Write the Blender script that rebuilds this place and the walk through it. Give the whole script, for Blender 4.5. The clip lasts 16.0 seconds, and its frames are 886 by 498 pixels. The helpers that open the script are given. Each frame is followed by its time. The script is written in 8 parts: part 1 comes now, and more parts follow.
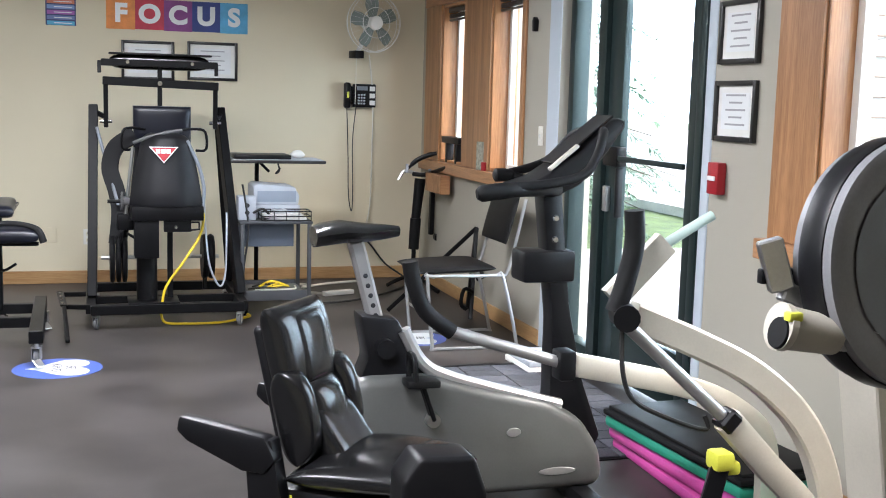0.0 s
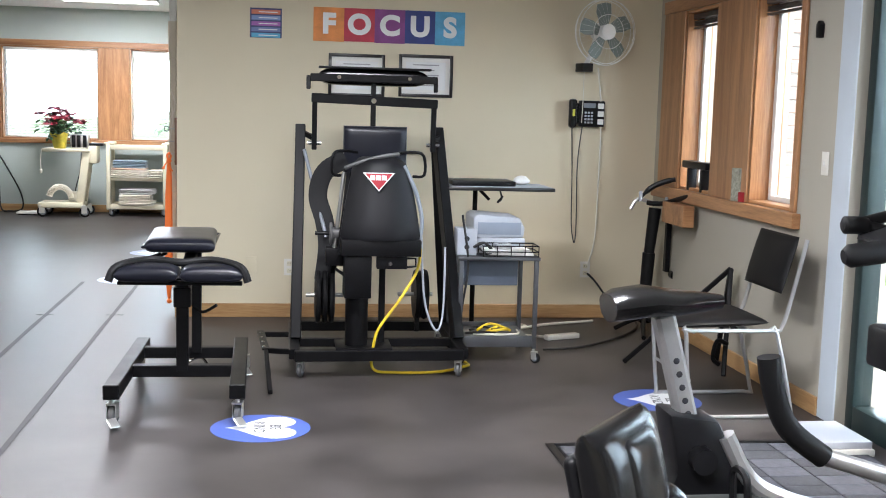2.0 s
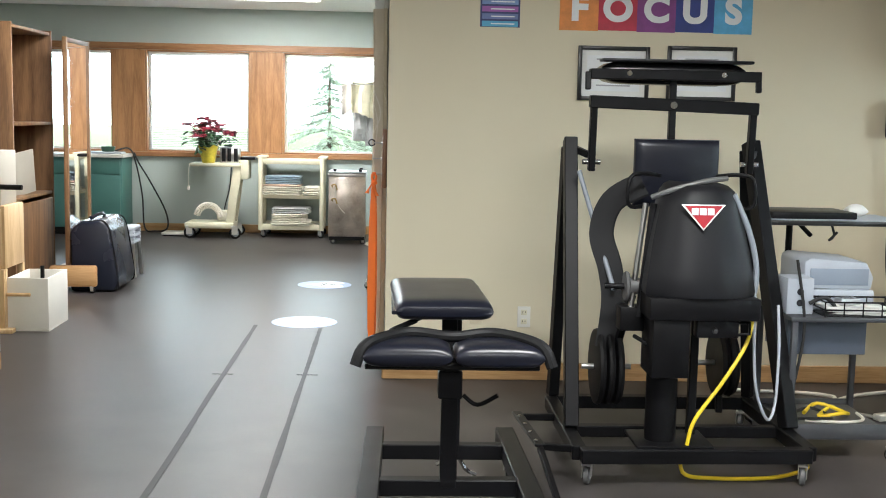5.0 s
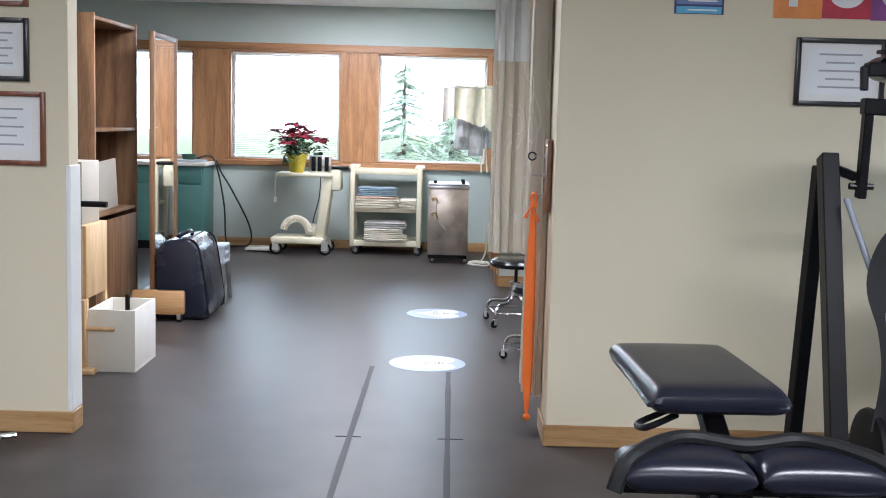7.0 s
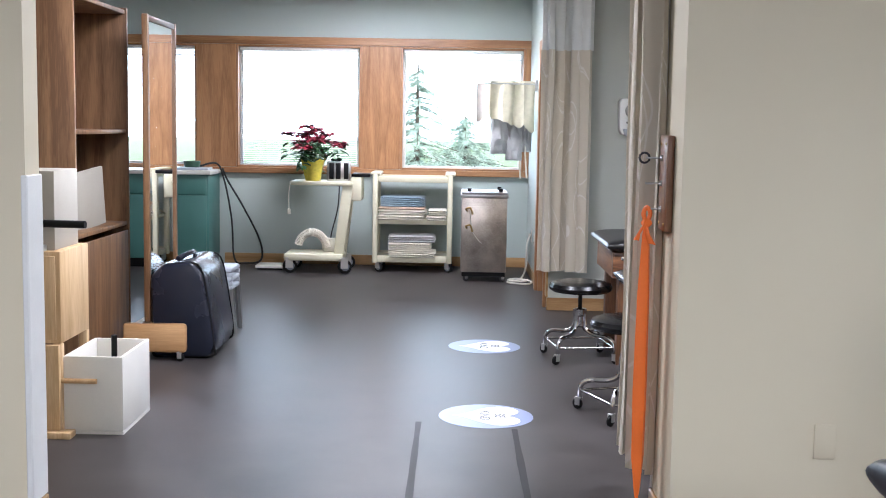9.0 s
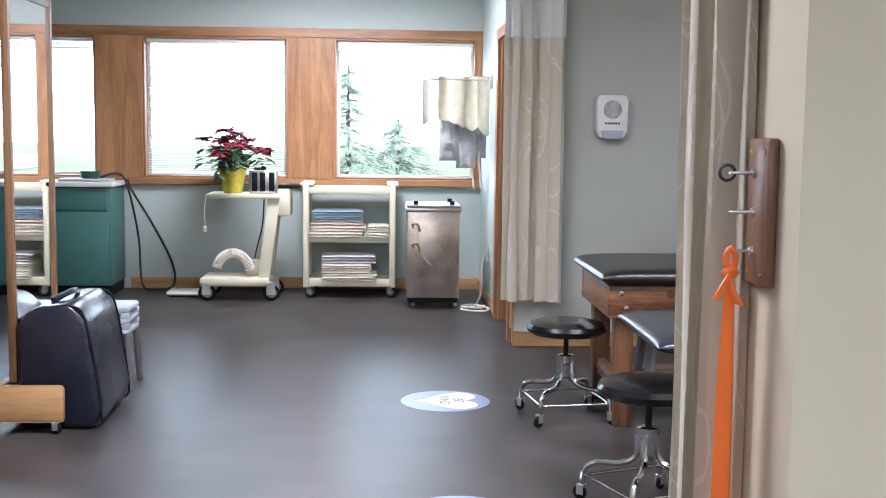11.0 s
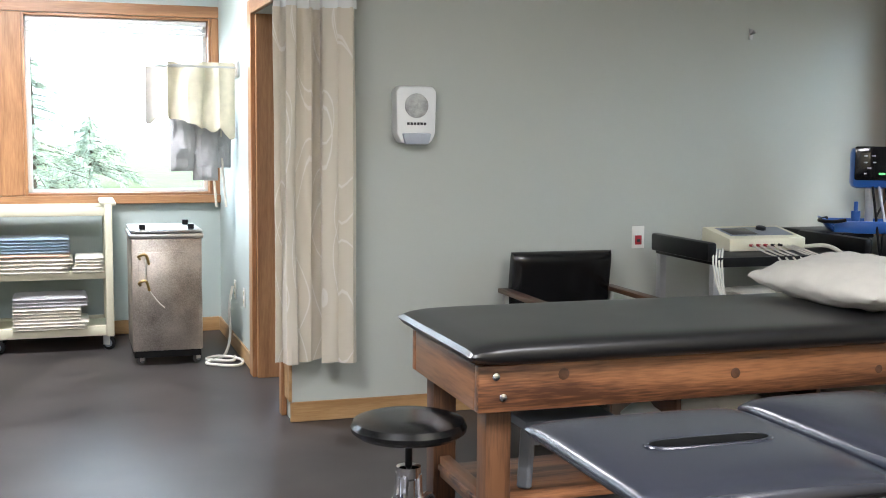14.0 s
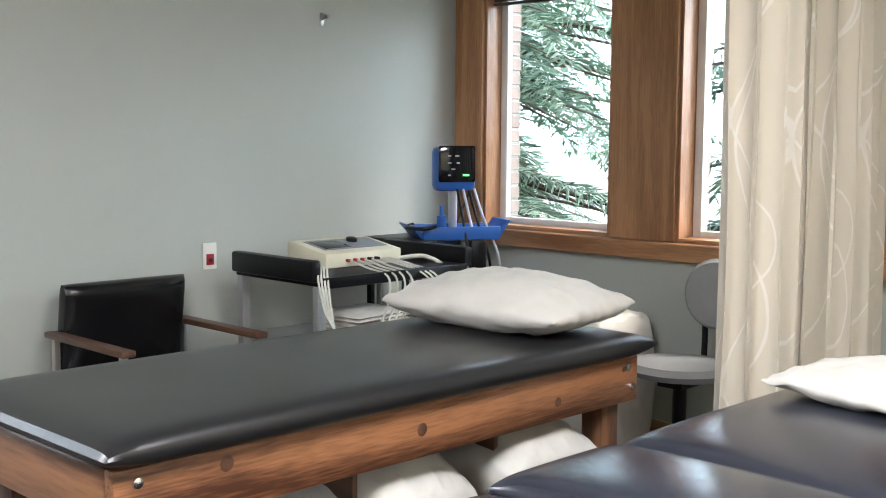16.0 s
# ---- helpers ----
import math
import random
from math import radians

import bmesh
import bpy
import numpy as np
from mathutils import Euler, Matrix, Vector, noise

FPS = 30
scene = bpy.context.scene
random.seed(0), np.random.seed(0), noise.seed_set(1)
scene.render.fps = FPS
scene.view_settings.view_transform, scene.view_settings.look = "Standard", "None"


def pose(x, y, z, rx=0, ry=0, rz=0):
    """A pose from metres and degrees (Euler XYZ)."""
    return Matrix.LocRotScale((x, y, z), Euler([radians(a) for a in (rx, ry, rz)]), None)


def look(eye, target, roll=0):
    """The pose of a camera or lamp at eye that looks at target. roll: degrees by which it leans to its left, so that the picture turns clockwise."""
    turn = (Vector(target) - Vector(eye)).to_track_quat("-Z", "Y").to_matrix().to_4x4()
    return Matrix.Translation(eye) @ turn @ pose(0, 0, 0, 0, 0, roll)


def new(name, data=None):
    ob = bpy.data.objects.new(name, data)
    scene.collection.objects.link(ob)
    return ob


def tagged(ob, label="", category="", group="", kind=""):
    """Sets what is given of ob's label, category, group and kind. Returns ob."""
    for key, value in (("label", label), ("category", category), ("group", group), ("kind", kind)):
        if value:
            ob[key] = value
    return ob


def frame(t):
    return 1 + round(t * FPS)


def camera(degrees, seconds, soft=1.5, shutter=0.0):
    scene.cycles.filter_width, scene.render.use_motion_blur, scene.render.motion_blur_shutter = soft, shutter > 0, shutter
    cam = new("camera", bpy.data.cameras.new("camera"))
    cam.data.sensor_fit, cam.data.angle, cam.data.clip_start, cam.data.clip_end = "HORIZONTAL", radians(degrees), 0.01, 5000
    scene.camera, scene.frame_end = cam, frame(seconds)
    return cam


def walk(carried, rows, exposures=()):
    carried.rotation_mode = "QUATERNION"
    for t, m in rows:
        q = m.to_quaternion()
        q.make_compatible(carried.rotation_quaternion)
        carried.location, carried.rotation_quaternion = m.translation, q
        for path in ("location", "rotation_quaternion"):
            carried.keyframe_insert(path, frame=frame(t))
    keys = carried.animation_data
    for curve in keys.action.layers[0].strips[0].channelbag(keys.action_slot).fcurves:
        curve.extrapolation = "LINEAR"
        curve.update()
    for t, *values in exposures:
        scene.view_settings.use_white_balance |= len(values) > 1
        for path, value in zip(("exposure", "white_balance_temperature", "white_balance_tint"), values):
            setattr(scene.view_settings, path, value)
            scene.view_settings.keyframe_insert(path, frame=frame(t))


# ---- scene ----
cam = camera(42.3, 16.0, 1.0)
PATH = [
    (0, (0.847, -9.318, 1.503), (1.427, -7.421, 1.245), 1.6),
    (0.5, (0.806, -9.067, 1.5), (1.342, -7.157, 1.25), 1.9),
    (1, (0.793, -8.777, 1.496), (1.27, -6.85, 1.252), 1.9),
    (1.5, (0.798, -8.533, 1.499), (1.158, -6.581, 1.255), 1.6),
    (2, (0.719, -8.242, 1.518), (1.002, -6.277, 1.277), 1.6),
    (2.5, (0.624, -7.961, 1.494), (0.876, -5.991, 1.259), 1.5),
    (3, (0.555, -7.664, 1.511), (0.769, -5.689, 1.279), 1.5),
    (3.5, (0.45, -7.388, 1.499), (0.624, -5.409, 1.268), 1.4),
    (4, (0.309, -7.083, 1.515), (0.465, -5.102, 1.284), 1.4),
    (4.5, (0.165, -6.752, 1.516), (0.303, -4.77, 1.284), 1.3),
    (5, (0.015, -6.405, 1.492), (0.11, -4.421, 1.261), 1.2),
    (5.2, (-0.055, -6.254, 1.488), (0.021, -4.268, 1.259), 1.2),
    (7.3, (-0.541, -4.998, 1.484), (-0.552, -3.01, 1.261), 1.4),
    (7.5, (-0.577, -4.868, 1.475), (-0.589, -2.88, 1.251), 1.2),
    (8, (-0.639, -4.542, 1.497), (-0.655, -2.554, 1.272), 1.1),
    (8.2, (-0.663, -4.41, 1.482), (-0.682, -2.423, 1.259), 1.0),
    (10.3, (-0.873, -2.868, 1.41), (-0.848, -0.879, 1.206), 0.9),
    (10.5, (-0.877, -2.731, 1.414), (-0.832, -0.742, 1.209), 0.7),
    (11, (-0.881, -2.368, 1.416), (-0.774, -0.382, 1.212), 0.7),
    (11.5, (-0.898, -2.029, 1.414), (-0.739, -0.046, 1.208), 0.6),
    (12, (-0.94, -1.688, 1.435), (-0.709, 0.289, 1.231), 0.6),
    (12.5, (-0.94, -1.374, 1.446), (-0.643, 0.593, 1.241), 0.6),
    (13, (-0.957, -1.06, 1.443), (-0.594, 0.896, 1.236), 0.6),
    (13.5, (-1.008, -0.735, 1.46), (-0.542, 1.199, 1.254), 0.6),
    (14, (-1.041, -0.417, 1.447), (-0.419, 1.473, 1.242), 0.5),
    (14.5, (-1.055, -0.123, 1.449), (-0.239, 1.692, 1.246), 0.4),
    (15, (-1.077, 0.172, 1.444), (-0.034, 1.867, 1.247), 0.3),
    (15.5, (-1.085, 0.453, 1.431), (0.208, 1.966, 1.236), 0.2),
    (16, (-1.037, 0.748, 1.437), (0.38, 2.145, 1.239), 0.4),
]
walk(cam, [(t, look(eye, target, roll)) for t, eye, target, roll in PATH],
     exposures=[(0, 0.3, 6120, 12), (2.5, 0.22, 6220, 13), (4.0, 0.18, 6200, 11), (4.6, 0.15, 6500, 7), (5.2, 0.15, 6500, 7), (7.4, -0.04, 5880, 15), (12, 0.12, 5880, 17), (14, 0.32, 6180, 12), (16, 0.56, 6150, 12)])

# ---- light: an overcast day outside, troffers in the ceiling, mostly added ----
world = bpy.data.worlds.new("overcast")
scene.world = world
world.use_nodes = True
wn = world.node_tree
sky = wn.nodes.new("ShaderNodeTexSky")
sky.sky_type, sky.sun_disc = "NISHITA", False
sky.sun_elevation, sky.sun_rotation = radians(50), radians(120)
sky.air_density, sky.dust_density = 1.5, 4.0
wn.links.new(sky.outputs[0], wn.nodes["Background"].inputs[0])
wn.nodes["Background"].inputs[1].default_value = 0.45
sun = new("sun", bpy.data.lights.new("sun", "SUN"))
sun.data.energy, sun.data.angle, sun.data.color = 2.0, radians(15), (1.0, 0.96, 0.9)
sun.matrix_world = look((20, -12, 28), (0, 0, 0))


# ---- materials ----
def nodes_of(name):
    m = bpy.data.materials.new(name)
    m.use_nodes = True
    return m, m.node_tree, m.node_tree.nodes["Principled BSDF"]


def mat(name, col, rough=0.5, metal=0.0, var=0.12, scale=5.0, fine=150.0, bump=0.1, depth=0.001, coat=0.0, spec=0.5, sheen=0.0):
    """A surface with blotches at one scale and grain at another."""
    m, tree, bsdf = nodes_of(name)
    link, add = tree.links.new, tree.nodes.new
    tc = add("ShaderNodeTexCoord")
    n1, n2 = add("ShaderNodeTexNoise"), add("ShaderNodeTexNoise")
    n1.inputs["Scale"].default_value, n1.inputs["Detail"].default_value = scale, 5
    n2.inputs["Scale"].default_value, n2.inputs["Detail"].default_value = fine, 3
    link(tc.outputs["Object"], n1.inputs["Vector"])
    link(tc.outputs["Object"], n2.inputs["Vector"])
    mixn = add("ShaderNodeMath")
    mixn.operation = "MULTIPLY_ADD"
    link(n2.outputs[0], mixn.inputs[0])
    mixn.inputs[1].default_value = 0.35
    link(n1.outputs[0], mixn.inputs[2])
    ramp = add("ShaderNodeValToRGB")
    ramp.color_ramp.elements[0].position, ramp.color_ramp.elements[1].position = 0.45, 0.9
    ramp.color_ramp.elements[0].color = (*[max(0.0, c * (1 - var)) for c in col], 1)
    ramp.color_ramp.elements[1].color = (*[min(1.0, c * (1 + var)) for c in col], 1)
    link(mixn.outputs[0], ramp.inputs[0])
    link(ramp.outputs[0], bsdf.inputs["Base Color"])
    rr = add("ShaderNodeMapRange")
    rr.inputs["To Min"].default_value, rr.inputs["To Max"].default_value = max(0.02, rough * 0.82), min(1.0, rough * 1.18)
    link(n1.outputs[0], rr.inputs["Value"])
    link(rr.outputs[0], bsdf.inputs["Roughness"])
    bsdf.inputs["Metallic"].default_value = metal
    bsdf.inputs["Specular IOR Level"].default_value = spec
    bsdf.inputs["Coat Weight"].default_value = coat
    bsdf.inputs["Sheen Weight"].default_value = sheen
    if bump:
        b = add("ShaderNodeBump")
        b.inputs["Strength"].default_value, b.inputs["Distance"].default_value = bump, depth
        link(n2.outputs[0], b.inputs["Height"])
        link(b.outputs[0], bsdf.inputs["Normal"])
    return m


def wood(name, dark, light, axis=2, rough=0.4, ring=9.0, coat=0.2):
    """Grain runs along the given axis of the thing."""
    m, tree, bsdf = nodes_of(name)
    link, add = tree.links.new, tree.nodes.new
    tc, mp = add("ShaderNodeTexCoord"), add("ShaderNodeMapping")
    info = add("ShaderNodeObjectInfo")
    s = [1.0, 1.0, 1.0]
    s[axis] = 0.08
    mp.inputs["Scale"].default_value = s
    shift = add("ShaderNodeVectorMath")
    shift.operation = "ADD"
    link(tc.outputs["Object"], shift.inputs[0])
    link(info.outputs["Random"], shift.inputs[1])
    link(shift.outputs[0], mp.inputs["Vector"])
    n1, n2 = add("ShaderNodeTexNoise"), add("ShaderNodeTexNoise")
    n1.inputs["Scale"].default_value, n1.inputs["Detail"].default_value, n1.inputs["Distortion"].default_value = ring, 6, 1.2
    n2.inputs["Scale"].default_value, n2.inputs["Detail"].default_value = ring * 16, 3
    link(mp.outputs[0], n1.inputs["Vector"])
    link(mp.outputs[0], n2.inputs["Vector"])
    ad = add("ShaderNodeMath")
    ad.operation = "MULTIPLY_ADD"
    link(n2.outputs[0], ad.inputs[0])
    ad.inputs[1].default_value = 0.4
    link(n1.outputs[0], ad.inputs[2])
    ramp = add("ShaderNodeValToRGB")
    ramp.color_ramp.elements[0].position, ramp.color_ramp.elements[1].position = 0.54, 0.84
    ramp.color_ramp.elements[0].color, ramp.color_ramp.elements[1].color = (*dark, 1), (*light, 1)
    link(ad.outputs[0], ramp.inputs[0])
    link(ramp.outputs[0], bsdf.inputs["Base Color"])
    bsdf.inputs["Roughness"].default_value = rough
    bsdf.inputs["Coat Weight"].default_value, bsdf.inputs["Coat Roughness"].default_value = coat, 0.25
    b = add("ShaderNodeBump")
    b.inputs["Strength"].default_value, b.inputs["Distance"].default_value = 0.15, 0.001
    link(n2.outputs[0], b.inputs["Height"])
    link(b.outputs[0], bsdf.inputs["Normal"])
    return m


M_BEIGE = mat("beige_wall_paint", (0.67, 0.598, 0.435), 0.7, var=0.03, scale=1.2, fine=260, bump=0.12)
M_SAGE = mat("sage_wall_paint", (0.44, 0.455, 0.405), 0.65, var=0.03, scale=1.2, fine=260, bump=0.12)
M_PALE = mat("pale_green_wall_paint", (0.47, 0.53, 0.50), 0.65, var=0.03, scale=1.2, fine=260, bump=0.12)
M_GREYWALL = mat("grey_wall_paint", (0.41, 0.385, 0.32), 0.65, var=0.03, scale=1.2, fine=260, bump=0.12)
M_CEIL = mat("ceiling_tile", (0.8, 0.8, 0.78), 0.9, var=0.05, scale=60, fine=400, bump=0.4)
M_FLOOR = mat("rubber_floor", (0.052, 0.046, 0.044), 0.37, var=0.42, scale=2.6, fine=190, bump=0.16, depth=0.0007, spec=0.16)
M_OAK = wood("oak_trim", (0.27, 0.122, 0.05), (0.46, 0.235, 0.105), 2)
M_OAKX = wood("oak_trim_x", (0.27, 0.122, 0.05), (0.46, 0.235, 0.105), 0)
M_OAKY = wood("oak_trim_y", (0.27, 0.122, 0.05), (0.46, 0.235, 0.105), 1)
M_BASE = wood("oak_baseboard", (0.33, 0.18, 0.07), (0.5, 0.31, 0.14), 0)
M_BASEY = wood("oak_baseboard_y", (0.33, 0.18, 0.07), (0.5, 0.31, 0.14), 1)
M_WHITE = mat("white_paint", (0.78, 0.78, 0.75), 0.45, var=0.05)
M_BLACKSTEEL = mat("black_powder_steel", (0.005, 0.0049, 0.0055), 0.42, var=0.3, fine=500, spec=0.14)
M_VINYL = mat("black_vinyl", (0.0065, 0.0065, 0.007), 0.22, var=0.1, scale=2, fine=320, bump=0.05, spec=0.55)
M_CHROME = mat("chrome", (0.75, 0.75, 0.77), 0.12, 1.0, var=0.05)
M_STEEL = mat("brushed_steel", (0.55, 0.55, 0.54), 0.3, 1.0, var=0.1)
M_PINE = wood("stained_pine", (0.065, 0.024, 0.011), (0.35, 0.15, 0.064), 0, ring=9)
M_TEAL = mat("teal_laminate", (0.06, 0.17, 0.15), 0.45, var=0.06)
M_CREAM = mat("cream_plastic", (0.68, 0.64, 0.48), 0.5, var=0.06)
M_DKGREEN = mat("dark_green_aluminium", (0.02, 0.035, 0.035), 0.35, 0.3, var=0.1)
M_GLASS, gtree, gb = nodes_of("window_glass")
gb.inputs["Transmission Weight"].default_value, gb.inputs["Roughness"].default_value, gb.inputs["IOR"].default_value = 1.0, 0.0, 1.12
gb.inputs["Base Color"].default_value = (0.97, 0.99, 0.98, 1)
M_CASTER = mat("grey_rubber", (0.09, 0.09, 0.09), 0.5, var=0.15)
M_BLACKRUB = mat("black_rubber", (0.007, 0.007, 0.0075), 0.55, var=0.2, spec=0.2)
M_ZINC = mat("zinc_plate", (0.6, 0.6, 0.58), 0.35, 0.9, var=0.12)
M_BLUE = mat("blue_vinyl_ink", (0.07, 0.12, 0.42), 0.4, var=0.08)
M_BLUEPALE = mat("pale_blue_film", (0.22, 0.26, 0.42), 0.35, var=0.08)
M_STICKER = mat("white_vinyl_film", (0.75, 0.76, 0.76), 0.35, var=0.06, scale=3)
M_INK = mat("black_ink", (0.02, 0.02, 0.025), 0.5, var=0.1)
M_TAPE = mat("worn_floor_tape", (0.02, 0.019, 0.019), 0.5, var=0.4, scale=9, spec=0.15)
M_PAPER = mat("white_paper", (0.76, 0.75, 0.71), 0.7, var=0.04)
M_GREYINK = mat("grey_print", (0.35, 0.35, 0.36), 0.7, var=0.05)
M_SHINYBLACK = mat("black_frame_lacquer", (0.015, 0.014, 0.014), 0.3, var=0.1)
M_MAHOG = wood("mahogany_frame", (0.13, 0.035, 0.015), (0.22, 0.07, 0.03), 2, 0.35)
M_BLIND = mat("white_blind_slat", (0.82, 0.82, 0.8), 0.5, var=0.03)
M_BRASS = mat("aged_brass", (0.5, 0.36, 0.14), 0.35, 1.0, var=0.15)
M_ORANGE = mat("orange_latex_band", (0.85, 0.18, 0.025), 0.5, var=0.08)
M_LEAF = mat("green_leaf", (0.03, 0.09, 0.03), 0.4, var=0.4)
M_RED = mat("crimson_bract", (0.21, 0.008, 0.022), 0.5, var=0.4)
M_YELLOW = mat("yellow_foil", (0.72, 0.6, 0.08), 0.3, 0.1, var=0.15, scale=30)
M_TOWELW = mat("white_terry_cloth", (0.66, 0.62, 0.52), 0.95, var=0.08, scale=20, fine=600, bump=0.6, depth=0.003, sheen=0.3)
M_TOWELB = mat("blue_terry_cloth", (0.22, 0.31, 0.38), 0.95, var=0.1, scale=20, fine=600, bump=0.6, depth=0.003, sheen=0.3)
M_TOWELP = mat("peach_terry_cloth", (0.58, 0.4, 0.28), 0.95, var=0.1, scale=20, fine=600, bump=0.6, depth=0.003, sheen=0.3)
M_TOWELY = mat("pale_yellow_terry_cloth", (0.68, 0.6, 0.38), 0.95, var=0.08, scale=20, fine=600, bump=0.6, depth=0.003, sheen=0.3)
M_TOWELC = mat("cream_terry_cloth", (0.66, 0.61, 0.46), 0.95, var=0.08, scale=20, fine=600, bump=0.6, depth=0.003, sheen=0.3)
M_TOWELT = mat("taupe_terry_cloth", (0.5, 0.47, 0.42), 0.95, var=0.08, scale=20, fine=600, bump=0.6, depth=0.003, sheen=0.3)
M_TOWELG = mat("grey_terry_cloth", (0.4, 0.4, 0.4), 0.95, var=0.08, scale=20, fine=600, bump=0.6, depth=0.003, sheen=0.3)
def crumpled(name, col, size=9.0, depth=0.012):
    """Loose cotton with creases."""
    m = mat(name, col, 0.88, var=0.06, scale=12, fine=700, bump=0.3, sheen=0.15)
    tree = m.node_tree
    link, add = tree.links.new, tree.nodes.new
    tc, n, b = add("ShaderNodeTexCoord"), add("ShaderNodeTexNoise"), add("ShaderNodeBump")
    n.noise_type = "RIDGED_MULTIFRACTAL"
    n.inputs["Scale"].default_value, n.inputs["Detail"].default_value, n.inputs["Distortion"].default_value = size, 2.5, 0.7
    link(tc.outputs["Object"], n.inputs["Vector"])
    link(n.outputs[0], b.inputs["Height"])
    b.inputs["Strength"].default_value, b.inputs["Distance"].default_value = 0.55, depth
    bsdf = tree.nodes["Principled BSDF"]
    link(bsdf.inputs["Normal"].links[0].from_socket, b.inputs["Normal"])
    link(b.outputs[0], bsdf.inputs["Normal"])
    return m


M_LINEN = crumpled("cream_pillow_cotton", (0.52, 0.495, 0.44), 7.0, 0.03)
M_GREYPLAS = mat("grey_plastic", (0.2, 0.22, 0.25), 0.45, var=0.06)
M_LTGREY = mat("light_grey_plastic", (0.42, 0.45, 0.5), 0.45, var=0.06)
M_SILVER = mat("silver_paint", (0.5, 0.5, 0.5), 0.3, 0.75, var=0.06)
M_WARMSILVER = mat("champagne_paint", (0.58, 0.54, 0.46), 0.38, 0.35, var=0.08)
M_GREYBODY = mat("grey_satin_plastic", (0.09, 0.092, 0.088), 0.34, var=0.1)
M_DKPLAS = mat("dark_plastic", (0.006, 0.006, 0.007), 0.38, var=0.15, spec=0.22)
M_SCREEN = mat("dark_display_glass", (0.008, 0.008, 0.01), 0.08, var=0.05, bump=0)
M_LIME = mat("lime_yellow_plastic", (0.6, 0.6, 0.06), 0.4, var=0.1)
M_BLUEPL = mat("blue_plastic", (0.02, 0.1, 0.36), 0.35, var=0.1)
M_REDPL = mat("red_plastic", (0.36, 0.016, 0.025), 0.35, var=0.08)
M_MAGENTA = mat("magenta_plastic", (0.5, 0.06, 0.28), 0.5, var=0.1)
M_GREENPL = mat("green_plastic", (0.02, 0.25, 0.16), 0.5, var=0.1)
M_BLUEVINYL = mat("dark_blue_vinyl", (0.02, 0.022, 0.031), 0.25, var=0.06, scale=1.2, fine=320, bump=0.06, spec=0.6)
M_VINYLBLUE = mat("navy_vinyl", (0.007, 0.008, 0.014), 0.3, var=0.2, fine=320, bump=0.08, spec=0.35)
M_WEDGE = mat("navy_wedge_vinyl", (0.013, 0.016, 0.028), 0.27, var=0.1, scale=2, fine=320, bump=0.05, spec=0.55)
M_BIRCH = wood("birch_plywood", (0.5, 0.32, 0.15), (0.68, 0.48, 0.27), 2, 0.5)
M_MAPLE = wood("maple_plywood", (0.45, 0.25, 0.10), (0.6, 0.36, 0.17), 0, 0.45)
M_SHELFW = wood("brown_shelf_wood", (0.13, 0.063, 0.028), (0.27, 0.145, 0.067), 2, 0.5)
M_DARKWOOD = wood("dark_walnut", (0.05, 0.022, 0.012), (0.12, 0.055, 0.03), 1, 0.4)
M_WHITELAM = mat("white_laminate", (0.74, 0.72, 0.66), 0.4, var=0.04)
M_WORKTOP = mat("cream_worktop", (0.62, 0.6, 0.55), 0.35, var=0.06)
M_BOXCREAM = mat("cream_box_paint", (0.4, 0.37, 0.31), 0.55, var=0.06)
M_CARTGREY = mat("charcoal_cart_steel", (0.075, 0.078, 0.085), 0.4, 0.3, var=0.12)
M_CLOTH = crumpled("white_pillow_cotton", (0.56, 0.54, 0.49), 7.0, 0.03)
M_CABLEW = mat("white_cable", (0.68, 0.66, 0.58), 0.5, var=0.06)
M_CABLEY = mat("yellow_cable", (0.72, 0.52, 0.02), 0.45, var=0.06)
M_CABLEK = mat("black_cable", (0.015, 0.015, 0.015), 0.5, var=0.06)
M_MIRROR = mat("mirror_glass", (0.92, 0.93, 0.93), 0.01, 1.0, var=0.0, bump=0)
M_BRICK = mat("pale_brick", (0.42, 0.33, 0.28), 0.85, var=0.25, scale=14)
M_MORTAR = mat("mortar", (0.45, 0.43, 0.4), 0.9, var=0.1)
M_GRASS = mat("lawn", (0.12, 0.17, 0.06), 0.9, var=0.4, scale=3, fine=60, bump=0.6, depth=0.02)
M_NEEDLE = mat("spruce_needles", (0.17, 0.25, 0.17), 0.6, var=0.5, scale=6)
# Lighter copy of the needles, with distance haze and glare put into the colour.
M_HAZENEEDLE = mat("haze_paled_foliage", (0.4, 0.48, 0.38), 0.7, var=0.4, scale=3)
M_BARK = mat("bark", (0.09, 0.065, 0.045), 0.9, var=0.4, scale=20)
M_MAT1 = mat("charcoal_carpet", (0.045, 0.046, 0.055), 0.95, var=0.25, scale=40, fine=500, bump=0.6, depth=0.003)
M_MAT2 = mat("slate_carpet", (0.075, 0.078, 0.095), 0.95, var=0.25, scale=40, fine=500, bump=0.6, depth=0.003)
M_LAMP, ltree, lb = nodes_of("lamp_diffuser")
lb.inputs["Base Color"].default_value = (0.8, 0.8, 0.78, 1)
lb.inputs["Emission Color"].default_value, lb.inputs["Emission Strength"].default_value = (1.0, 0.96, 0.9, 1), 4.0
M_LED, ltree2, lb2 = nodes_of("green_display_digits")
lb2.inputs["Base Color"].default_value = (0.02, 0.3, 0.05, 1)
lb2.inputs["Emission Color"].default_value, lb2.inputs["Emission Strength"].default_value = (0.2, 1.0, 0.25, 1), 1.2


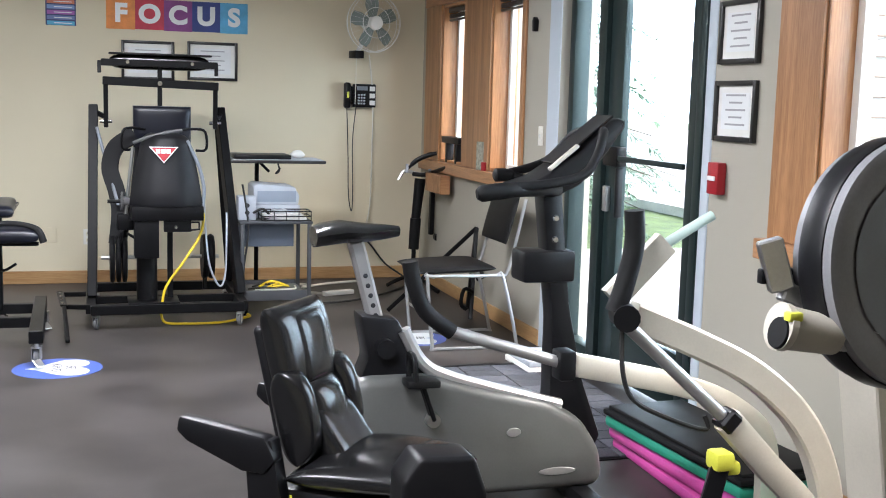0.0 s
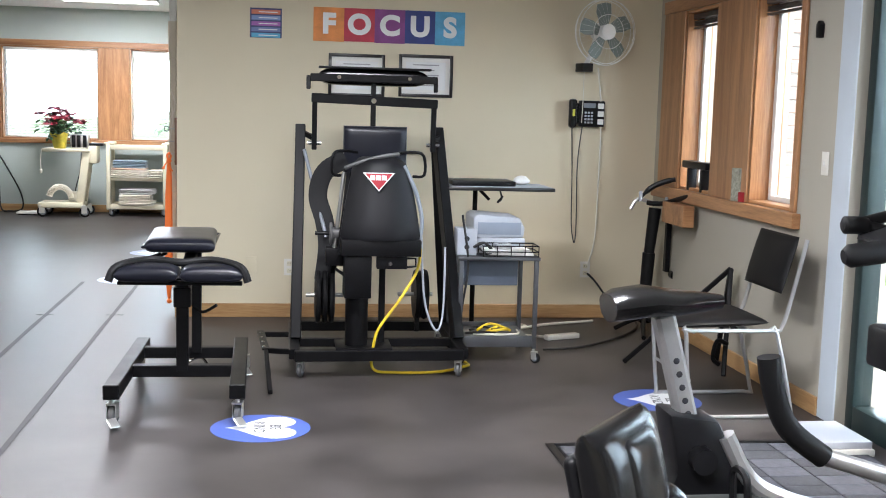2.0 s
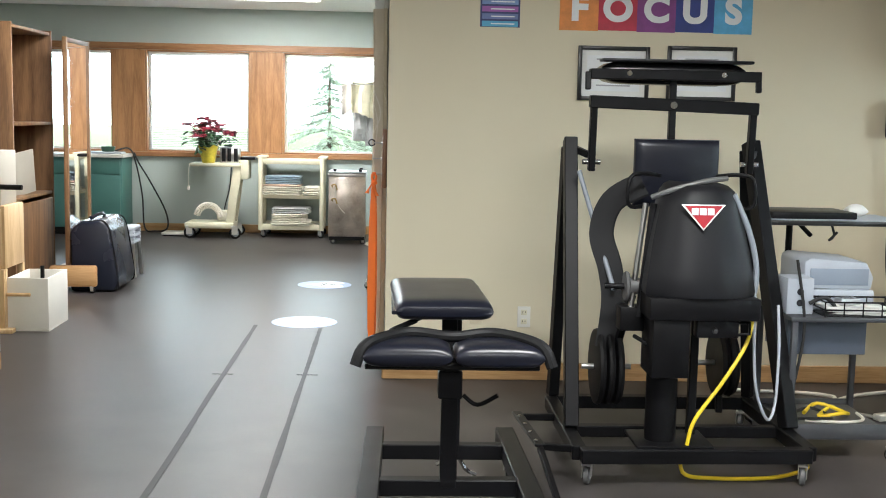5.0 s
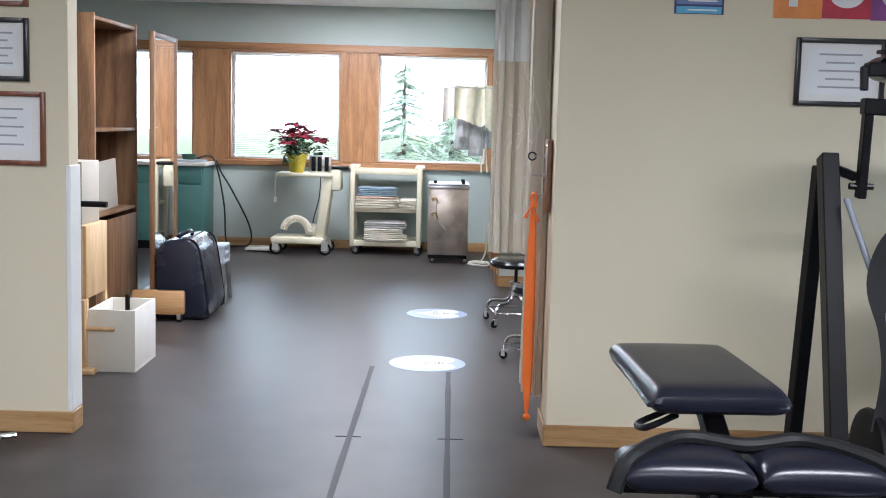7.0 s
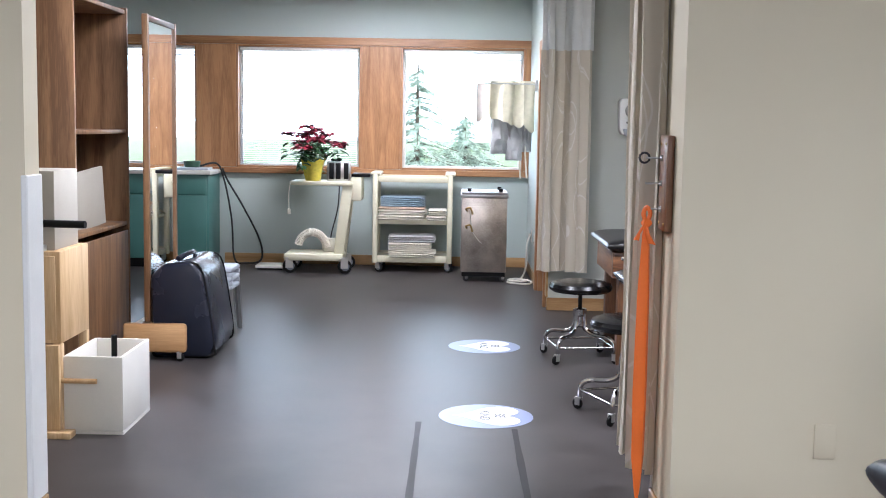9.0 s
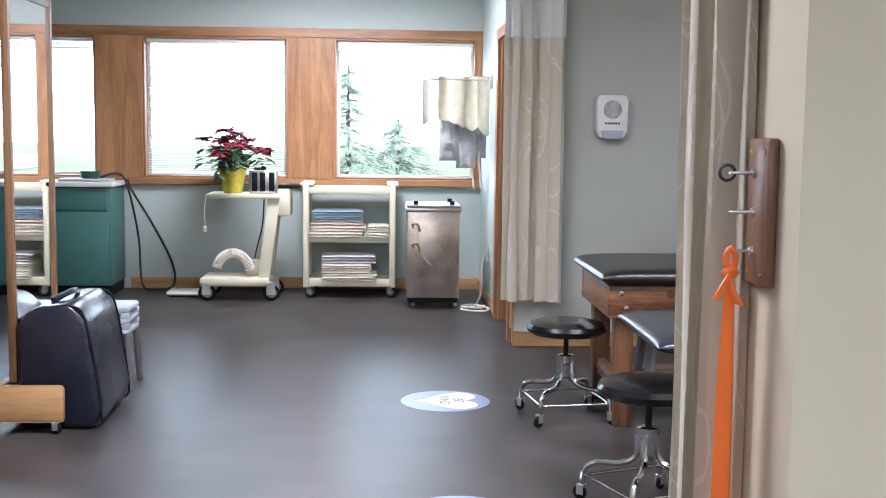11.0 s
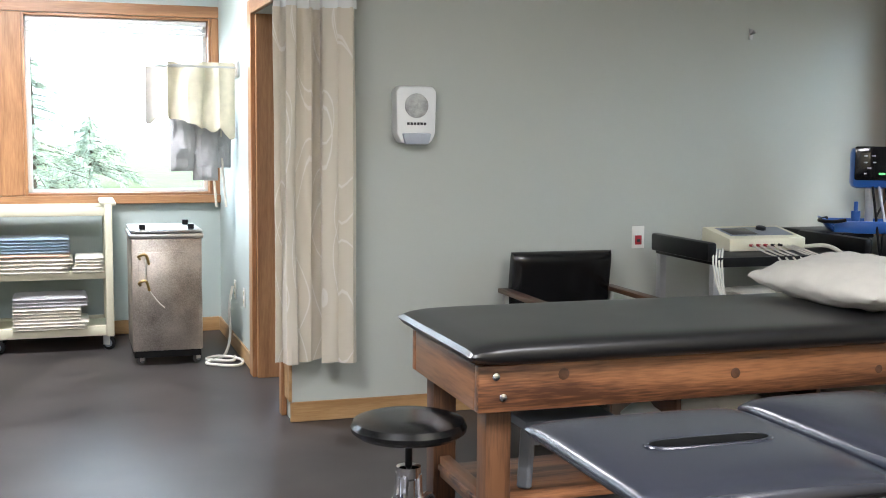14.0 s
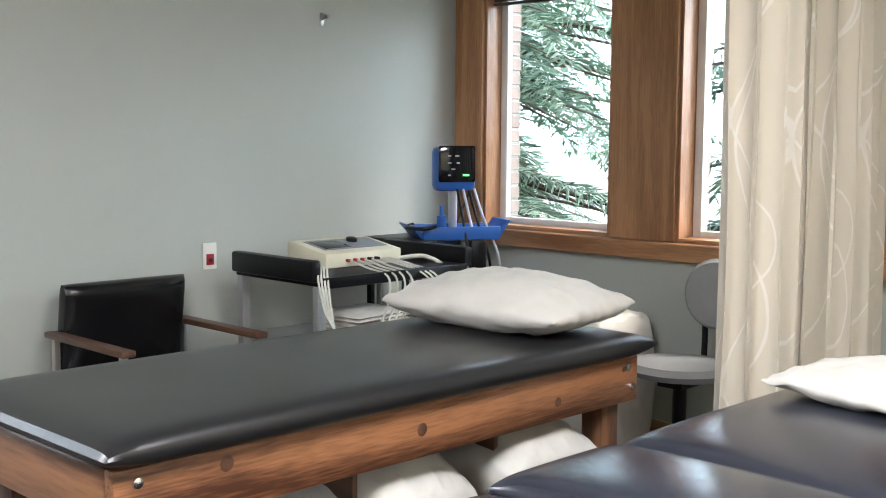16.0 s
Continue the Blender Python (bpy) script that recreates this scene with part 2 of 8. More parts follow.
def fabric(name, base, line):
    """Woven cloth with thin pale leaf-shaped lines."""
    m, tree, bsdf = nodes_of(name)
    link, add = tree.links.new, tree.nodes.new
    tc, sep, rp = add("ShaderNodeTexCoord"), add("ShaderNodeSeparateXYZ"), add("ShaderNodeValToRGB")
    link(tc.outputs["Object"], sep.inputs[0])

    def op(kind, a, b=0.0):
        n = add("ShaderNodeMath")
        n.operation = kind
        for k, q in enumerate((a, b)):
            if isinstance(q, float):
                n.inputs[k].default_value = q
            else:
                link(q, n.inputs[k])
        return n.outputs[0]

    along = op("ADD", sep.outputs[0], sep.outputs[1])
    wander = add("ShaderNodeTexNoise")
    wander.inputs["Scale"].default_value = 1.3
    link(tc.outputs["Object"], wander.inputs["Vector"])
    along = op("ADD", along, op("MULTIPLY", wander.outputs[0], 0.12))
    lines = []
    for swing, turn in ((0.085, 7.3), (-0.075, 5.6)):
        bow = op("MULTIPLY", op("SINE", op("MULTIPLY", sep.outputs[2], turn)), swing)
        u = op("FRACT", op("DIVIDE", op("ADD", along, bow), 0.19))
        lines.append(op("ABSOLUTE", op("SUBTRACT", u, 0.5)))
    near = op("MINIMUM", lines[0], lines[1])
    e = rp.color_ramp.elements
    e[0].position, e[0].color = 0.012, (*line, 1)
    e[1].position, e[1].color = 0.021, (*base, 1)
    link(near, rp.inputs[0])
    nz, b = add("ShaderNodeTexNoise"), add("ShaderNodeBump")
    nz.inputs["Scale"].default_value = 500
    link(tc.outputs["Object"], nz.inputs["Vector"])
    link(nz.outputs[0], b.inputs["Height"])
    b.inputs["Strength"].default_value, b.inputs["Distance"].default_value = 0.3, 0.001
    link(b.outputs[0], bsdf.inputs["Normal"])
    link(rp.outputs[0], bsdf.inputs["Base Color"])
    bsdf.inputs["Roughness"].default_value, bsdf.inputs["Sheen Weight"].default_value = 0.8, 0.2
    tr, mx = add("ShaderNodeBsdfTranslucent"), add("ShaderNodeMixShader")
    link(rp.outputs[0], tr.inputs["Color"])
    mx.inputs[0].default_value = 0.14
    link(bsdf.outputs[0], mx.inputs[1])
    link(tr.outputs[0], mx.inputs[2])
    link(mx.outputs[0], tree.nodes["Material Output"].inputs["Surface"])
    return m


M_CURTAIN = fabric("taupe_curtain_cloth", (0.65, 0.585, 0.47), (0.75, 0.7, 0.62))
M_MESH = mat("white_curtain_mesh", (0.72, 0.73, 0.7), 0.9, var=0.06, fine=900, bump=0.6)


# ---- building helpers ----
def box(bm, x0, x1, y0, y1, z0, z1, bevel=0.0, m=None, seg=2):
    ret = bmesh.ops.create_cube(bm, size=1.0)
    vs = ret["verts"]
    bmesh.ops.scale(bm, verts=vs, vec=(abs(x1 - x0), abs(y1 - y0), abs(z1 - z0)))
    bmesh.ops.translate(bm, verts=vs, vec=((x0 + x1) / 2, (y0 + y1) / 2, (z0 + z1) / 2))
    if bevel > 0:
        es = list({e for v in vs for e in v.link_edges})
        r = bmesh.ops.bevel(bm, geom=es, offset=bevel, segments=seg, affect="EDGES", profile=0.5)
        vs = list({v for f in r["faces"] for v in f.verts} | {v for v in vs if v.is_valid})
    if m is not None:
        bmesh.ops.transform(bm, matrix=m, verts=vs)
    return vs


def rod(bm, a, b, r, r2=None, n=12):
    """A round bar from a to b."""
    a, b = Vector(a), Vector(b)
    d = b - a
    m = Matrix.Translation((a + b) / 2) @ d.to_track_quat("Z", "Y").to_matrix().to_4x4()
    bmesh.ops.create_cone(bm, cap_ends=True, segments=n, radius1=r, radius2=r if r2 is None else r2, depth=d.length, matrix=m)


def bar(bm, a, b, w, h, bevel=0.004, up=(0, 0, 1)):
    """A rectangular tube from a to b, w across and h deep."""
    a, b = Vector(a), Vector(b)
    d = b - a
    z = d.normalized()
    x = Vector(up).cross(z)
    if x.length < 1e-3:
        x = Vector((1, 0, 0)).cross(z)
    x.normalize()
    y = z.cross(x)
    m = Matrix((x, y, z)).transposed().to_4x4()
    box(bm, -w / 2, w / 2, -h / 2, h / 2, -d.length / 2, d.length / 2, bevel, Matrix.Translation((a + b) / 2) @ m, 1)


def tube(bm, pts, r, n=8, closed=False):
    """A bent round tube through points."""
    P = [Vector(p) for p in pts]
    rings = []
    k = len(P)
    side = None
    for i, p in enumerate(P):
        a = P[i - 1] if (i > 0 or closed) else p
        b = P[(i + 1) % k] if (i < k - 1 or closed) else p
        t = (b - a).normalized()
        if side is None:
            side = t.orthogonal().normalized()
        side = (side - t * side.dot(t))
        if side.length < 1e-5:
            side = t.orthogonal()
        side.normalize()
        up = t.cross(side)
        rr = r[i] if isinstance(r, (list, tuple)) else r
        rings.append([bm.verts.new(p + rr * (math.cos(q * math.tau / n) * side + math.sin(q * math.tau / n) * up)) for q in range(n)])
    for i in range(k if closed else k - 1):
        A, B = rings[i], rings[(i + 1) % k]
        for q in range(n):
            bm.faces.new((A[q], A[(q + 1) % n], B[(q + 1) % n], B[q]))
    if not closed:
        bm.faces.new(rings[0][::-1])
        bm.faces.new(rings[-1])


def smooth_path(pts, n=6):
    """Points on a smooth curve through the given ones."""
    P = [Vector(p) for p in pts]
    out = []
    for i in range(len(P) - 1):
        p0, p1, p2, p3 = P[max(i - 1, 0)], P[i], P[i + 1], P[min(i + 2, len(P) - 1)]
        for k in range(n):
            t = k / n
            out.append(0.5 * ((2 * p1) + (p2 - p0) * t + (2 * p0 - 5 * p1 + 4 * p2 - p3) * t * t + (3 * p1 - p0 - 3 * p2 + p3) * t ** 3))
    out.append(P[-1])
    return out


def finish(name, bm, material, smooth=True):
    bmesh.ops.recalc_face_normals(bm, faces=bm.faces)
    me = bpy.data.meshes.new(name)
    bm.to_mesh(me)
    bm.free()
    me.materials.append(material)
    if smooth:
        me.shade_smooth()
        me.set_sharp_from_angle(angle=radians(35))
    return me


def part(name, bm, material, parent, label="", smooth=True):
    ob = new(name, finish(name, bm, material, smooth))
    ob.parent = parent
    if label:
        tagged(ob, label)
    return ob


def bpart(name, material, parent, *dims, bevel=0.004, label=""):
    bm = bmesh.new()
    box(bm, *dims, bevel=bevel)
    return part(name, bm, material, parent, label)


def rpart(name, material, parent, a, b, r, r2=None, n=14, label=""):
    bm = bmesh.new()
    rod(bm, a, b, r, r2, n)
    return part(name, bm, material, parent, label)


def tpart(name, material, parent, pts, r, n=8, bend=5, label="", closed=False):
    bm = bmesh.new()
    tube(bm, smooth_path(pts, bend) if bend > 1 else pts, r, n, closed)
    return part(name, bm, material, parent, label)


def thing(name, m, label, category, group=""):
    ob = new(name)
    ob.empty_display_size = 0.1
    ob.matrix_basis = m
    return tagged(ob, label, category, group)


def solid(name, bm, material, label, category="", kind="", group="", m=None, smooth=True):
    ob = new(name, finish(name, bm, material, smooth))
    if m is not None:
        ob.matrix_basis = m
    return tagged(ob, label, category, group, kind)


def lathe(bm, prof, n=24, m=None):
    """A body of revolution round z from (radius, height) pairs."""
    rings = []
    for r, z in prof:
        rings.append([bm.verts.new((max(r, 1e-4) * math.cos(q * math.tau / n), max(r, 1e-4) * math.sin(q * math.tau / n), z)) for q in range(n)])
    for A, B in zip(rings, rings[1:]):
        for q in range(n):
            bm.faces.new((A[q], A[(q + 1) % n], B[(q + 1) % n], B[q]))
    bm.faces.new(rings[0][::-1])
    bm.faces.new(rings[-1])
    if m is not None:
        bmesh.ops.transform(bm, matrix=m, verts=[v for g in rings for v in g])


def lpart(name, material, parent, prof, n=24, m=None, label=""):
    bm = bmesh.new()
    lathe(bm, prof, n, m)
    return part(name, bm, material, parent, label)


def slab(bm, outline, d0, d1, bevel=0.0, m=None, seg=2):
    """A plate: an outline of (a, b) pairs in the xz plane, from d0 to d1 along y."""
    f = bm.faces.new([bm.verts.new((a, d0, b)) for a, b in outline])
    r = bmesh.ops.extrude_face_region(bm, geom=[f])
    vs = [v for v in r["geom"] if isinstance(v, bmesh.types.BMVert)]
    bmesh.ops.translate(bm, verts=vs, vec=(0, d1 - d0, 0))
    allv = list(f.verts) + vs
    if bevel:
        es = list({e for v in allv for e in v.link_edges})
        rr = bmesh.ops.bevel(bm, geom=es, offset=bevel, segments=seg, affect="EDGES", profile=0.5)
        allv = list({v for q in rr["faces"] for v in q.verts} | {v for v in allv if v.is_valid})
    if m is not None:
        bmesh.ops.transform(bm, matrix=m, verts=allv)


def cushion(bm, sx, sy, sz, crown=0.012, n=14, power=5.0, m=None, rough=0.0, seed=0):
    """An upholstered pad: a rounded box with a slightly domed face, centred."""
    rows = []
    for side in (1, -1):
        grid = []
        for i in range(n + 1):
            row = []
            for j in range(n + 1):
                u, v = 2 * i / n - 1, 2 * j / n - 1
                u, v = math.sin(u * math.pi / 2), math.sin(v * math.pi / 2)
                e = max(0.0, 1 - abs(u) ** power) ** (1 / 2.2) * max(0.0, 1 - abs(v) ** power) ** (1 / 2.2)
                z = side * (e * sz / 2 + (crown * (1 - u * u) * (1 - v * v) if side > 0 else 0))
                if rough:
                    z += side * e * rough * noise.noise(Vector((u * 2.6 + seed, v * 2.6, side * 3.0)))
                row.append(bm.verts.new((u * sx / 2, v * sy / 2, z)))
            grid.append(row)
        rows.append(grid)
    for grid in rows:
        for i in range(n):
            for j in range(n):
                bm.faces.new((grid[i][j], grid[i + 1][j], grid[i + 1][j + 1], grid[i][j + 1]))
    vs = [v for g in rows for r in g for v in r]
    bmesh.ops.remove_doubles(bm, verts=vs, dist=1e-4)
    if m is not None:
        bmesh.ops.transform(bm, matrix=m, verts=[v for v in vs if v.is_valid])


def cpart(name, material, parent, size, m, crown=0.012, power=5.0, rough=0.0, seed=0, n=14, label=""):
    bm = bmesh.new()
    cushion(bm, *size, crown=crown, n=n, power=power, m=m, rough=rough, seed=seed)
    return part(name, bm, material, parent, label)


def drape(bm, pts, z0, z1, amp, waves, thick=0.004, nz=14, flare=0.0, seed=0, per=10, hem=0.0):
    """Hanging cloth along a plan line, with folds that wander downwards."""
    P = smooth_path([(x, y, 0) for x, y in pts], 6)
    n = int(waves * per)
    L = [0.0]
    for a, b in zip(P, P[1:]):
        L.append(L[-1] + (b - a).length)
    cols = []
    for i in range(n + 1):
        s = i / n * L[-1]
        k = max(q for q in range(len(L)) if L[q] <= s + 1e-9)
        k = min(k, len(P) - 2)
        f = (s - L[k]) / max(1e-6, L[k + 1] - L[k])
        p = P[k].lerp(P[k + 1], f)
        t = (P[k + 1] - P[k]).normalized()
        nn = Vector((-t.y, t.x, 0))
        col = []
        for j in range(nz + 1):
            g = j / nz
            a = math.sin(i / n * waves * math.tau + 0.9 * noise.noise(Vector((seed + i * 0.13, g * 1.6, 2.0))))
            w = amp * (1 + flare * (1 - g)) * (0.8 + 0.45 * noise.noise(Vector((i * 0.21, g * 1.3, seed))))
            q = p + nn * (a * w) + t * (0.25 * amp * math.sin(i / n * waves * math.tau * 2 + 1))
            dz = hem * noise.noise(Vector((i * 0.2, seed, 7.0))) * (1 - g)
            col.append(bm.verts.new((q.x, q.y, z0 + (z1 - z0) * g + dz)))
        cols.append(col)
    for A, B in zip(cols, cols[1:]):
        for j in range(nz):
            bm.faces.new((A[j], B[j], B[j + 1], A[j + 1]))
    for f in bm.faces:
        f.normal_update()
    for col in cols:
        for v in col:
            v.normal_update()
    back = [[bm.verts.new(v.co - v.normal * thick) for v in col] for col in cols]
    for A, B in zip(back, back[1:]):
        for j in range(nz):
            bm.faces.new((A[j + 1], B[j + 1], B[j], A[j]))
    for a, b in ((cols[0], back[0]), (cols[-1], back[-1])):
        for j in range(nz):
            bm.faces.new((a[j], a[j + 1], b[j + 1], b[j]))
    for A, B, C, D in zip(cols, cols[1:], back, back[1:]):
        bm.faces.new((A[0], B[0], D[0], C[0]))
        bm.faces.new((A[nz], B[nz], D[nz], C[nz]))


def writing(name, text, size, material, parent, m, depth=0.001, align="CENTER", label="", bold=0.0):
    """Letters as a mesh, with their middle at m, in its xy plane."""
    cu = bpy.data.curves.new(name, "FONT")
    cu.offset = bold
    cu.body, cu.size, cu.extrude, cu.align_x, cu.align_y = text, size, depth, align, "CENTER"
    tmp = bpy.data.objects.new(name + "_text", cu)
    me = bpy.data.meshes.new_from_object(tmp)
    bpy.data.objects.remove(tmp)
    me.materials.clear()
    me.materials.append(material)
    ob = new(name, me)
    ob.parent = parent
    ob.matrix_basis = m
    return tagged(ob, label) if label else ob


def caster(parent, x, y, r=0.035, material=None, zt=0.0, rz=0.0, name="caster"):
    """A swivel caster: a wheel with tread and hub, a fork and a stem, on the floor under (x, y)."""
    bm = bmesh.new()
    a = radians(rz)
    m = Matrix.Translation((x + 0.4 * r * math.cos(a), y + 0.4 * r * math.sin(a), r)) @ pose(0, 0, 0, 90, 0, 0) @ Matrix.Rotation(a, 4, "Y")
    lathe(bm, [(r * 0.85, -r * 0.3), (r, -r * 0.2), (r, r * 0.2), (r * 0.85, r * 0.3)], 18, m)
    w = part(name, bm, material or M_CASTER, parent)
    if r > 0.03:
        lpart("hub", M_GREYPLAS, w, [(r * 0.62, -r * 0.33), (r * 0.62, r * 0.33), (r * 0.3, r * 0.36), (0.001, r * 0.36)], 14, m)
    bm = bmesh.new()
    for s in (-1, 1):
        box(bm, -r * 0.3, r * 0.75, s * r * 0.42 - 0.002, s * r * 0.42 + 0.002, r * 0.75, r * 2.1, 0.001, Matrix.Translation((x, y, 0)) @ Matrix.Rotation(a, 4, "Z"), 1)
    box(bm, -r * 0.4, r * 0.7, -r * 0.5, r * 0.5, r * 2.05, r * 2.25, 0.001, Matrix.Translation((x, y, 0)) @ Matrix.Rotation(a, 4, "Z"), 1)
    rod(bm, (x, y, r * 2.1), (x, y, max(zt, r * 2.4)), r * 0.25)
    part("fork", bm, M_ZINC, w)
    return w


# ---- the building ----
H = 2.73
XR = 3.48


def wall(name, material, label, axis, a0, a1, c0, c1, holes=(), z1=H):
    """A wall along an axis (0: x, 1: y) from a0 to a1, from c0 to c1 through its thickness, with openings (b0, b1, z0, z1)."""
    bm = bmesh.new()

    def put(p0, p1, z0, zt):
        if p1 - p0 > 1e-4 and zt - z0 > 1e-4:
            if axis == 0:
                box(bm, p0, p1, c0, c1, z0, zt)
            else:
                box(bm, c0, c1, p0, p1, z0, zt)
    at = a0
    for b0, b1, z0, zt in sorted(holes):
        put(at, b0, 0, z1)
        put(b0, b1, 0, z0)
        put(b0, b1, zt, z1)
        at = b1
    put(at, a1, 0, z1)
    return solid(name, bm, material, label, "wall", "structure", smooth=False)


wall("wall_focus", M_BEIGE, "beige painted partition wall with posters and frames", 0, 0.0, XR, 0.0, 0.33)
wall("wall_west", M_BEIGE, "beige painted wall beside the wide passage", 0, -6.0, -2.2, 0.0, 0.13)
GYM_WIN = [(-1.16, -0.56, 1.02, 2.24), (-2.36, -1.76, 1.02, 2.24)]
NEAR_WIN = [(-7.4, -5.56, 0.98, 2.24)]
DOOR = [(-4.7, -2.98, 0.0, 2.45)]
BAY_WIN = [(4.06, 4.9, 0.95, 2.24), (2.85, 3.69, 0.95, 2.24)]
wall("wall_east_gym", M_GREYWALL, "grey painted outer wall with windows and a glass door", 1, -12.0, 0.065, XR, XR + 0.22, GYM_WIN + NEAR_WIN + DOOR)
wall("wall_east_bay", M_SAGE, "sage painted outer wall with wood framed windows", 1, 0.065, 5.12, XR, XR + 0.22, BAY_WIN)
wall("wall_bay", M_SAGE, "sage green painted wall of the treatment bay", 0, 0.0, XR + 0.22, 5.12, 5.25)
wall("wall_hall", M_PALE, "pale green painted wall with a wooden doorway", 1, 5.25, 7.87, 0.0, 0.12, [(5.32, 6.2, 0.0, 2.1)])
FAR_WIN = [(-4.55, -3.38, 0.98, 2.22), (-2.98, -1.71, 0.98, 2.22), (-1.31, -0.05, 0.98, 2.22), (0.35, 1.5, 0.98, 2.22)]
wall("wall_north", M_PALE, "pale green painted window wall", 0, -6.0, XR + 0.22, 7.87, 8.09, FAR_WIN)
wall("wall_closing_west", M_PALE, "plain painted side wall", 1, -12.0, 8.09, -6.15, -6.0)
wall("wall_closing_south", M_BEIGE, "plain painted end wall", 0, -6.0, XR + 0.22, -12.15, -12.0)
wall("wall_closing_room", M_PALE, "plain painted wall of the next room", 1, 5.25, 7.87, XR, XR + 0.22)
bm = bmesh.new()
box(bm, -6.15, XR + 0.22, -12.15, 8.09, -0.12, 0.0)
solid("floor", bm, M_FLOOR, "dark grey speckled sheet floor with a dull shine", "floor", "structure", smooth=False)
bm = bmesh.new()
box(bm, -6.15, XR + 0.22, -12.15, 8.09, H, H + 0.15)
solid("ceiling", bm, M_CEIL, "white acoustic tile ceiling", "ceiling", "structure", smooth=False)


# ---- trim, windows, doors, lamps ----
def trim(name, material, label, *dims, bevel=0.004):
    bm = bmesh.new()
    box(bm, *dims, bevel=bevel, seg=1)
    return solid(name, bm, material, label, "trim", "structure")


BB = "oak baseboard with a worn edge"
trim("baseboard", M_BASE, BB, -0.012, XR - 0.014, -0.014, 0.0, 0.0, 0.1)
trim("baseboard", M_BASEY, BB, -0.014, 0.0, 0.0, 0.33, 0.0, 0.1)
trim("baseboard", M_BASE, BB, -6.0, -2.188, -0.014, 0.0, 0.0, 0.1)
trim("baseboard", M_BASEY, BB, -2.2, -2.186, 0.0, 0.13, 0.0, 0.1)
trim("baseboard", M_BASEY, BB, XR - 0.014, XR, -2.8, -0.0, 0.0, 0.1)
trim("baseboard", M_BASEY, BB, XR - 0.014, XR, -12.0, -4.78, 0.0, 0.1)
trim("baseboard", M_BASE, BB, -0.012, XR - 0.014, 5.106, 5.12, 0.0, 0.1)
trim("baseboard", M_BASEY, BB, XR - 0.014, XR, 0.13, 5.12, 0.0, 0.1)
trim("baseboard", M_BASE, BB, -3.1, -0.014, 7.856, 7.87, 0.0, 0.1)
trim("baseboard", M_BASEY, BB, -0.014, 0.0, 6.35, 7.87, 0.0, 0.1)
trim("corner_trim", M_WHITE, "white painted corner strip of the partition", -0.008, 0.045, 0.33, 0.342, 0.1, H)
trim("corner_trim", M_WHITE, "white plastic corner guard on the wall end", -2.215, -2.192, -0.005, 0.14, 0.1, 1.24)


def window(name, m, u0, u1, z0, z1, depth, label, sash=0.045):
    """A wood lined window: liner, sash, pane and sill, in a wall from v = 0 (inside) to v = depth."""
    w = thing(name, m, label, "window")
    w["kind"] = "structure"
    t = 0.02
    for a, b, c, d in ((u0, u0 + t, z0, z1), (u1 - t, u1, z0, z1), (u0 + t, u1 - t, z1 - t, z1), (u0 + t, u1 - t, z0, z0 + t)):
        bpart("window_frame", M_OAK if d - c > 0.5 else M_OAKX, w, a, b, -0.004, depth - 0.04, c, d, bevel=0.003)
    s, v0 = sash, depth - 0.11
    for a, b, c, d in ((u0 + t, u0 + t + s, z0 + t, z1 - t), (u1 - t - s, u1 - t, z0 + t, z1 - t), (u0 + t + s, u1 - t - s, z1 - t - s, z1 - t), (u0 + t + s, u1 - t - s, z0 + t, z0 + t + s * 0.7)):
        bpart("sash", M_WHITE, w, a, b, v0, v0 + 0.04, c, d, bevel=0.004)
    g = bpart("pane", M_GLASS, w, u0 + t + s * 0.5, u1 - t - s * 0.5, v0 + 0.016, v0 + 0.022, z0 + t + s * 0.4, z1 - t - s * 0.5, bevel=0)
    g.visible_shadow = False
    return w


NORTH, EAST = pose(0, 7.87, 0), pose(XR, 0, 0, 0, 0, -90)
for i, (a, b, c, d) in enumerate(FAR_WIN):
    window("window_%d" % (i + 1), NORTH, a, b, c, d, 0.22, "wide oak lined window onto a bright garden", 0.03)
for i, (a, b, c, d) in enumerate(GYM_WIN):
    window("window_%d" % (i + 5), EAST, -b, -a, c, d, 0.22, "narrow oak lined window with a pale sash")
for i, (a, b, c, d) in enumerate(NEAR_WIN):
    window("window_%d" % (i + 7), EAST, -b, -a, c, d, 0.22, "oak lined window beside the framed papers")
for i, (a, b, c, d) in enumerate(BAY_WIN):
    window("window_%d" % (i + 8), EAST, -b, -a, c, d, 0.22, "oak lined bay window with a pale sash")
# oak boards between and round the windows
OB = "flat oak board between the windows"
for a, b in ((-6.0, -4.55), (-3.38, -2.98), (-1.71, -1.31), (-0.05, -0.0)):
    trim("window_board", M_OAK, OB, a, b, 7.85, 7.868, 0.985, 2.22, bevel=0.003)
trim("window_header", M_OAKX, "oak head board over the windows", -6.0, 0.0, 7.846, 7.868, 2.222, 2.30, bevel=0.003)
trim("window_apron", M_OAKX, "oak sill and apron under the windows", -6.0, 0.0, 7.815, 7.868, 0.925, 0.983, bevel=0.004)


def east_trim(y0, y1, z0, z1, boards):
    trim("window_apron", M_OAKY, "oak sill and apron under the windows", XR - 0.05, XR - 0.002, y0 - 0.03, y1 + 0.03, z0 - 0.085, z0 - 0.002)
    trim("window_header", M_OAKY, "oak head board over the windows", XR - 0.022, XR - 0.002, y0, y1, z1 + 0.002, z1 + 0.09)
    for a, b in boards:
        trim("window_board", M_OAK, OB, XR - 0.02, XR - 0.002, a, b, z0, z1, bevel=0.003)


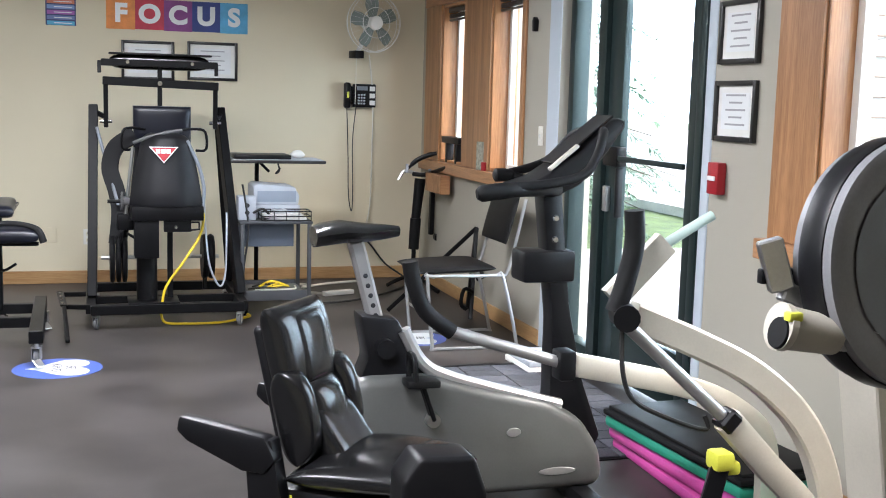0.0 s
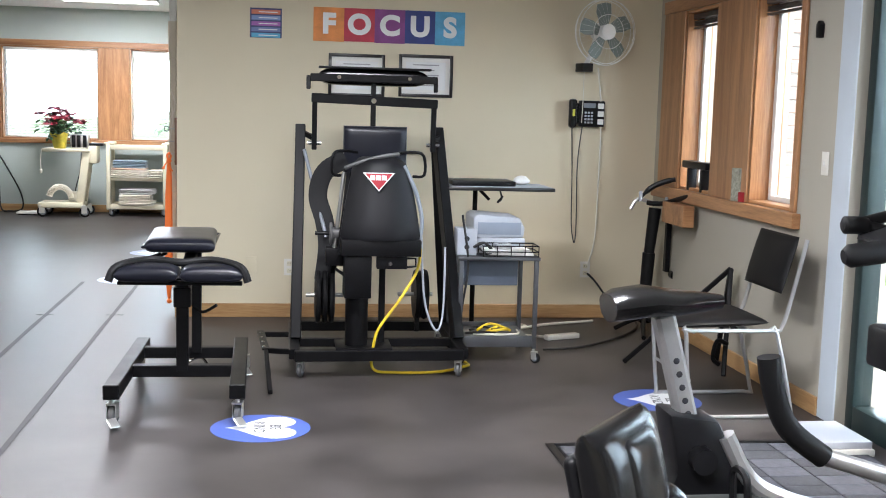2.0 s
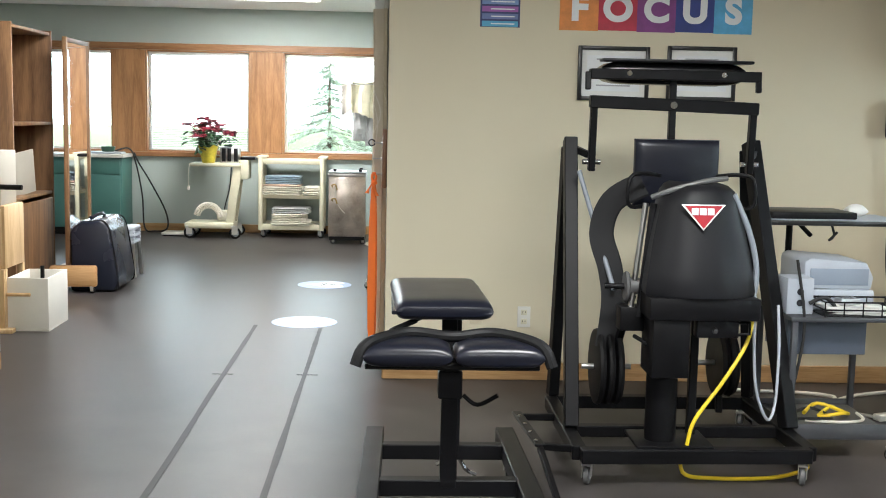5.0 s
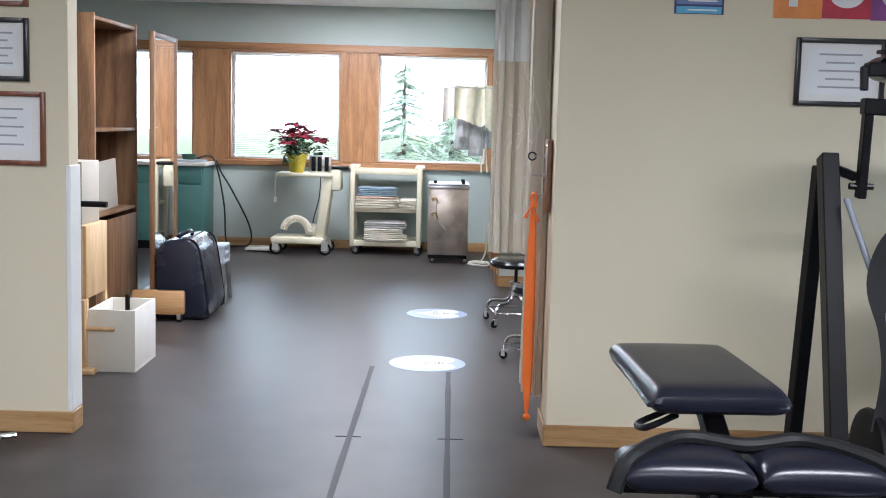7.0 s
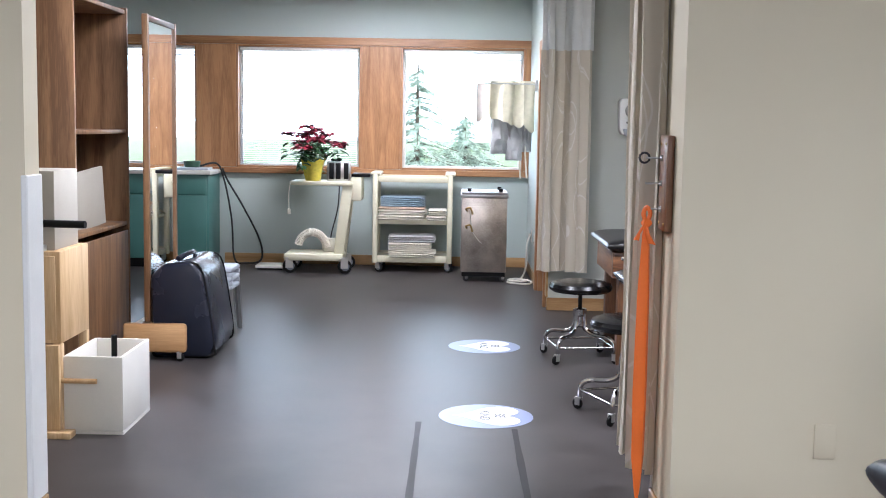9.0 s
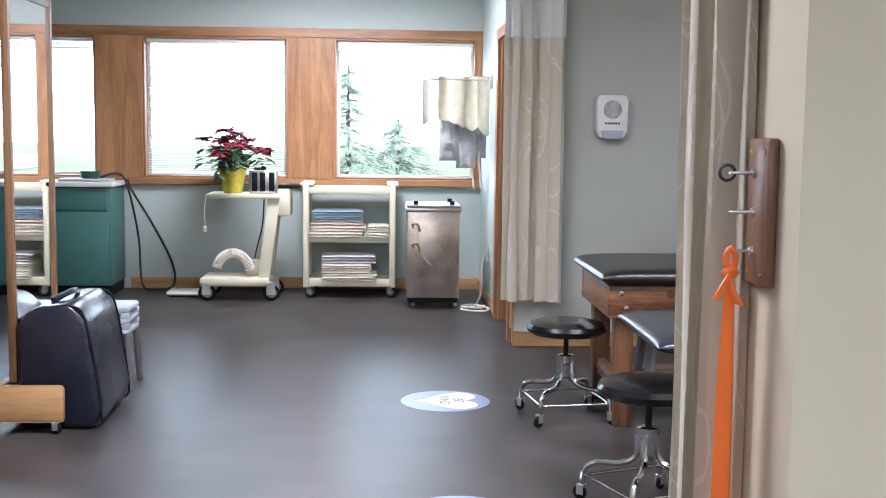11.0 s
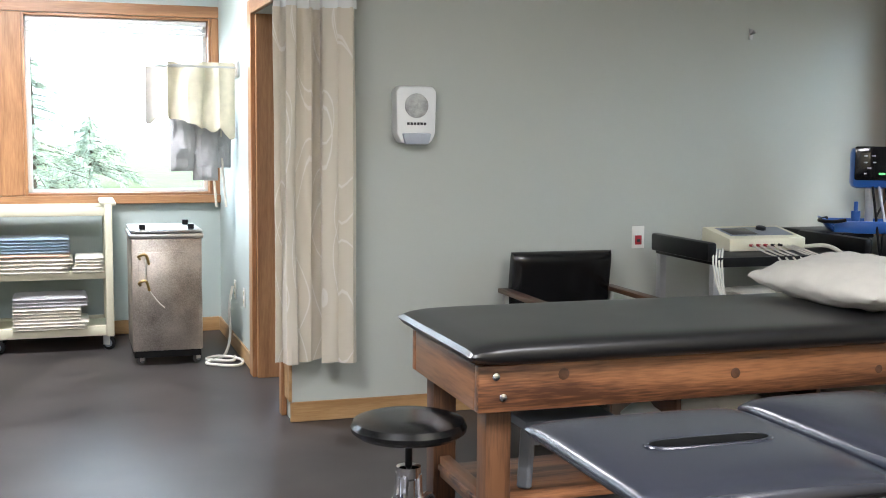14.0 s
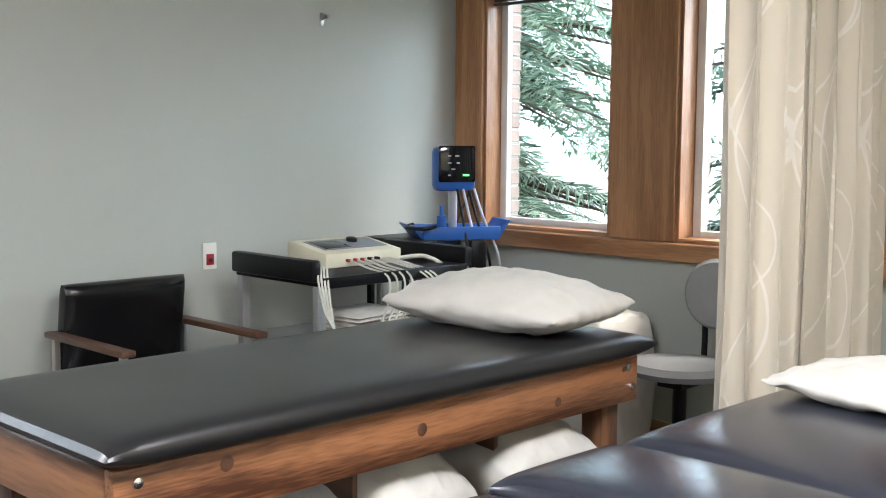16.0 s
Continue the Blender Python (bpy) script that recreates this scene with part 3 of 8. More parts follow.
east_trim(-2.44, -0.12, 1.02, 2.24, ((-0.56, -0.14), (-1.76, -1.16), (-2.42, -2.36)))
east_trim(-7.6, -5.25, 0.98, 2.24, ((-5.56, -5.27),))
east_trim(2.4, 5.1, 0.95, 2.24, ((4.9, 5.1), (3.69, 4.06), (2.42, 2.85)))


def blind(m, u0, u1, z0, z1, label, pitch=0.021):
    """A slatted blind, let down."""
    b = thing("window_blind", m, label, "blind", "window blinds")
    bpart("headrail", M_BLIND, b, u0, u1, 0.03, 0.07, z1 - 0.04, z1)
    bpart("bottom_rail", M_BLIND, b, u0, u1, 0.04, 0.06, z0, z0 + 0.015)
    bm = bmesh.new()
    box(bm, u0, u1, -0.012, 0.012, -0.0006, 0.0006, m=pose(0, 0, 0, 12))
    me = finish("slat", bm, M_BLIND, False)
    n = int((z1 - z0 - 0.06) / pitch)
    for k in range(n):
        s = new("slat", me)
        s.parent, s.location = b, (0, 0.05, z0 + 0.03 + k * pitch)
    for u in (u0 + 0.2, u1 - 0.2):
        rpart("ladder_cord", M_BLIND, b, (u, 0.05, z0), (u, 0.05, z1), 0.0012, n=5)
    return b


def raised_blind(m, u0, u1, z1, label, material=None):
    mb = material or M_BLIND
    b = thing("window_blind", m, label, "blind", "window blinds")
    bpart("headrail", mb, b, u0, u1, 0.03, 0.07, z1 - 0.035, z1)
    for k in range(7):
        bpart("slat", mb, b, u0, u1, 0.037, 0.063, z1 - 0.05 - 0.0045 * k, z1 - 0.048 - 0.0045 * k, bevel=0)
    bpart("bottom_rail", mb, b, u0, u1, 0.036, 0.064, z1 - 0.1, z1 - 0.085)
    return b


blind(NORTH, -2.95, -1.74, 1.005, 2.198, "white slatted blind let down over the window")
for a, b in ((-4.52, -3.41), (-1.28, -0.08)):
    raised_blind(NORTH, a, b, 2.198, "white slatted blind drawn up to the window head")
for a, b in ((0.585, 1.135), (1.785, 2.335), (-4.875, -4.085), (-3.665, -2.875)):
    raised_blind(EAST, a, b, 2.215, "dark bronze slatted blind drawn up to the window head", mat("bronze_slat", (0.05, 0.04, 0.035), 0.4))

# doorway in the hall wall
trim("door_casing", M_OAK, "oak door casing of the hall doorway", -0.03, -0.002, 6.2, 6.31, 0.0, 2.18)
trim("door_casing", M_OAK, "oak door casing of the hall doorway", -0.03, -0.002, 5.255, 5.32, 0.0, 2.18)
trim("door_casing", M_OAKY, "oak head of the hall doorway", -0.03, -0.002, 5.32, 6.2, 2.1, 2.18)
trim("door_jamb", M_OAK, "oak jamb of the hall doorway", -0.004, 0.125, 6.17, 6.198, 0.0, 2.1)
trim("door_jamb", M_OAK, "oak jamb of the hall doorway", -0.004, 0.125, 5.322, 5.35, 0.0, 2.1)
trim("wall_end_trim", M_BASE, "pale wood corner board of the bay wall", -0.016, -0.002, 5.11, 5.25, 0.1, H)

# storefront door and side light
d = thing("door_1", EAST, "closed glass entrance door in a dark green metal frame", "door")
d["kind"] = "structure"
for a, b, c, e in ((2.99, 3.06, 0, 2.45), (3.39, 3.49, 0, 2.45), (4.51, 4.57, 0, 2.45), (4.62, 4.69, 0, 2.45), (3.06, 3.39, 2.38, 2.45), (3.49, 4.51, 2.38, 2.45), (3.06, 3.39, 0, 0.12)):
    bpart("frame_bar", M_DKGREEN, d, a, b, 0.05, 0.15, c, e, bevel=0.004)
for a, b, c, e in ((3.5, 3.67, 0.02, 2.36), (4.4, 4.5, 0.02, 2.36), (3.67, 4.4, 2.24, 2.36), (3.67, 4.4, 0.02, 0.30)):
    bpart("door_stile", M_DKGREEN, d, a, b, 0.075, 0.12, c, e, bevel=0.004)
for a, b, c, e in ((3.05, 3.4, 0.11, 2.39), (3.66, 4.41, 0.29, 2.25)):
    bpart("pane", M_GLASS, d, a, b, 0.094, 0.1, c, e, bevel=0).visible_shadow = False
bpart("push_bar", M_DKGREEN, d, 3.6, 4.46, 0.02, 0.045, 1.205, 1.235, bevel=0.008)
bpart("bar_bracket", M_DKPLAS, d, 3.58, 3.76, 0.015, 0.075, 1.175, 1.28, bevel=0.008)
bpart("lock_case", M_SILVER, d, 3.53, 3.58, 0.045, 0.075, 0.92, 1.06, bevel=0.006)
bpart("pull_handle", M_DKPLAS, d, 3.71, 3.74, 0.03, 0.07, 0.9, 1.17, bevel=0.008)
PALEJAMB = mat("pale_blue_jamb_and_reflection", (0.5, 0.56, 0.62), 0.5, var=0.04)
# Pale strip paints the light reflected between the right-hand frame bars.
bpart("reflection_strip", PALEJAMB, d, 4.572, 4.618, 0.06, 0.14, 0, 2.45, bevel=0.003)
trim("door_reveal", PALEJAMB, "pale painted reveal beside the entrance door", XR - 0.006, XR + 0.05, -2.978, -2.8, 0.0, H - 0.003)
trim("door_reveal", PALEJAMB, "pale painted reveal beside the entrance door", XR - 0.006, XR + 0.05, -4.76, -4.702, 0.0, H - 0.003)

# troffers: the hall one is seen, the rest are added unseen to brighten
for i, (x, y, p) in enumerate(((0.9, -3.8, 125), (0.7, -7.4, 120), (-2.4, -3.0, 78), (-2.4, -7.4, 100), (-1.4, 1.8, 112), (-1.35, 6.3, 100), (0.9, 1.2, 60))):
    c = thing("ceiling_light", pose(x, y, H), "white recessed ceiling light with a prismatic diffuser, added outside the hall", "ceiling light", "ceiling lights")
    for a, b, e, f in ((-0.6, -0.57, -0.3, 0.3), (0.57, 0.6, -0.3, 0.3), (-0.57, 0.57, -0.3, -0.27), (-0.57, 0.57, 0.27, 0.3)):
        bpart("frame", M_WHITE, c, a, b, e, f, -0.022, -0.002, bevel=0.003)
    bpart("diffuser", M_LAMP, c, -0.565, 0.565, -0.265, 0.265, -0.012, -0.004, bevel=0)
    lamp = new("tube_and_fill_light", bpy.data.lights.new("tube_and_fill_light", "AREA"))
    lamp.data.shape, lamp.data.size, lamp.data.size_y, lamp.data.energy = "RECTANGLE", 1.1, 0.5, p
    lamp.data.color = (0.99, 0.985, 1.0)
    lamp.matrix_world = pose(x, y, H - 0.03)
    tagged(lamp, kind="structure")


# floor stickers, lines and joints
def heart_sticker(m, label, rim):
    s = thing("floor_sticker", m, label, "floor sticker", "floor stickers")
    lpart("disc", rim, s, [(0.235, 0.0), (0.235, 0.0012), (0.2, 0.0014)], 48)
    bm = bmesh.new()
    top, low = [], []
    for k in range(48):
        t = k / 48 * math.tau
        x, y = 0.0115 * 16 * math.sin(t) ** 3, 0.0115 * (13 * math.cos(t) - 5 * math.cos(2 * t) - 2 * math.cos(3 * t) - math.cos(4 * t)) + 0.03
        top.append(bm.verts.new((x, y, 0.0032)))
        low.append(bm.verts.new((x, y, 0.0012)))
    mid = bm.verts.new((0, 0.03, 0.0032))
    for k in range(48):
        bm.faces.new((top[k], top[(k + 1) % 48], mid))
        bm.faces.new((low[k], low[(k + 1) % 48], top[(k + 1) % 48], top[k]))
    part("heart", bm, M_STICKER, s)
    writing("lettering", "BE\nKIND", 0.075, M_INK, s, pose(0, 0.03, 0.0036), 0.0002)
    return s


heart_sticker(pose(0.64, -2.9, 0, 0, 0, -90), "round blue floor sticker with a white heart", M_BLUE)
heart_sticker(pose(2.74, -2.45, 0, 0, 0, -100), "round blue floor sticker with a white heart", M_BLUE)
heart_sticker(pose(-0.58, 1.74, 0, 0, 0, -90), "scuffed pale blue floor sticker with a white heart", M_BLUEPALE)
heart_sticker(pose(-0.54, 3.56, 0, 0, 0, -90), "scuffed pale blue floor sticker with a white heart", M_BLUEPALE)


def floor_line(x0, y0, x1, y1, w, name="floor_line", label="dark worn line of tape along the floor"):
    bm = bmesh.new()
    n = 40
    prev = None
    for k in range(n + 1):
        f = k / n
        wob = 0.006 * noise.noise(Vector((f * 9, x0, 1)))
        ww = w / 2 * (1 + 0.35 * noise.noise(Vector((f * 25, x0, 4))))
        d = Vector((x1 - x0, y1 - y0, 0)).normalized()
        nn = Vector((-d.y, d.x, 0))
        p = Vector((x0, y0, 0.0022)).lerp(Vector((x1, y1, 0.0022)), f) + nn * wob
        q = [bm.verts.new(p + nn * ww * s - Vector((0, 0, z))) for s, z in ((1, 0.002), (1, 0), (-1, 0), (-1, 0.002))]
        if prev:
            for i in range(3):
                bm.faces.new((prev[i], q[i], q[i + 1], prev[i + 1]))
        prev = q
    return solid(name, bm, M_TAPE, label, "floor marking", "structure")


floor_line(-0.91, 1.6, -0.93, -9.5, 0.029)
floor_line(-0.45, 1.5, -0.47, -9.5, 0.029)
floor_line(-0.5, 0.06, -0.38, 0.06, 0.012)
floor_line(-0.98, 0.06, -0.86, 0.06, 0.012)


# ---- the far end: cabinet, carts, heater ----
c = thing("base_cabinet", pose(-6.0, 7.3, 0), "teal laminate base cabinet with doors and drawers", "cabinet")
bpart("body", M_TEAL, c, 0, 2.85, 0.02, 0.555, 0.09, 0.92, bevel=0.002)
bpart("plinth", M_BLACKRUB, c, 0, 2.84, 0.07, 0.55, 0.0, 0.09, bevel=0)
for i in range(5):
    x = 2.83 - 0.565 * i
    bpart("door", M_TEAL, c, x - 0.555, x, 0.0, 0.019, 0.1, 0.715)
    bpart("drawer_front", M_TEAL, c, x - 0.555, x, 0.0, 0.019, 0.725, 0.912)
bm = bmesh.new()
box(bm, -6.0, -3.12, 7.27, 7.81, 0.921, 0.96, 0.006)
solid("worktop", bm, M_WORKTOP, "pale laminate worktop on the teal cabinet", "worktop")
pl = thing("wash_bowl", pose(-3.35, 7.5, 0.961), "small dark green bowl on the worktop", "bowl")
lpart("bowl", mat("dark_green_glaze", (0.03, 0.08, 0.05), 0.3), pl, [(0.04, 0), (0.075, 0.03), (0.085, 0.085), (0.075, 0.085), (0.06, 0.03), (0.0, 0.015)])
bm = bmesh.new()
box(bm, -3.6, -3.17, 7.4, 7.62, 0.961, 0.985, 0.008)
solid("tray", bm, M_LTGREY, "low grey tray with cloths on the worktop", "tray")
bm = bmesh.new()
tube(bm, smooth_path([(-3.3, 7.6, 0.99), (-3.14, 7.66, 1.02), (-3.07, 7.7, 0.85), (-3.0, 7.72, 0.45), (-2.97, 7.7, 0.06), (-2.85, 7.66, 0.02), (-2.7, 7.7, 0.05), (-2.72, 7.74, 0.25), (-2.9, 7.76, 0.6), (-3.05, 7.76, 0.85), (-3.1, 7.76, 0.97)], 6), 0.01, 8)
solid("black_hose", bm, M_CABLEK, "long black cord looped down from the worktop to the floor", "cord")

# slanted machine cart
k = thing("equipment_cart", pose(-2.05, 7.3, 0), "cream plastic equipment cart with a slanted column", "cart")
bpart("top_shelf", M_CREAM, k, -0.28, 0.33, -0.2, 0.2, 0.845, 0.885, bevel=0.015)
bpart("base_tray", M_CREAM, k, -0.33, 0.24, -0.22, 0.22, 0.12, 0.19, bevel=0.02)
bm = bmesh.new()
slab(bm, [(0.14, 0.16), (0.24, 0.16), (0.33, 0.86), (0.23, 0.86)], -0.17, -0.11, 0.008)
part("column", bm, M_CREAM, k)
bm = bmesh.new()
slab(bm, [(0.14, 0.16), (0.24, 0.16), (0.33, 0.86), (0.23, 0.86)], 0.11, 0.17, 0.008)
part("column", bm, M_CREAM, k)
bpart("side_bin", M_CREAM, k, 0.3, 0.41, -0.16, 0.14, 0.7, 0.93, bevel=0.02)
for x, y in ((-0.3, -0.19), (0.23, -0.19), (-0.3, 0.19), (0.23, 0.19)):
    caster(k, x, y, 0.068, M_BLACKRUB, 0.14, 20)
tpart("pull_cord", M_CABLEW, k, [(-0.27, -0.205, 0.87), (-0.285, -0.21, 0.75), (-0.28, -0.21, 0.62)], 0.005)
bpart("plug", M_CABLEW, k, -0.295, -0.265, -0.22, -0.2, 0.57, 0.62)
bm = bmesh.new()
ring = [(0.14 * math.cos(a) - 0.02, -0.05, 0.225 + 0.16 * math.sin(a)) for a in [0.1 + 0.28 * q for q in range(11)]]
P = smooth_path(ring, 8)
tube(bm, P, [0.036 + 0.006 * (q % 2) for q in range(len(P))], 12)
solid("corrugated_hose", bm, M_TOWELW, "coiled cream corrugated hose on the cart base", "hose", m=pose(-2.1, 7.27, 0.0))
bm = bmesh.new()
box(bm, -0.08, 0.1, -0.08, 0.08, 0, 0.13, 0.03)
solid("cloth_bundle", bm, M_TOWELW, "rolled cream cloth on the cart base", "cloth", m=pose(-1.95, 7.33, 0.19))

# potted poinsettia
rng = random.Random(4)
p = thing("poinsettia", pose(-2.12, 7.25, 0.886), "red poinsettia in a yellow foil wrapped pot", "potted plant")
bm = bmesh.new()
lathe(bm, [(0.075, 0), (0.085, 0.06), (0.1, 0.15), (0.118, 0.2), (0.108, 0.19), (0.085, 0.15), (0.0, 0.14)], 22)
for v in bm.verts:
    if v.co.z > 0.05:
        v.co.x *= 1 + 0.12 * math.sin(9 * math.atan2(v.co.y, v.co.x))
        v.co.z += 0.02 * math.sin(5 * math.atan2(v.co.y, v.co.x))
part("pot", bm, M_YELLOW, p, "crumpled yellow foil pot wrap")


def leaf(bm, at, d, L, w):
    d = d.normalized()
    s = d.cross(Vector((0, 0, 1)))
    if s.length < 0.05:
        s = Vector((1, 0, 0))
    s.normalize()
    n = s.cross(d)
    pts = [at, at + d * L * 0.35 + s * w - n * w * 0.2, at + d * L * 0.35 - s * w - n * w * 0.2, at + d * L * 0.7 + s * w * 0.75 - n * 0.1 * L, at + d * L * 0.7 - s * w * 0.75 - n * 0.1 * L, at + d * L - n * 0.25 * L, at + d * L * 0.5 + n * w * 0.15]
    v = [bm.verts.new(q) for q in pts]
    for f in ((0, 1, 6), (0, 6, 2), (1, 3, 6), (6, 4, 2), (3, 5, 6), (6, 5, 4)):
        bm.faces.new([v[q] for q in f])


for k2 in range(22):
    a, rr = rng.random() * math.tau, 0.29 * rng.random() ** 0.45
    tip = Vector((rr * math.cos(a) * 1.2, rr * math.sin(a), 0.6 - rr * 0.95 + rng.uniform(-0.07, 0.05)))
    tpart("stem", M_LEAF, p, [(0, 0, 0.12), tip * 0.6 + Vector((0, 0, 0.1)), tip], 0.004, 5, 3)
    bm = bmesh.new()
    for q in range(8):
        b = rng.random() * math.tau
        leaf(bm, tip - Vector((0, 0, rng.uniform(0.04, 0.2))), Vector((math.cos(b), math.sin(b), rng.uniform(-0.4, 0.3))), rng.uniform(0.08, 0.13), 0.028)
    part("foliage", bm, M_LEAF, p, smooth=False)
    if k2 % 6:
        bm = bmesh.new()
        for q in range(14):
            b = q / 14 * math.tau + rng.random()
            leaf(bm, tip, Vector((math.cos(b), math.sin(b), rng.uniform(-0.15, 0.5))), rng.uniform(0.09, 0.14), 0.032)
        part("flower_head", bm, M_RED, p, "crimson bracts", smooth=False)
d = thing("ultrasound_unit", pose(-1.87, 7.27, 0.886), "small steel and black therapy unit on the cart", "device")
bpart("case", M_STEEL, d, -0.11, 0.11, -0.1, 0.1, 0.0, 0.19, bevel=0.01)
for x in (-0.085, -0.02, 0.055):
    bpart("panel_stripe", M_DKPLAS, d, x, x + 0.045, -0.104, -0.1, 0.02, 0.175, bevel=0.001)
bm = bmesh.new()
box(bm, -1.74, -1.56, 7.15, 7.4, 0.932, 0.965, 0.01)
solid("hand_piece_tray", bm, M_DKPLAS, "dark tray with cords on the cart bin", "tray")
tpart("mains_cord", M_CABLEK, k, [(0.17, 0.12, 0.84), (0.15, 0.15, 0.6), (0.09, 0.15, 0.35), (0.08, 0.12, 0.2)], 0.006)

# cream utility cart with towels
u = thing("utility_cart", pose(-1.155, 7.53, 0), "cream plastic three shelf utility cart", "cart")
for z0, z1 in ((0.885, 0.935), (0.475, 0.53), (0.1, 0.165)):
    s = bpart("shelf", M_CREAM, u, -0.36, 0.36, -0.22, 0.22, z0, z1 - 0.02, bevel=0.008)
    bpart("front_lip", M_CREAM, s, -0.345, 0.345, -0.235, -0.215, z0 - 0.004, z1, bevel=0.008)
    bpart("back_lip", M_CREAM, s, -0.345, 0.345, 0.215, 0.235, z0 - 0.004, z1, bevel=0.008)
for x in (-0.365, 0.365):
    for y in (-0.215, 0.215):
        bpart("post", M_CREAM, u, x - 0.025, x + 0.025, y - 0.03, y + 0.03, 0.09, 0.955, bevel=0.008)
    bpart("handle", M_CREAM, u, x - 0.05, x + 0.05, -0.24, 0.24, 0.945, 0.975, bevel=0.012)
for x in (-0.34, 0.34):
    for y in (-0.2, 0.2):
        caster(u, x, y, 0.045, M_BLACKRUB, 0.1, -30)


def towel(m, w, d, h, material, label, seed):
    """A folded towel: soft rounded layers that do not quite line up."""
    t = thing("folded_towel", m, label, "towel", "folded towels")
    n = max(1, round(h / 0.022))
    for i in range(n):
        f = noise.noise(Vector((seed, i * 1.7, 0))) * 0.02
        cpart("fold", material, t, (w + f, d, h / n * 1.12), pose(f * 0.6, f * 0.5, h / n * (i + 0.5), 0, 0, f * 60), 0.003, 9, 0.006, seed + i, 8)
    return t


towel(pose(-1.27, 7.45, 0.511), 0.47, 0.36, 0.05, M_TOWELW, "folded white towel on the cart shelf", 1)
towel(pose(-1.25, 7.45, 0.563), 0.48, 0.36, 0.05, M_TOWELW, "folded white towel on the cart shelf", 2)
towel(pose(-1.26, 7.45, 0.615), 0.46, 0.36, 0.025, M_TOWELP, "folded peach towel on the cart shelf", 3)
towel(pose(-1.25, 7.45, 0.642), 0.44, 0.34, 0.1, M_TOWELB, "folded blue grey towel on the stack", 4)
towel(pose(-0.92, 7.42, 0.511), 0.2, 0.3, 0.045, M_TOWELW, "small folded white towel on the cart shelf", 5)
towel(pose(-0.91, 7.42, 0.558), 0.18, 0.3, 0.06, M_TOWELW, "small folded white towel on the cart shelf", 6)
towel(pose(-1.16, 7.44, 0.146), 0.46, 0.36, 0.06, M_TOWELW, "folded white towel on the lower shelf", 7)
towel(pose(-1.18, 7.44, 0.208), 0.42, 0.34, 0.08, M_TOWELW, "rumpled white towel on the lower shelf", 8)
towel(pose(-1.16, 7.46, 0.29), 0.46, 0.34, 0.07, M_TOWELG, "rumpled grey towel on the lower shelf", 9)

# hot pack heater
h = thing("hot_pack_heater", pose(-0.47, 6.95, 0), "stained stainless steel hot pack heater on a black base", "heater")
STAINED = mat("stained_steel", (0.46, 0.41, 0.36), 0.33, 0.85, var=0.55, scale=3.5)
bpart("body", STAINED, h, -0.21, 0.21, -0.25, 0.25, 0.09, 0.78, bevel=0.008)
bpart("rim", M_STEEL, h, -0.222, 0.222, -0.262, 0.262, 0.78, 0.812, bevel=0.008)
bpart("lid", M_STEEL, h, -0.215, 0.215, -0.255, 0.255, 0.813, 0.835, bevel=0.01)
bpart("front_panel", STAINED, h, -0.17, 0.19, -0.256, -0.25, 0.13, 0.7, bevel=0.002)
bpart("base", M_BLACKRUB, h, -0.2, 0.2, -0.24, 0.24, 0.05, 0.09, bevel=0)
for x, y in ((-0.14, -0.2), (0.15, 0.15), (0.15, -0.2)):
    rpart("knob", M_DKPLAS, h, (x, y, 0.835), (x, y, 0.865), 0.02)
for z in (0.66, 0.5):
    tpart("hook", M_BRASS, h, [(-0.16, -0.257, z), (-0.17, -0.3, z + 0.02), (-0.13, -0.31, z + 0.03), (-0.11, -0.29, z - 0.03)], 0.008)
tpart("drain_cord", M_CABLEW, h, [(-0.13, -0.28, 0.66), (-0.12, -0.275, 0.5), (-0.06, -0.27, 0.4), (-0.02, -0.27, 0.36)], 0.004)
for x, y in ((-0.17, -0.21), (0.17, -0.21), (-0.17, 0.21), (0.17, 0.21)):
    caster(h, x, y, 0.033, M_CASTER, 0.08, 40)
bm = bmesh.new()
tube(bm, smooth_path([(-0.02, 7.1, 0.42), (-0.05, 7.05, 0.3), (-0.06, 6.95, 0.12), (-0.12, 6.8, 0.02), (-0.25, 6.62, 0.015), (-0.08, 6.5, 0.015), (0.0 - 0.03, 6.65, 0.02), (-0.15, 6.75, 0.03), (-0.24, 6.72, 0.02), (-0.1, 6.58, 0.03), (-0.05, 6.8, 0.015)], 6), 0.009, 8)
solid("extension_lead", bm, M_CABLEW, "white power cord heaped on the floor by the heater", "cord")
s = thing("bathroom_scale", pose(-2.55, 7.42, 0), "white bathroom scale on the floor", "scale")
bpart("plate", M_WHITELAM, s, -0.14, 0.14, -0.13, 0.13, 0.015, 0.045, bevel=0.01)
bpart("base", M_BLACKRUB, s, -0.12, 0.12, -0.11, 0.11, 0.0, 0.015, bevel=0)

# towel hooks on the hall wall
r = thing("towel_rack", pose(0, 6.95, 1.83), "wall rack with swing out bars", "towel rack")
bpart("wall_plate", M_STEEL, r, -0.02, -0.001, -0.12, 0.12, -0.06, 0.04)
for q in range(4):
    a = radians(150 + 22 * q)
    rpart("bar", M_STEEL, r, (-0.015, -0.08 + 0.05 * q, 0), (-0.015 + 0.5 * math.cos(a), -0.08 + 0.05 * q + 0.5 * math.sin(a) * (1 if q > 1 else -0.3), 0.0), 0.006)


def hung(name, m, w, l, material, label, amp, seed, waves=2.0, slant=0.0):
    bm = bmesh.new()
    drape(bm, [(-w / 2, 0), (-w / 4, 0.02), (0, -0.015), (w / 4, 0.02), (w / 2, 0)], -l, 0, amp, waves, 0.006, 12, 0.9, seed, 16, 0.05)
    for v in bm.verts:
        v.co.z += -slant * v.co.x * v.co.z / l * 1.2
    return solid(name, bm, material, label, "towel", group="hung towels", m=m)


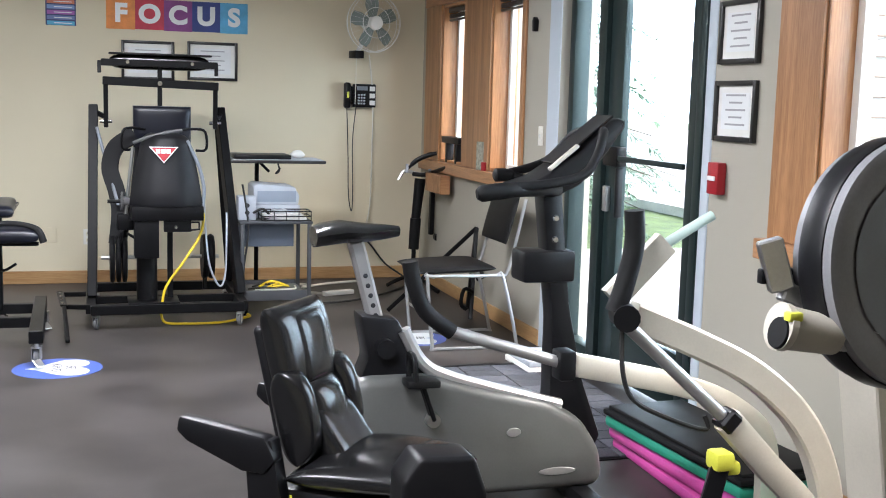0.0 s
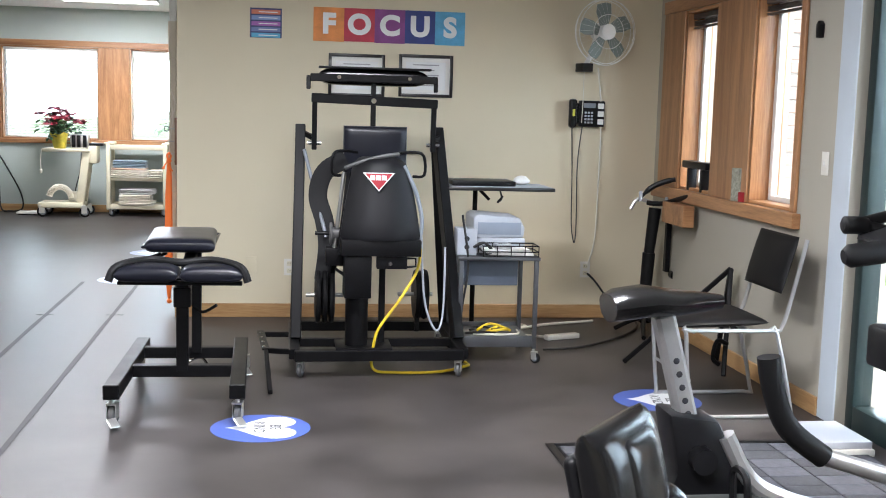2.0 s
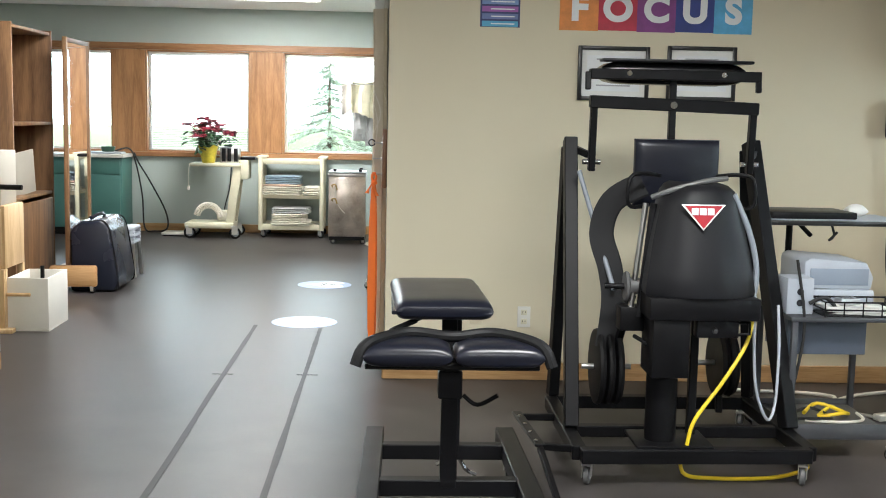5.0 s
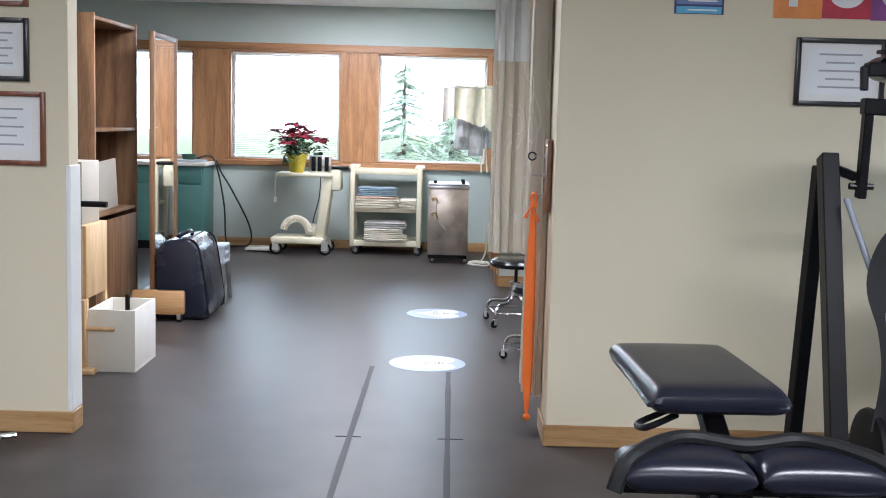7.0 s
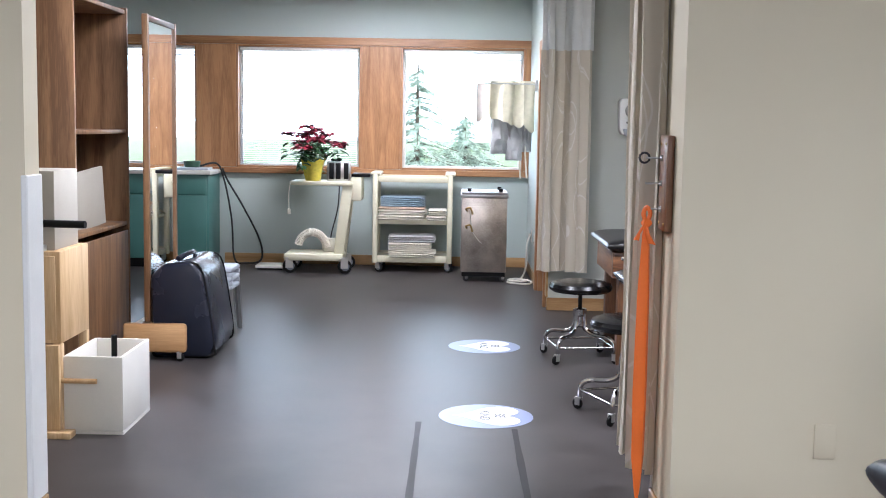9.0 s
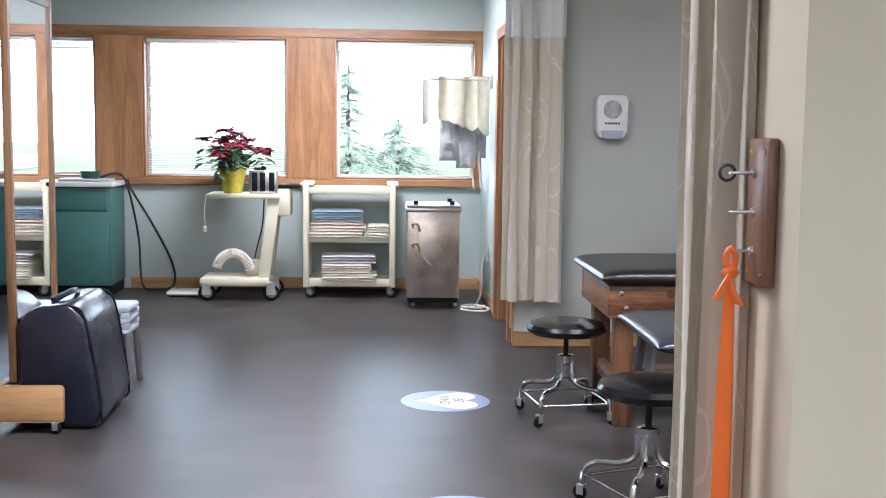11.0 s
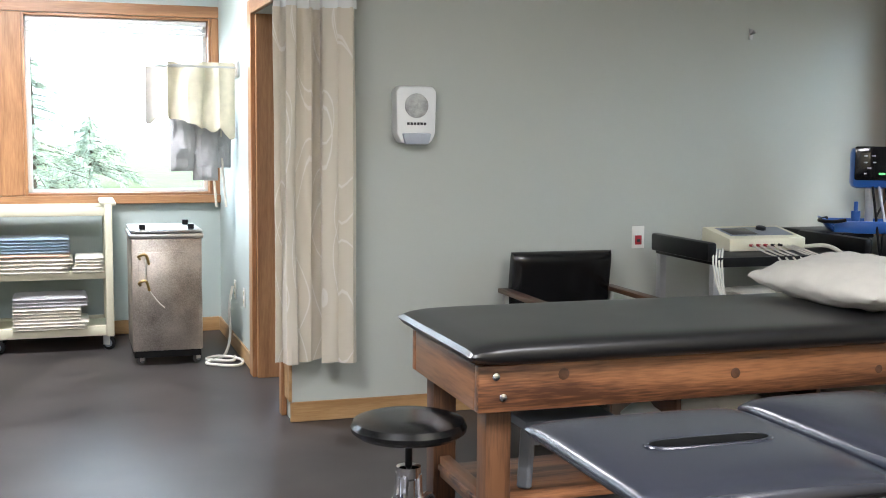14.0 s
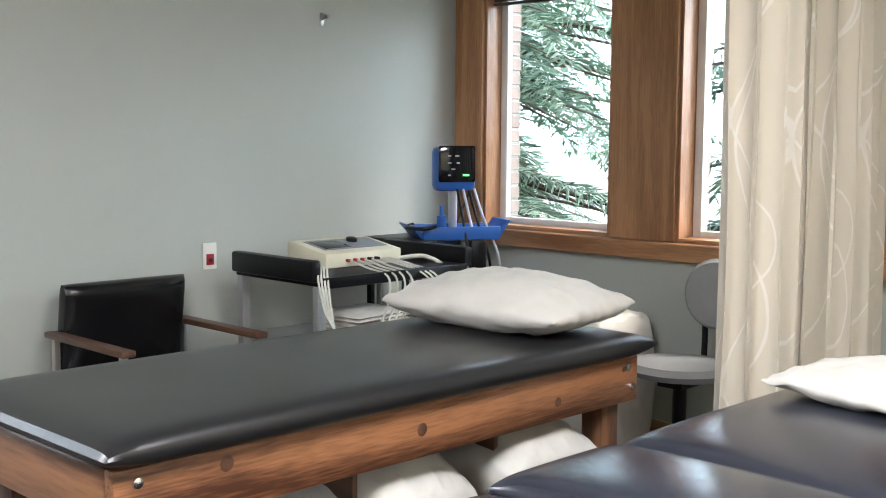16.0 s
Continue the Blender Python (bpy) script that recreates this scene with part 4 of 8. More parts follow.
hung("hung_towel", pose(-0.23, 6.88, 1.86, 0, 0, 4), 0.42, 0.4, M_TOWELC, "cream towel draped over the rack", 0.02, 3, 2.2, -0.25)
hung("hung_towel", pose(-0.44, 7.05, 1.84, 0, 0, -12), 0.24, 0.3, M_TOWELT, "taupe towel draped over the rack", 0.012, 5, 1.2, 0.4)
for x, y, rz, l, w in ((-0.34, 6.98, 20, 0.36, 0.17), (-0.2, 7.0, -15, 0.42, 0.16), (-0.09, 7.03, 10, 0.34, 0.12)):
    bm = bmesh.new()
    cushion(bm, w, l, 0.07, 0.01, 16, 3.0, pose(0, 0, -l / 2, 90, 0, 0), 0.03, int(x * 100))
    solid("oven_mitt", bm, M_TOWELG, "grey quilted mitt hanging below the towels", "mitt", group="hung mitts", m=pose(x, y, 1.54, 0, 0, rz))
bm = bmesh.new()
for x in (-0.1, -0.16):
    tube(bm, smooth_path([(x, 7.0, 1.5), (x + 0.01, 7.0, 1.2), (x + 0.03, 7.0, 0.95)], 5), 0.008, 6)
solid("apron_strings", bm, M_TOWELW, "white strings hanging from the rack", "string")


def wall_plate(m, label, holes="outlet", colour=None):
    p = thing("wall_outlet", m, label, "wall outlet", "wall outlets")
    bpart("plate", colour or M_WHITELAM, p, -0.037, 0.037, -0.007, -0.001, -0.06, 0.06, bevel=0.003)
    if holes == "outlet":
        for z in (-0.026, 0.026):
            b = bpart("socket", M_CREAM, p, -0.017, 0.017, -0.01, -0.007, z - 0.016, z + 0.016, bevel=0.002)
            for x in (-0.007, 0.007):
                bpart("slot", M_INK, b, x - 0.0015, x + 0.0015, -0.0108, -0.01, z - 0.004, z + 0.007, bevel=0)
    elif holes == "switch":
        bpart("toggle", M_WHITE, p, -0.005, 0.005, -0.016, -0.007, -0.012, 0.012, bevel=0.002)
    elif holes == "red":
        bpart("socket", M_REDPL, p, -0.02, 0.02, -0.011, -0.007, -0.04, 0.01, bevel=0.002)
        bpart("test_button", M_INK, p, -0.01, 0.01, -0.013, -0.011, -0.025, -0.01, bevel=0.001)
    return p


wall_plate(pose(0, 7.1, 0.4, 0, 0, -90), "white outlet plate low on the hall wall")
wall_plate(pose(0, 6.7, 0.4, 0, 0, -90), "white outlet plate low on the hall wall")
wall_plate(pose(0.79, 0, 0.365), "white outlet plate low on the beige wall")
wall_plate(pose(2.98, 0, 0.365), "white outlet plate with plugs by the phone cords")
wall_plate(pose(0.52, 0, 0.38), "blank painted plate low on the beige wall", "none", M_BEIGE)
wall_plate(pose(1.89, 5.12, 0.885), "white wall plate with a red emergency socket", "red")
wall_plate(pose(XR, -2.71, 1.3, 0, 0, -90), "white light switch plate near the door", "switch")
k = thing("coat_hook", pose(2.55, 5.12, 1.99), "small steel coat hook on the sage wall", "hook")
bpart("plate", M_STEEL, k, -0.012, 0.012, -0.005, -0.001, -0.03, 0.03)
rpart("peg", M_STEEL, k, (0, -0.004, 0.0), (0, -0.045, 0.012), 0.006, 0.01)


# ---- treatment bay ----
t = thing("treatment_table", pose(0.2, 2.98, 0), "stained pine treatment table with a black vinyl pad", "treatment table")
L, W = 1.98, 0.74
bm = bmesh.new()
cushion(bm, L + 0.09, W + 0.1, 0.085, 0.006, 22, 16, pose(L / 2, W / 2, 0.735))
part("pad", bm, mat("worn_table_vinyl", (0.012, 0.012, 0.0125), 0.33, var=0.05, scale=2, fine=320, bump=0.08, spec=0.6), t, "black vinyl pad with a rolled edge")
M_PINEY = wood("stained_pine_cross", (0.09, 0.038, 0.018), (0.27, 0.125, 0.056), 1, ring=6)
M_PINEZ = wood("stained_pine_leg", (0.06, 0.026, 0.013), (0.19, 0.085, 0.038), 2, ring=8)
for y in (0.0, W - 0.04):
    b = bpart("apron", M_PINE, t, 0.0, L, y, y + 0.04, 0.54, 0.695, bevel=0.006)
    for x, z, rr in ((0.3, 0.655, 0.02), (0.95, 0.62, 0.019), (1.55, 0.6, 0.016), (1.9, 0.655, 0.01)):
        if y == 0:
            lpart("knot", M_DARKWOOD, b, [(rr, 0), (rr * 0.9, 0.0012), (0.001, 0.0014)], 14, pose(x, y - 0.0001, z, 90))
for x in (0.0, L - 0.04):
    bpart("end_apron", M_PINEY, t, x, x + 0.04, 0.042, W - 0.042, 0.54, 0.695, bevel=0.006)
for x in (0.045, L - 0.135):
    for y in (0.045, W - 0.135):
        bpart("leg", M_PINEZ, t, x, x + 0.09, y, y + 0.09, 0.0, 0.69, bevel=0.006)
for x in (0.06, L - 0.06):
    for z in (0.66, 0.59):
        lpart("bolt", M_CHROME, t, [(0.014, 0), (0.013, 0.006), (0.005, 0.01)], 12, pose(x + (0.025 if z < 0.62 else 0), 0.0, z, 90))
bpart("lower_shelf", M_PINE, t, 0.06, L - 0.06, 0.14, W - 0.14, 0.18, 0.2)
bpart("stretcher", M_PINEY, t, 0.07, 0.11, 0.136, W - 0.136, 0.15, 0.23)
for x in (0.78, 1.36):
    bpart("divider", M_DARKWOOD, t, x, x + 0.02, 0.1, W - 0.14, 0.2, 0.535)
bpart("shelf_back", M_DARKWOOD, t, 0.78, L - 0.14, W - 0.14, W - 0.12, 0.2, 0.535)


def pillow(m, size, label, seed, material=None, rough=0.015):
    bm = bmesh.new()
    cushion(bm, *size, crown=0.02, n=40, power=2.0, rough=rough, seed=seed)
    for v in bm.verts:
        u = Vector((v.co.x / size[0], v.co.y / size[1], v.co.z * 3))
        v.co.z += 0.01 * noise.noise(u * 9 + Vector((seed, 0, 0))) + 0.008 * noise.noise(Vector((u.x * 22, u.y * 7, seed)))
        k = max(abs(v.co.x) / size[0], abs(v.co.y) / size[1]) * 2
        v.co.x *= 1 - 0.03 * k * (abs(v.co.y) / size[1] * 2) ** 4
        v.co.y *= 1 - 0.03 * k * (abs(v.co.x) / size[0] * 2) ** 4
    return solid("pillow", bm, material or M_LINEN, label, "pillow", group="pillows", m=m)


pillow(pose(1.93, 3.36, 0.862, 0, -2, 4), (0.5, 0.76, 0.18), "plump cream pillow on the treatment table", 2)
pillow(pose(1.2, 3.22, 0.36, 10, 0, 10), (0.5, 0.46, 0.32), "crumpled white pillow under the table", 5, M_CLOTH)
pillow(pose(1.78, 3.22, 0.37, 0, 5, 0), (0.52, 0.5, 0.3), "white pillow on the shelf under the table", 7, M_CLOTH)
pillow(pose(2.06, 2.0, 0.752, 0, 0, -8), (0.5, 0.64, 0.1), "white pillow on the padded couch", 9)

# step stool under the table
s = thing("step_stool", pose(0.64, 3.34, 0.2), "grey plastic step stool stored under the table", "step stool")
bpart("top", M_GREYPLAS, s, -0.18, 0.18, -0.13, 0.13, 0.2, 0.24, bevel=0.015)
for x in (-0.16, 0.16):
    for y in (-0.11, 0.11):
        bm = bmesh.new()
        bar(bm, (x * 1.12, y * 1.15, 0.001), (x, y, 0.21), 0.05, 0.035, 0.008)
        part("leg", bm, M_GREYPLAS, s)
bpart("skirt", M_GREYPLAS, s, -0.14, 0.14, -0.125, -0.11, 0.15, 0.2)

# segmented couch
c = thing("padded_couch", pose(0.12, 1.66, 0), "low sectioned couch with dark vinyl pads", "treatment couch")
bm = bmesh.new()
cushion(bm, 0.66, 0.74, 0.075, 0.012, 24, 7, pose(0.33, 0.37, 0.645))
part("head_pad", bm, M_BLUEVINYL, c, "dark vinyl head pad with a face slot")
ov = [(math.copysign(abs(math.cos(q)) ** 0.45, math.cos(q)), math.sin(q)) for q in [k / 40 * math.tau for k in range(40)]]
bm = bmesh.new()
tube(bm, [(0.33 + 0.172 * x, 0.34 + 0.04 * y, 0.689) for x, y in ov], 0.008, 10, True)
part("slot_lip", bm, M_BLUEVINYL, c)
# Raised black plate paints the shade inside the slot; the pad is not cut.
bm = bmesh.new()
lo = [bm.verts.new((0.33 + 0.17 * x, 0.34 + 0.033 * y, 0.685)) for x, y in ov]
hi = [bm.verts.new((0.33 + 0.165 * x, 0.34 + 0.03 * y, 0.6965)) for x, y in ov]
bm.faces.new(hi)
for q in range(40):
    bm.faces.new((lo[q], lo[(q + 1) % 40], hi[(q + 1) % 40], hi[q]))
part("face_slot_shade", bm, mat("slot_shade_black", (0.004, 0.004, 0.004), 0.95, var=0.1, spec=0.05), c)
cpart("middle_pad", M_BLUEVINYL, c, (0.46, 0.75, 0.085), pose(0.9, 0.375, 0.655), 0.018, 9, n=18)
cpart("foot_pad", M_BLUEVINYL, c, (1.05, 0.75, 0.085), pose(1.665, 0.375, 0.655), 0.018, 9, n=18)
for y in (0.14, 0.6):
    bpart("side_rail", M_GREYPLAS, c, 0.15, 2.1, y - 0.02, y + 0.02, 0.56, 0.605)
for x in (0.6, 1.7):
    bpart("upright", M_GREYPLAS, c, x - 0.04, x + 0.04, 0.33, 0.41, 0.08, 0.56)
    bpart("cross_rail", M_GREYPLAS, c, x - 0.03, x + 0.03, 0.1, 0.64, 0.52, 0.558)
    bpart("foot", M_GREYPLAS, c, x - 0.04, x + 0.04, 0.05, 0.69, 0.0, 0.08, bevel=0.01)


# rolling stools
def rolling_stool(m, label, h=0.49):
    s = thing("rolling_stool", m, label, "stool", "rolling stools")
    lpart("seat", M_VINYL, s, [(0.02, h - 0.065), (0.175, h - 0.065), (0.195, h - 0.05), (0.198, h - 0.035), (0.188, h - 0.015), (0.15, h - 0.003), (0.08, h), (0.0, h)], 40, label="round black vinyl seat")
    rpart("spindle", M_DKPLAS, s, (0, 0, 0.24), (0, 0, h - 0.064), 0.013)
    lpart("hub", M_CHROME, s, [(0.02, 0.2), (0.032, 0.21), (0.032, 0.27), (0.042, 0.28), (0.042, 0.315), (0.03, 0.32)], 20)
    for q in range(4):
        a = radians(45 + 90 * q)
        d = Vector((math.cos(a), math.sin(a), 0))
        tpart("leg", M_CHROME, s, [d * 0.035 + Vector((0, 0, 0.29)), d * 0.045 + Vector((0, 0, 0.2)), d * 0.1 + Vector((0, 0, 0.165)), d * 0.2 + Vector((0, 0, 0.155)), d * 0.245 + Vector((0, 0, 0.12)), d * 0.25 + Vector((0, 0, 0.05))], 0.0125, 10)
        e = Vector((math.cos(a + math.pi / 2), math.sin(a + math.pi / 2), 0))
        rpart("brace", M_CHROME, s, d * 0.245 + Vector((0, 0, 0.1)), e * 0.245 + Vector((0, 0, 0.1)), 0.006)
        caster(s, 0.25 * d.x, 0.25 * d.y, 0.028, M_BLACKRUB, 0.07, 30 + 90 * q)
    return s


rolling_stool(pose(0.04, 3.22, 0, 0, 0, 8), "round black vinyl rolling stool with a chrome base")
rolling_stool(pose(0.13, 1.82, 0, 0, 0, 20), "round black vinyl rolling stool with a chrome base", 0.5)

# armchair
a = thing("armchair", pose(1.37, 4.72, 0), "black vinyl armchair with dark wooden arms", "armchair")
cpart("backrest", M_VINYL, a, (0.56, 0.37, 0.09), pose(0.0, 0.26, 0.655, 98, 0, 0), 0.01, 12)
cpart("seat", M_VINYL, a, (0.52, 0.5, 0.1), pose(0.0, -0.02, 0.42), 0.012, 12)
for x in (-0.295, 0.295):
    bpart("arm", M_DARKWOOD, a, x - 0.03, x + 0.03, -0.3, 0.3, 0.625, 0.65, bevel=0.006)
    for y in (-0.26, 0.26):
        bpart("leg", M_STEEL, a, x - 0.012, x + 0.012, y - 0.014, y + 0.014, 0.0, 0.624, bevel=0.002)
    bpart("side_rail", M_STEEL, a, x - 0.01, x + 0.01, -0.26, 0.26, 0.34, 0.37, bevel=0.002)
bpart("cross_rail", M_STEEL, a, -0.285, 0.285, 0.2, 0.225, 0.34, 0.37, bevel=0.002)

# stimulator cart
s = thing("stimulator_cart", pose(1.86, 4.32, 0), "black tray cart on silver legs", "cart")
bpart("tray", M_DKPLAS, s, 0.02, 0.88, 0.0, 0.58, 0.82, 0.855, bevel=0.006)
bpart("end_rail", M_DKPLAS, s, -0.02, 0.03, 0.0, 0.56, 0.84, 0.93, bevel=0.012)
bpart("end_rail", M_DKPLAS, s, 0.87, 0.92, 0.0, 0.56, 0.84, 0.93, bevel=0.012)
bpart("front_rail", M_DKPLAS, s, 0.03, 0.87, -0.015, 0.0, 0.812, 0.858, bevel=0.004)
for x in (0.02, 0.84):
    for y in (0.01, 0.53):
        bpart("leg", M_SILVER, s, x, x + 0.04, y, y + 0.04, 0.06, 0.82, bevel=0.004)
bpart("lower_shelf", M_SILVER, s, 0.03, 0.87, 0.02, 0.56, 0.545, 0.565, bevel=0.004)
for x in (0.04, 0.86):
    for y in (0.03, 0.55):
        caster(s, x, y, 0.025, M_BLACKRUB, 0.06)
d = thing("stimulator", pose(2.11, 4.56, 0.857) @ Matrix.Diagonal((0.84, 0.84, 0.84, 1)), "cream electrotherapy stimulator with a sloping panel", "device")
bm = bmesh.new()
slab(bm, [(0.0, 0.0), (0.0, 0.075), (0.3, 0.125), (0.32, 0.12), (0.32, 0.0)], 0, 0.53, 0.006, m=Matrix.Rotation(math.pi / 2, 4, "Z") @ Matrix.Diagonal((1, -1, 1, 1)))
part("case", bm, M_CREAM, d)
slope = math.atan2(0.05, 0.3)
pm = Matrix.Translation((0.265, 0.15, 0.1025)) @ Matrix.Rotation(slope, 4, "X")
bm = bmesh.new()
box(bm, -0.22, 0.22, -0.09, 0.1, 0, 0.0025, 0.001, pm)
part("panel", bm, M_GREYPLAS, d)
bm = bmesh.new()
box(bm, -0.2, -0.02, -0.07, 0.07, 0.0025, 0.0045, 0.001, pm)
part("display", bm, M_SCREEN, d)
lpart("dial", M_DKPLAS, d, [(0.032, 0), (0.03, 0.018), (0.02, 0.022)], 18, pm @ pose(0.07, 0.04, 0.003))
for q in range(5):
    x = 0.14 + 0.05 * q
    rpart("plug", M_REDPL if q < 3 else M_DKPLAS, d, (x, 0.001, 0.035), (x, -0.03, 0.035), 0.008, n=10)
for q in range(4):
    x = 0.14 + 0.05 * q
    tpart("lead", M_CABLEW, d, [(x, -0.03, 0.035), (x, -0.16, 0.01), (x - 0.01, -0.33, -0.02), (x - 0.02, -0.345, -0.14), (x - 0.09 - 0.02 * q, -0.345, -0.27 - 0.012 * q), (-0.08 - 0.02 * q, -0.345, -0.33 - 0.01 * q), (-0.25 + 0.01 * q, -0.34, -0.22 - 0.015 * q), (-0.3 + 0.018 * q, -0.32, -0.06), (-0.27 + 0.02 * q, -0.26, 0.05)], 0.0055, 6, 6)
for q in range(3):
    x = 0.36 + 0.035 * q
    tpart("lead", M_CABLEW, d, [(x, -0.005, 0.03), (x + 0.01, -0.16, 0.01), (x + 0.03, -0.33, -0.03), (x + 0.1, -0.345, -0.14), (x + 0.18, -0.345, -0.24), (x + 0.25, -0.34, -0.3)], 0.0055, 6, 6)
tpart("lead", M_CABLEW, d, [(0.52, 0.0, 0.02), (0.62, -0.1, 0.03), (0.68, -0.2, -0.04), (0.7, -0.22, -0.2)], 0.012, 8, 6)
for i in range(3):
    towel(pose(2.27, 4.5, 0.566 + 0.036 * i, 0, 0, 3 * i), 0.36, 0.28, 0.034, M_TOWELW, "folded white towel on the cart shelf", 20 + i)

# vital signs stand
v = thing("vital_signs_stand", pose(3.08, 4.74, 0), "blue vital signs monitor on a wheeled stand", "monitor stand")
rpart("pole", M_SILVER, v, (0, 0, 0.08), (0, 0, 1.17), 0.022)
lpart("base", M_DKPLAS, v, [(0.05, 0.06), (0.24, 0.075), (0.25, 0.09), (0.06, 0.11)], 5)
for q in range(5):
    an = q / 5 * math.tau
    caster(v, 0.22 * math.cos(an), 0.22 * math.sin(an), 0.03, M_BLACKRUB, 0.07)
hd = pose(0, 0, 0, 0, 0, -28)
bm = bmesh.new()
box(bm, -0.105, 0.105, -0.06, 0.05, 1.16, 1.38, 0.03, hd)
mon = part("monitor", bm, M_BLUEPL, v, "blue monitor case")
bm = bmesh.new()
box(bm, -0.094, 0.094, -0.066, -0.056, 1.205, 1.385, 0.01, hd)
part("display", bm, M_SCREEN, mon)
for x, z, w in ((-0.04, 1.335, 0.016), (0.0, 1.335, 0.02), (-0.04, 1.3, 0.018), (0.005, 1.3, 0.016), (-0.02, 1.27, 0.02), (-0.04, 1.24, 0.012)):
    bm = bmesh.new()
    box(bm, x - w / 2, x + w / 2, -0.0685, -0.0655, z - 0.003, z + 0.003, 0, hd)
    part("label_bar", bm, M_LTGREY, mon)
bm = bmesh.new()
box(bm, 0.03, 0.062, -0.0685, -0.0655, 1.235, 1.245, 0, hd)
part("digits", bm, M_LED, mon, "lit green digits")
bm = bmesh.new()
slab(bm, [(-0.26, 1.0), (-0.2, 0.93), (0.2, 0.93), (0.26, 1.02), (0.24, 1.02), (0.19, 0.95), (-0.19, 0.95), (-0.24, 1.0)], -0.14, 0.08, 0.004, hd)
part("basket", bm, M_BLUEPL, v, "blue plastic basket")
for y in (-0.15, 0.09):
    bm = bmesh.new()
    box(bm, -0.2, 0.2, y - 0.006, y + 0.006, 0.925, 0.99, 0.004, hd)
    part("basket_side", bm, M_BLUEPL, v)
tpart("basket_handle", M_DKPLAS, v, [(-0.24, -0.12, 1.0), (-0.3, -0.1, 0.99), (-0.3, 0.02, 0.99), (-0.23, 0.05, 1.0)], 0.01)
rpart("bottle", M_BLUEPL, v, (-0.1, -0.02, 0.95), (-0.1, -0.02, 1.04), 0.024)
rpart("bottle_cap", M_BLUEPL, v, (-0.1, -0.02, 1.04), (-0.1, -0.02, 1.09), 0.011)
bm = bmesh.new()
box(bm, 0.04, 0.13, -0.17, -0.13, 0.72, 0.93, 0.02, hd)
part("cuff_pouch", bm, M_DKPLAS, v)
for q in range(4):
    tpart("coiled_tube", M_LTGREY if q % 2 else M_DKPLAS, v, [(-0.03 + 0.04 * q, -0.06, 1.17), (-0.05 + 0.05 * q, -0.12, 1.02), (-0.06 + 0.07 * q, -0.17, 0.85), (-0.02 + 0.07 * q, -0.16, 0.72)], 0.007)
tpart("power_lead", M_CABLEK, v, [(0.1, 0.04, 1.25), (0.17, 0.05, 1.15), (0.1, 0.06, 1.0), (0.05, 0.03, 0.9)], 0.006)
q = thing("side_table", pose(2.9, 4.85, 0), "small dark side table in the corner", "side table")
bpart("top", M_DKPLAS, q, -0.15, 0.15, -0.2, 0.2, 0.9, 0.93, bevel=0.006)
for x in (-0.12, 0.12):
    for y in (-0.17, 0.17):
        bpart("leg", M_DKPLAS, q, x - 0.015, x + 0.015, y - 0.015, y + 0.015, 0, 0.9)

# office chair and covered stool by the bay window
o = thing("office_chair", pose(3.02, 3.35, 0), "grey swivel office chair by the window", "office chair")
M_GREYFAB = mat("grey_upholstery", (0.3, 0.3, 0.29), 0.8, var=0.1, fine=600, bump=0.4)
lpart("seat", M_GREYFAB, o, [(0.1, 0.44), (0.21, 0.45), (0.225, 0.475), (0.2, 0.5), (0.1, 0.51), (0, 0.51)], 28)
bm = bmesh.new()
lathe(bm, [(0.06, -0.025), (0.14, -0.02), (0.155, 0.0), (0.14, 0.02), (0.06, 0.03), (0, 0.03)], 28, pose(0.27, 0.0, 0.76, 0, -88, 10) @ Matrix.Diagonal((1.0, 0.95, 1, 1)))
part("backrest", bm, M_GREYFAB, o)
tpart("back_stem", M_DKPLAS, o, [(0.1, 0.02, 0.42), (0.25, 0.05, 0.42), (0.275, 0.055, 0.6), (0.262, 0.052, 0.75)], 0.014)
rpart("column", M_DKPLAS, o, (0, 0, 0.1), (0, 0, 0.45), 0.03)
bpart("mechanism", M_DKPLAS, o, -0.08, 0.12, -0.06, 0.06, 0.4, 0.445)
for w in range(5):
    an = w / 5 * math.tau
    bm = bmesh.new()
    bar(bm, (0, 0, 0.11), (0.25 * math.cos(an), 0.25 * math.sin(an), 0.075), 0.04, 0.025)
    part("base_arm", bm, M_DKPLAS, o)
    caster(o, 0.25 * math.cos(an), 0.25 * math.sin(an), 0.025, M_BLACKRUB, 0.07)
bm = bmesh.new()
cushion(bm, 0.42, 0.4, 0.64, 0.0, 20, 18, pose(3.12, 3.88, 0.321), 0.03, 5)
solid("linen_hamper", bm, M_LINEN, "white cloth covered hamper by the wall", "hamper")


# curtains
def curtain(m, pts, z0, z1, zm, amp, waves, seed, label):
    c = thing("privacy_curtain", m, label, "curtain", "privacy curtains")
    bm = bmesh.new()
    drape(bm, pts, z0, zm, amp, waves, 0.003, 22, 0.15, seed, 12, 0.01)
    part("cloth", bm, M_CURTAIN, c)
    bm = bmesh.new()
    drape(bm, pts, zm - 0.005, z1, amp * 0.9, waves, 0.003, 5, 0.0, seed, 12)
    part("mesh_header", bm, M_MESH, c, "white open mesh header")
    bm = bmesh.new()
    tube(bm, [(x, y, z1 + 0.01) for x, y in pts], 0.012, 6)
    part("track", bm, M_WHITE, c)
    return c


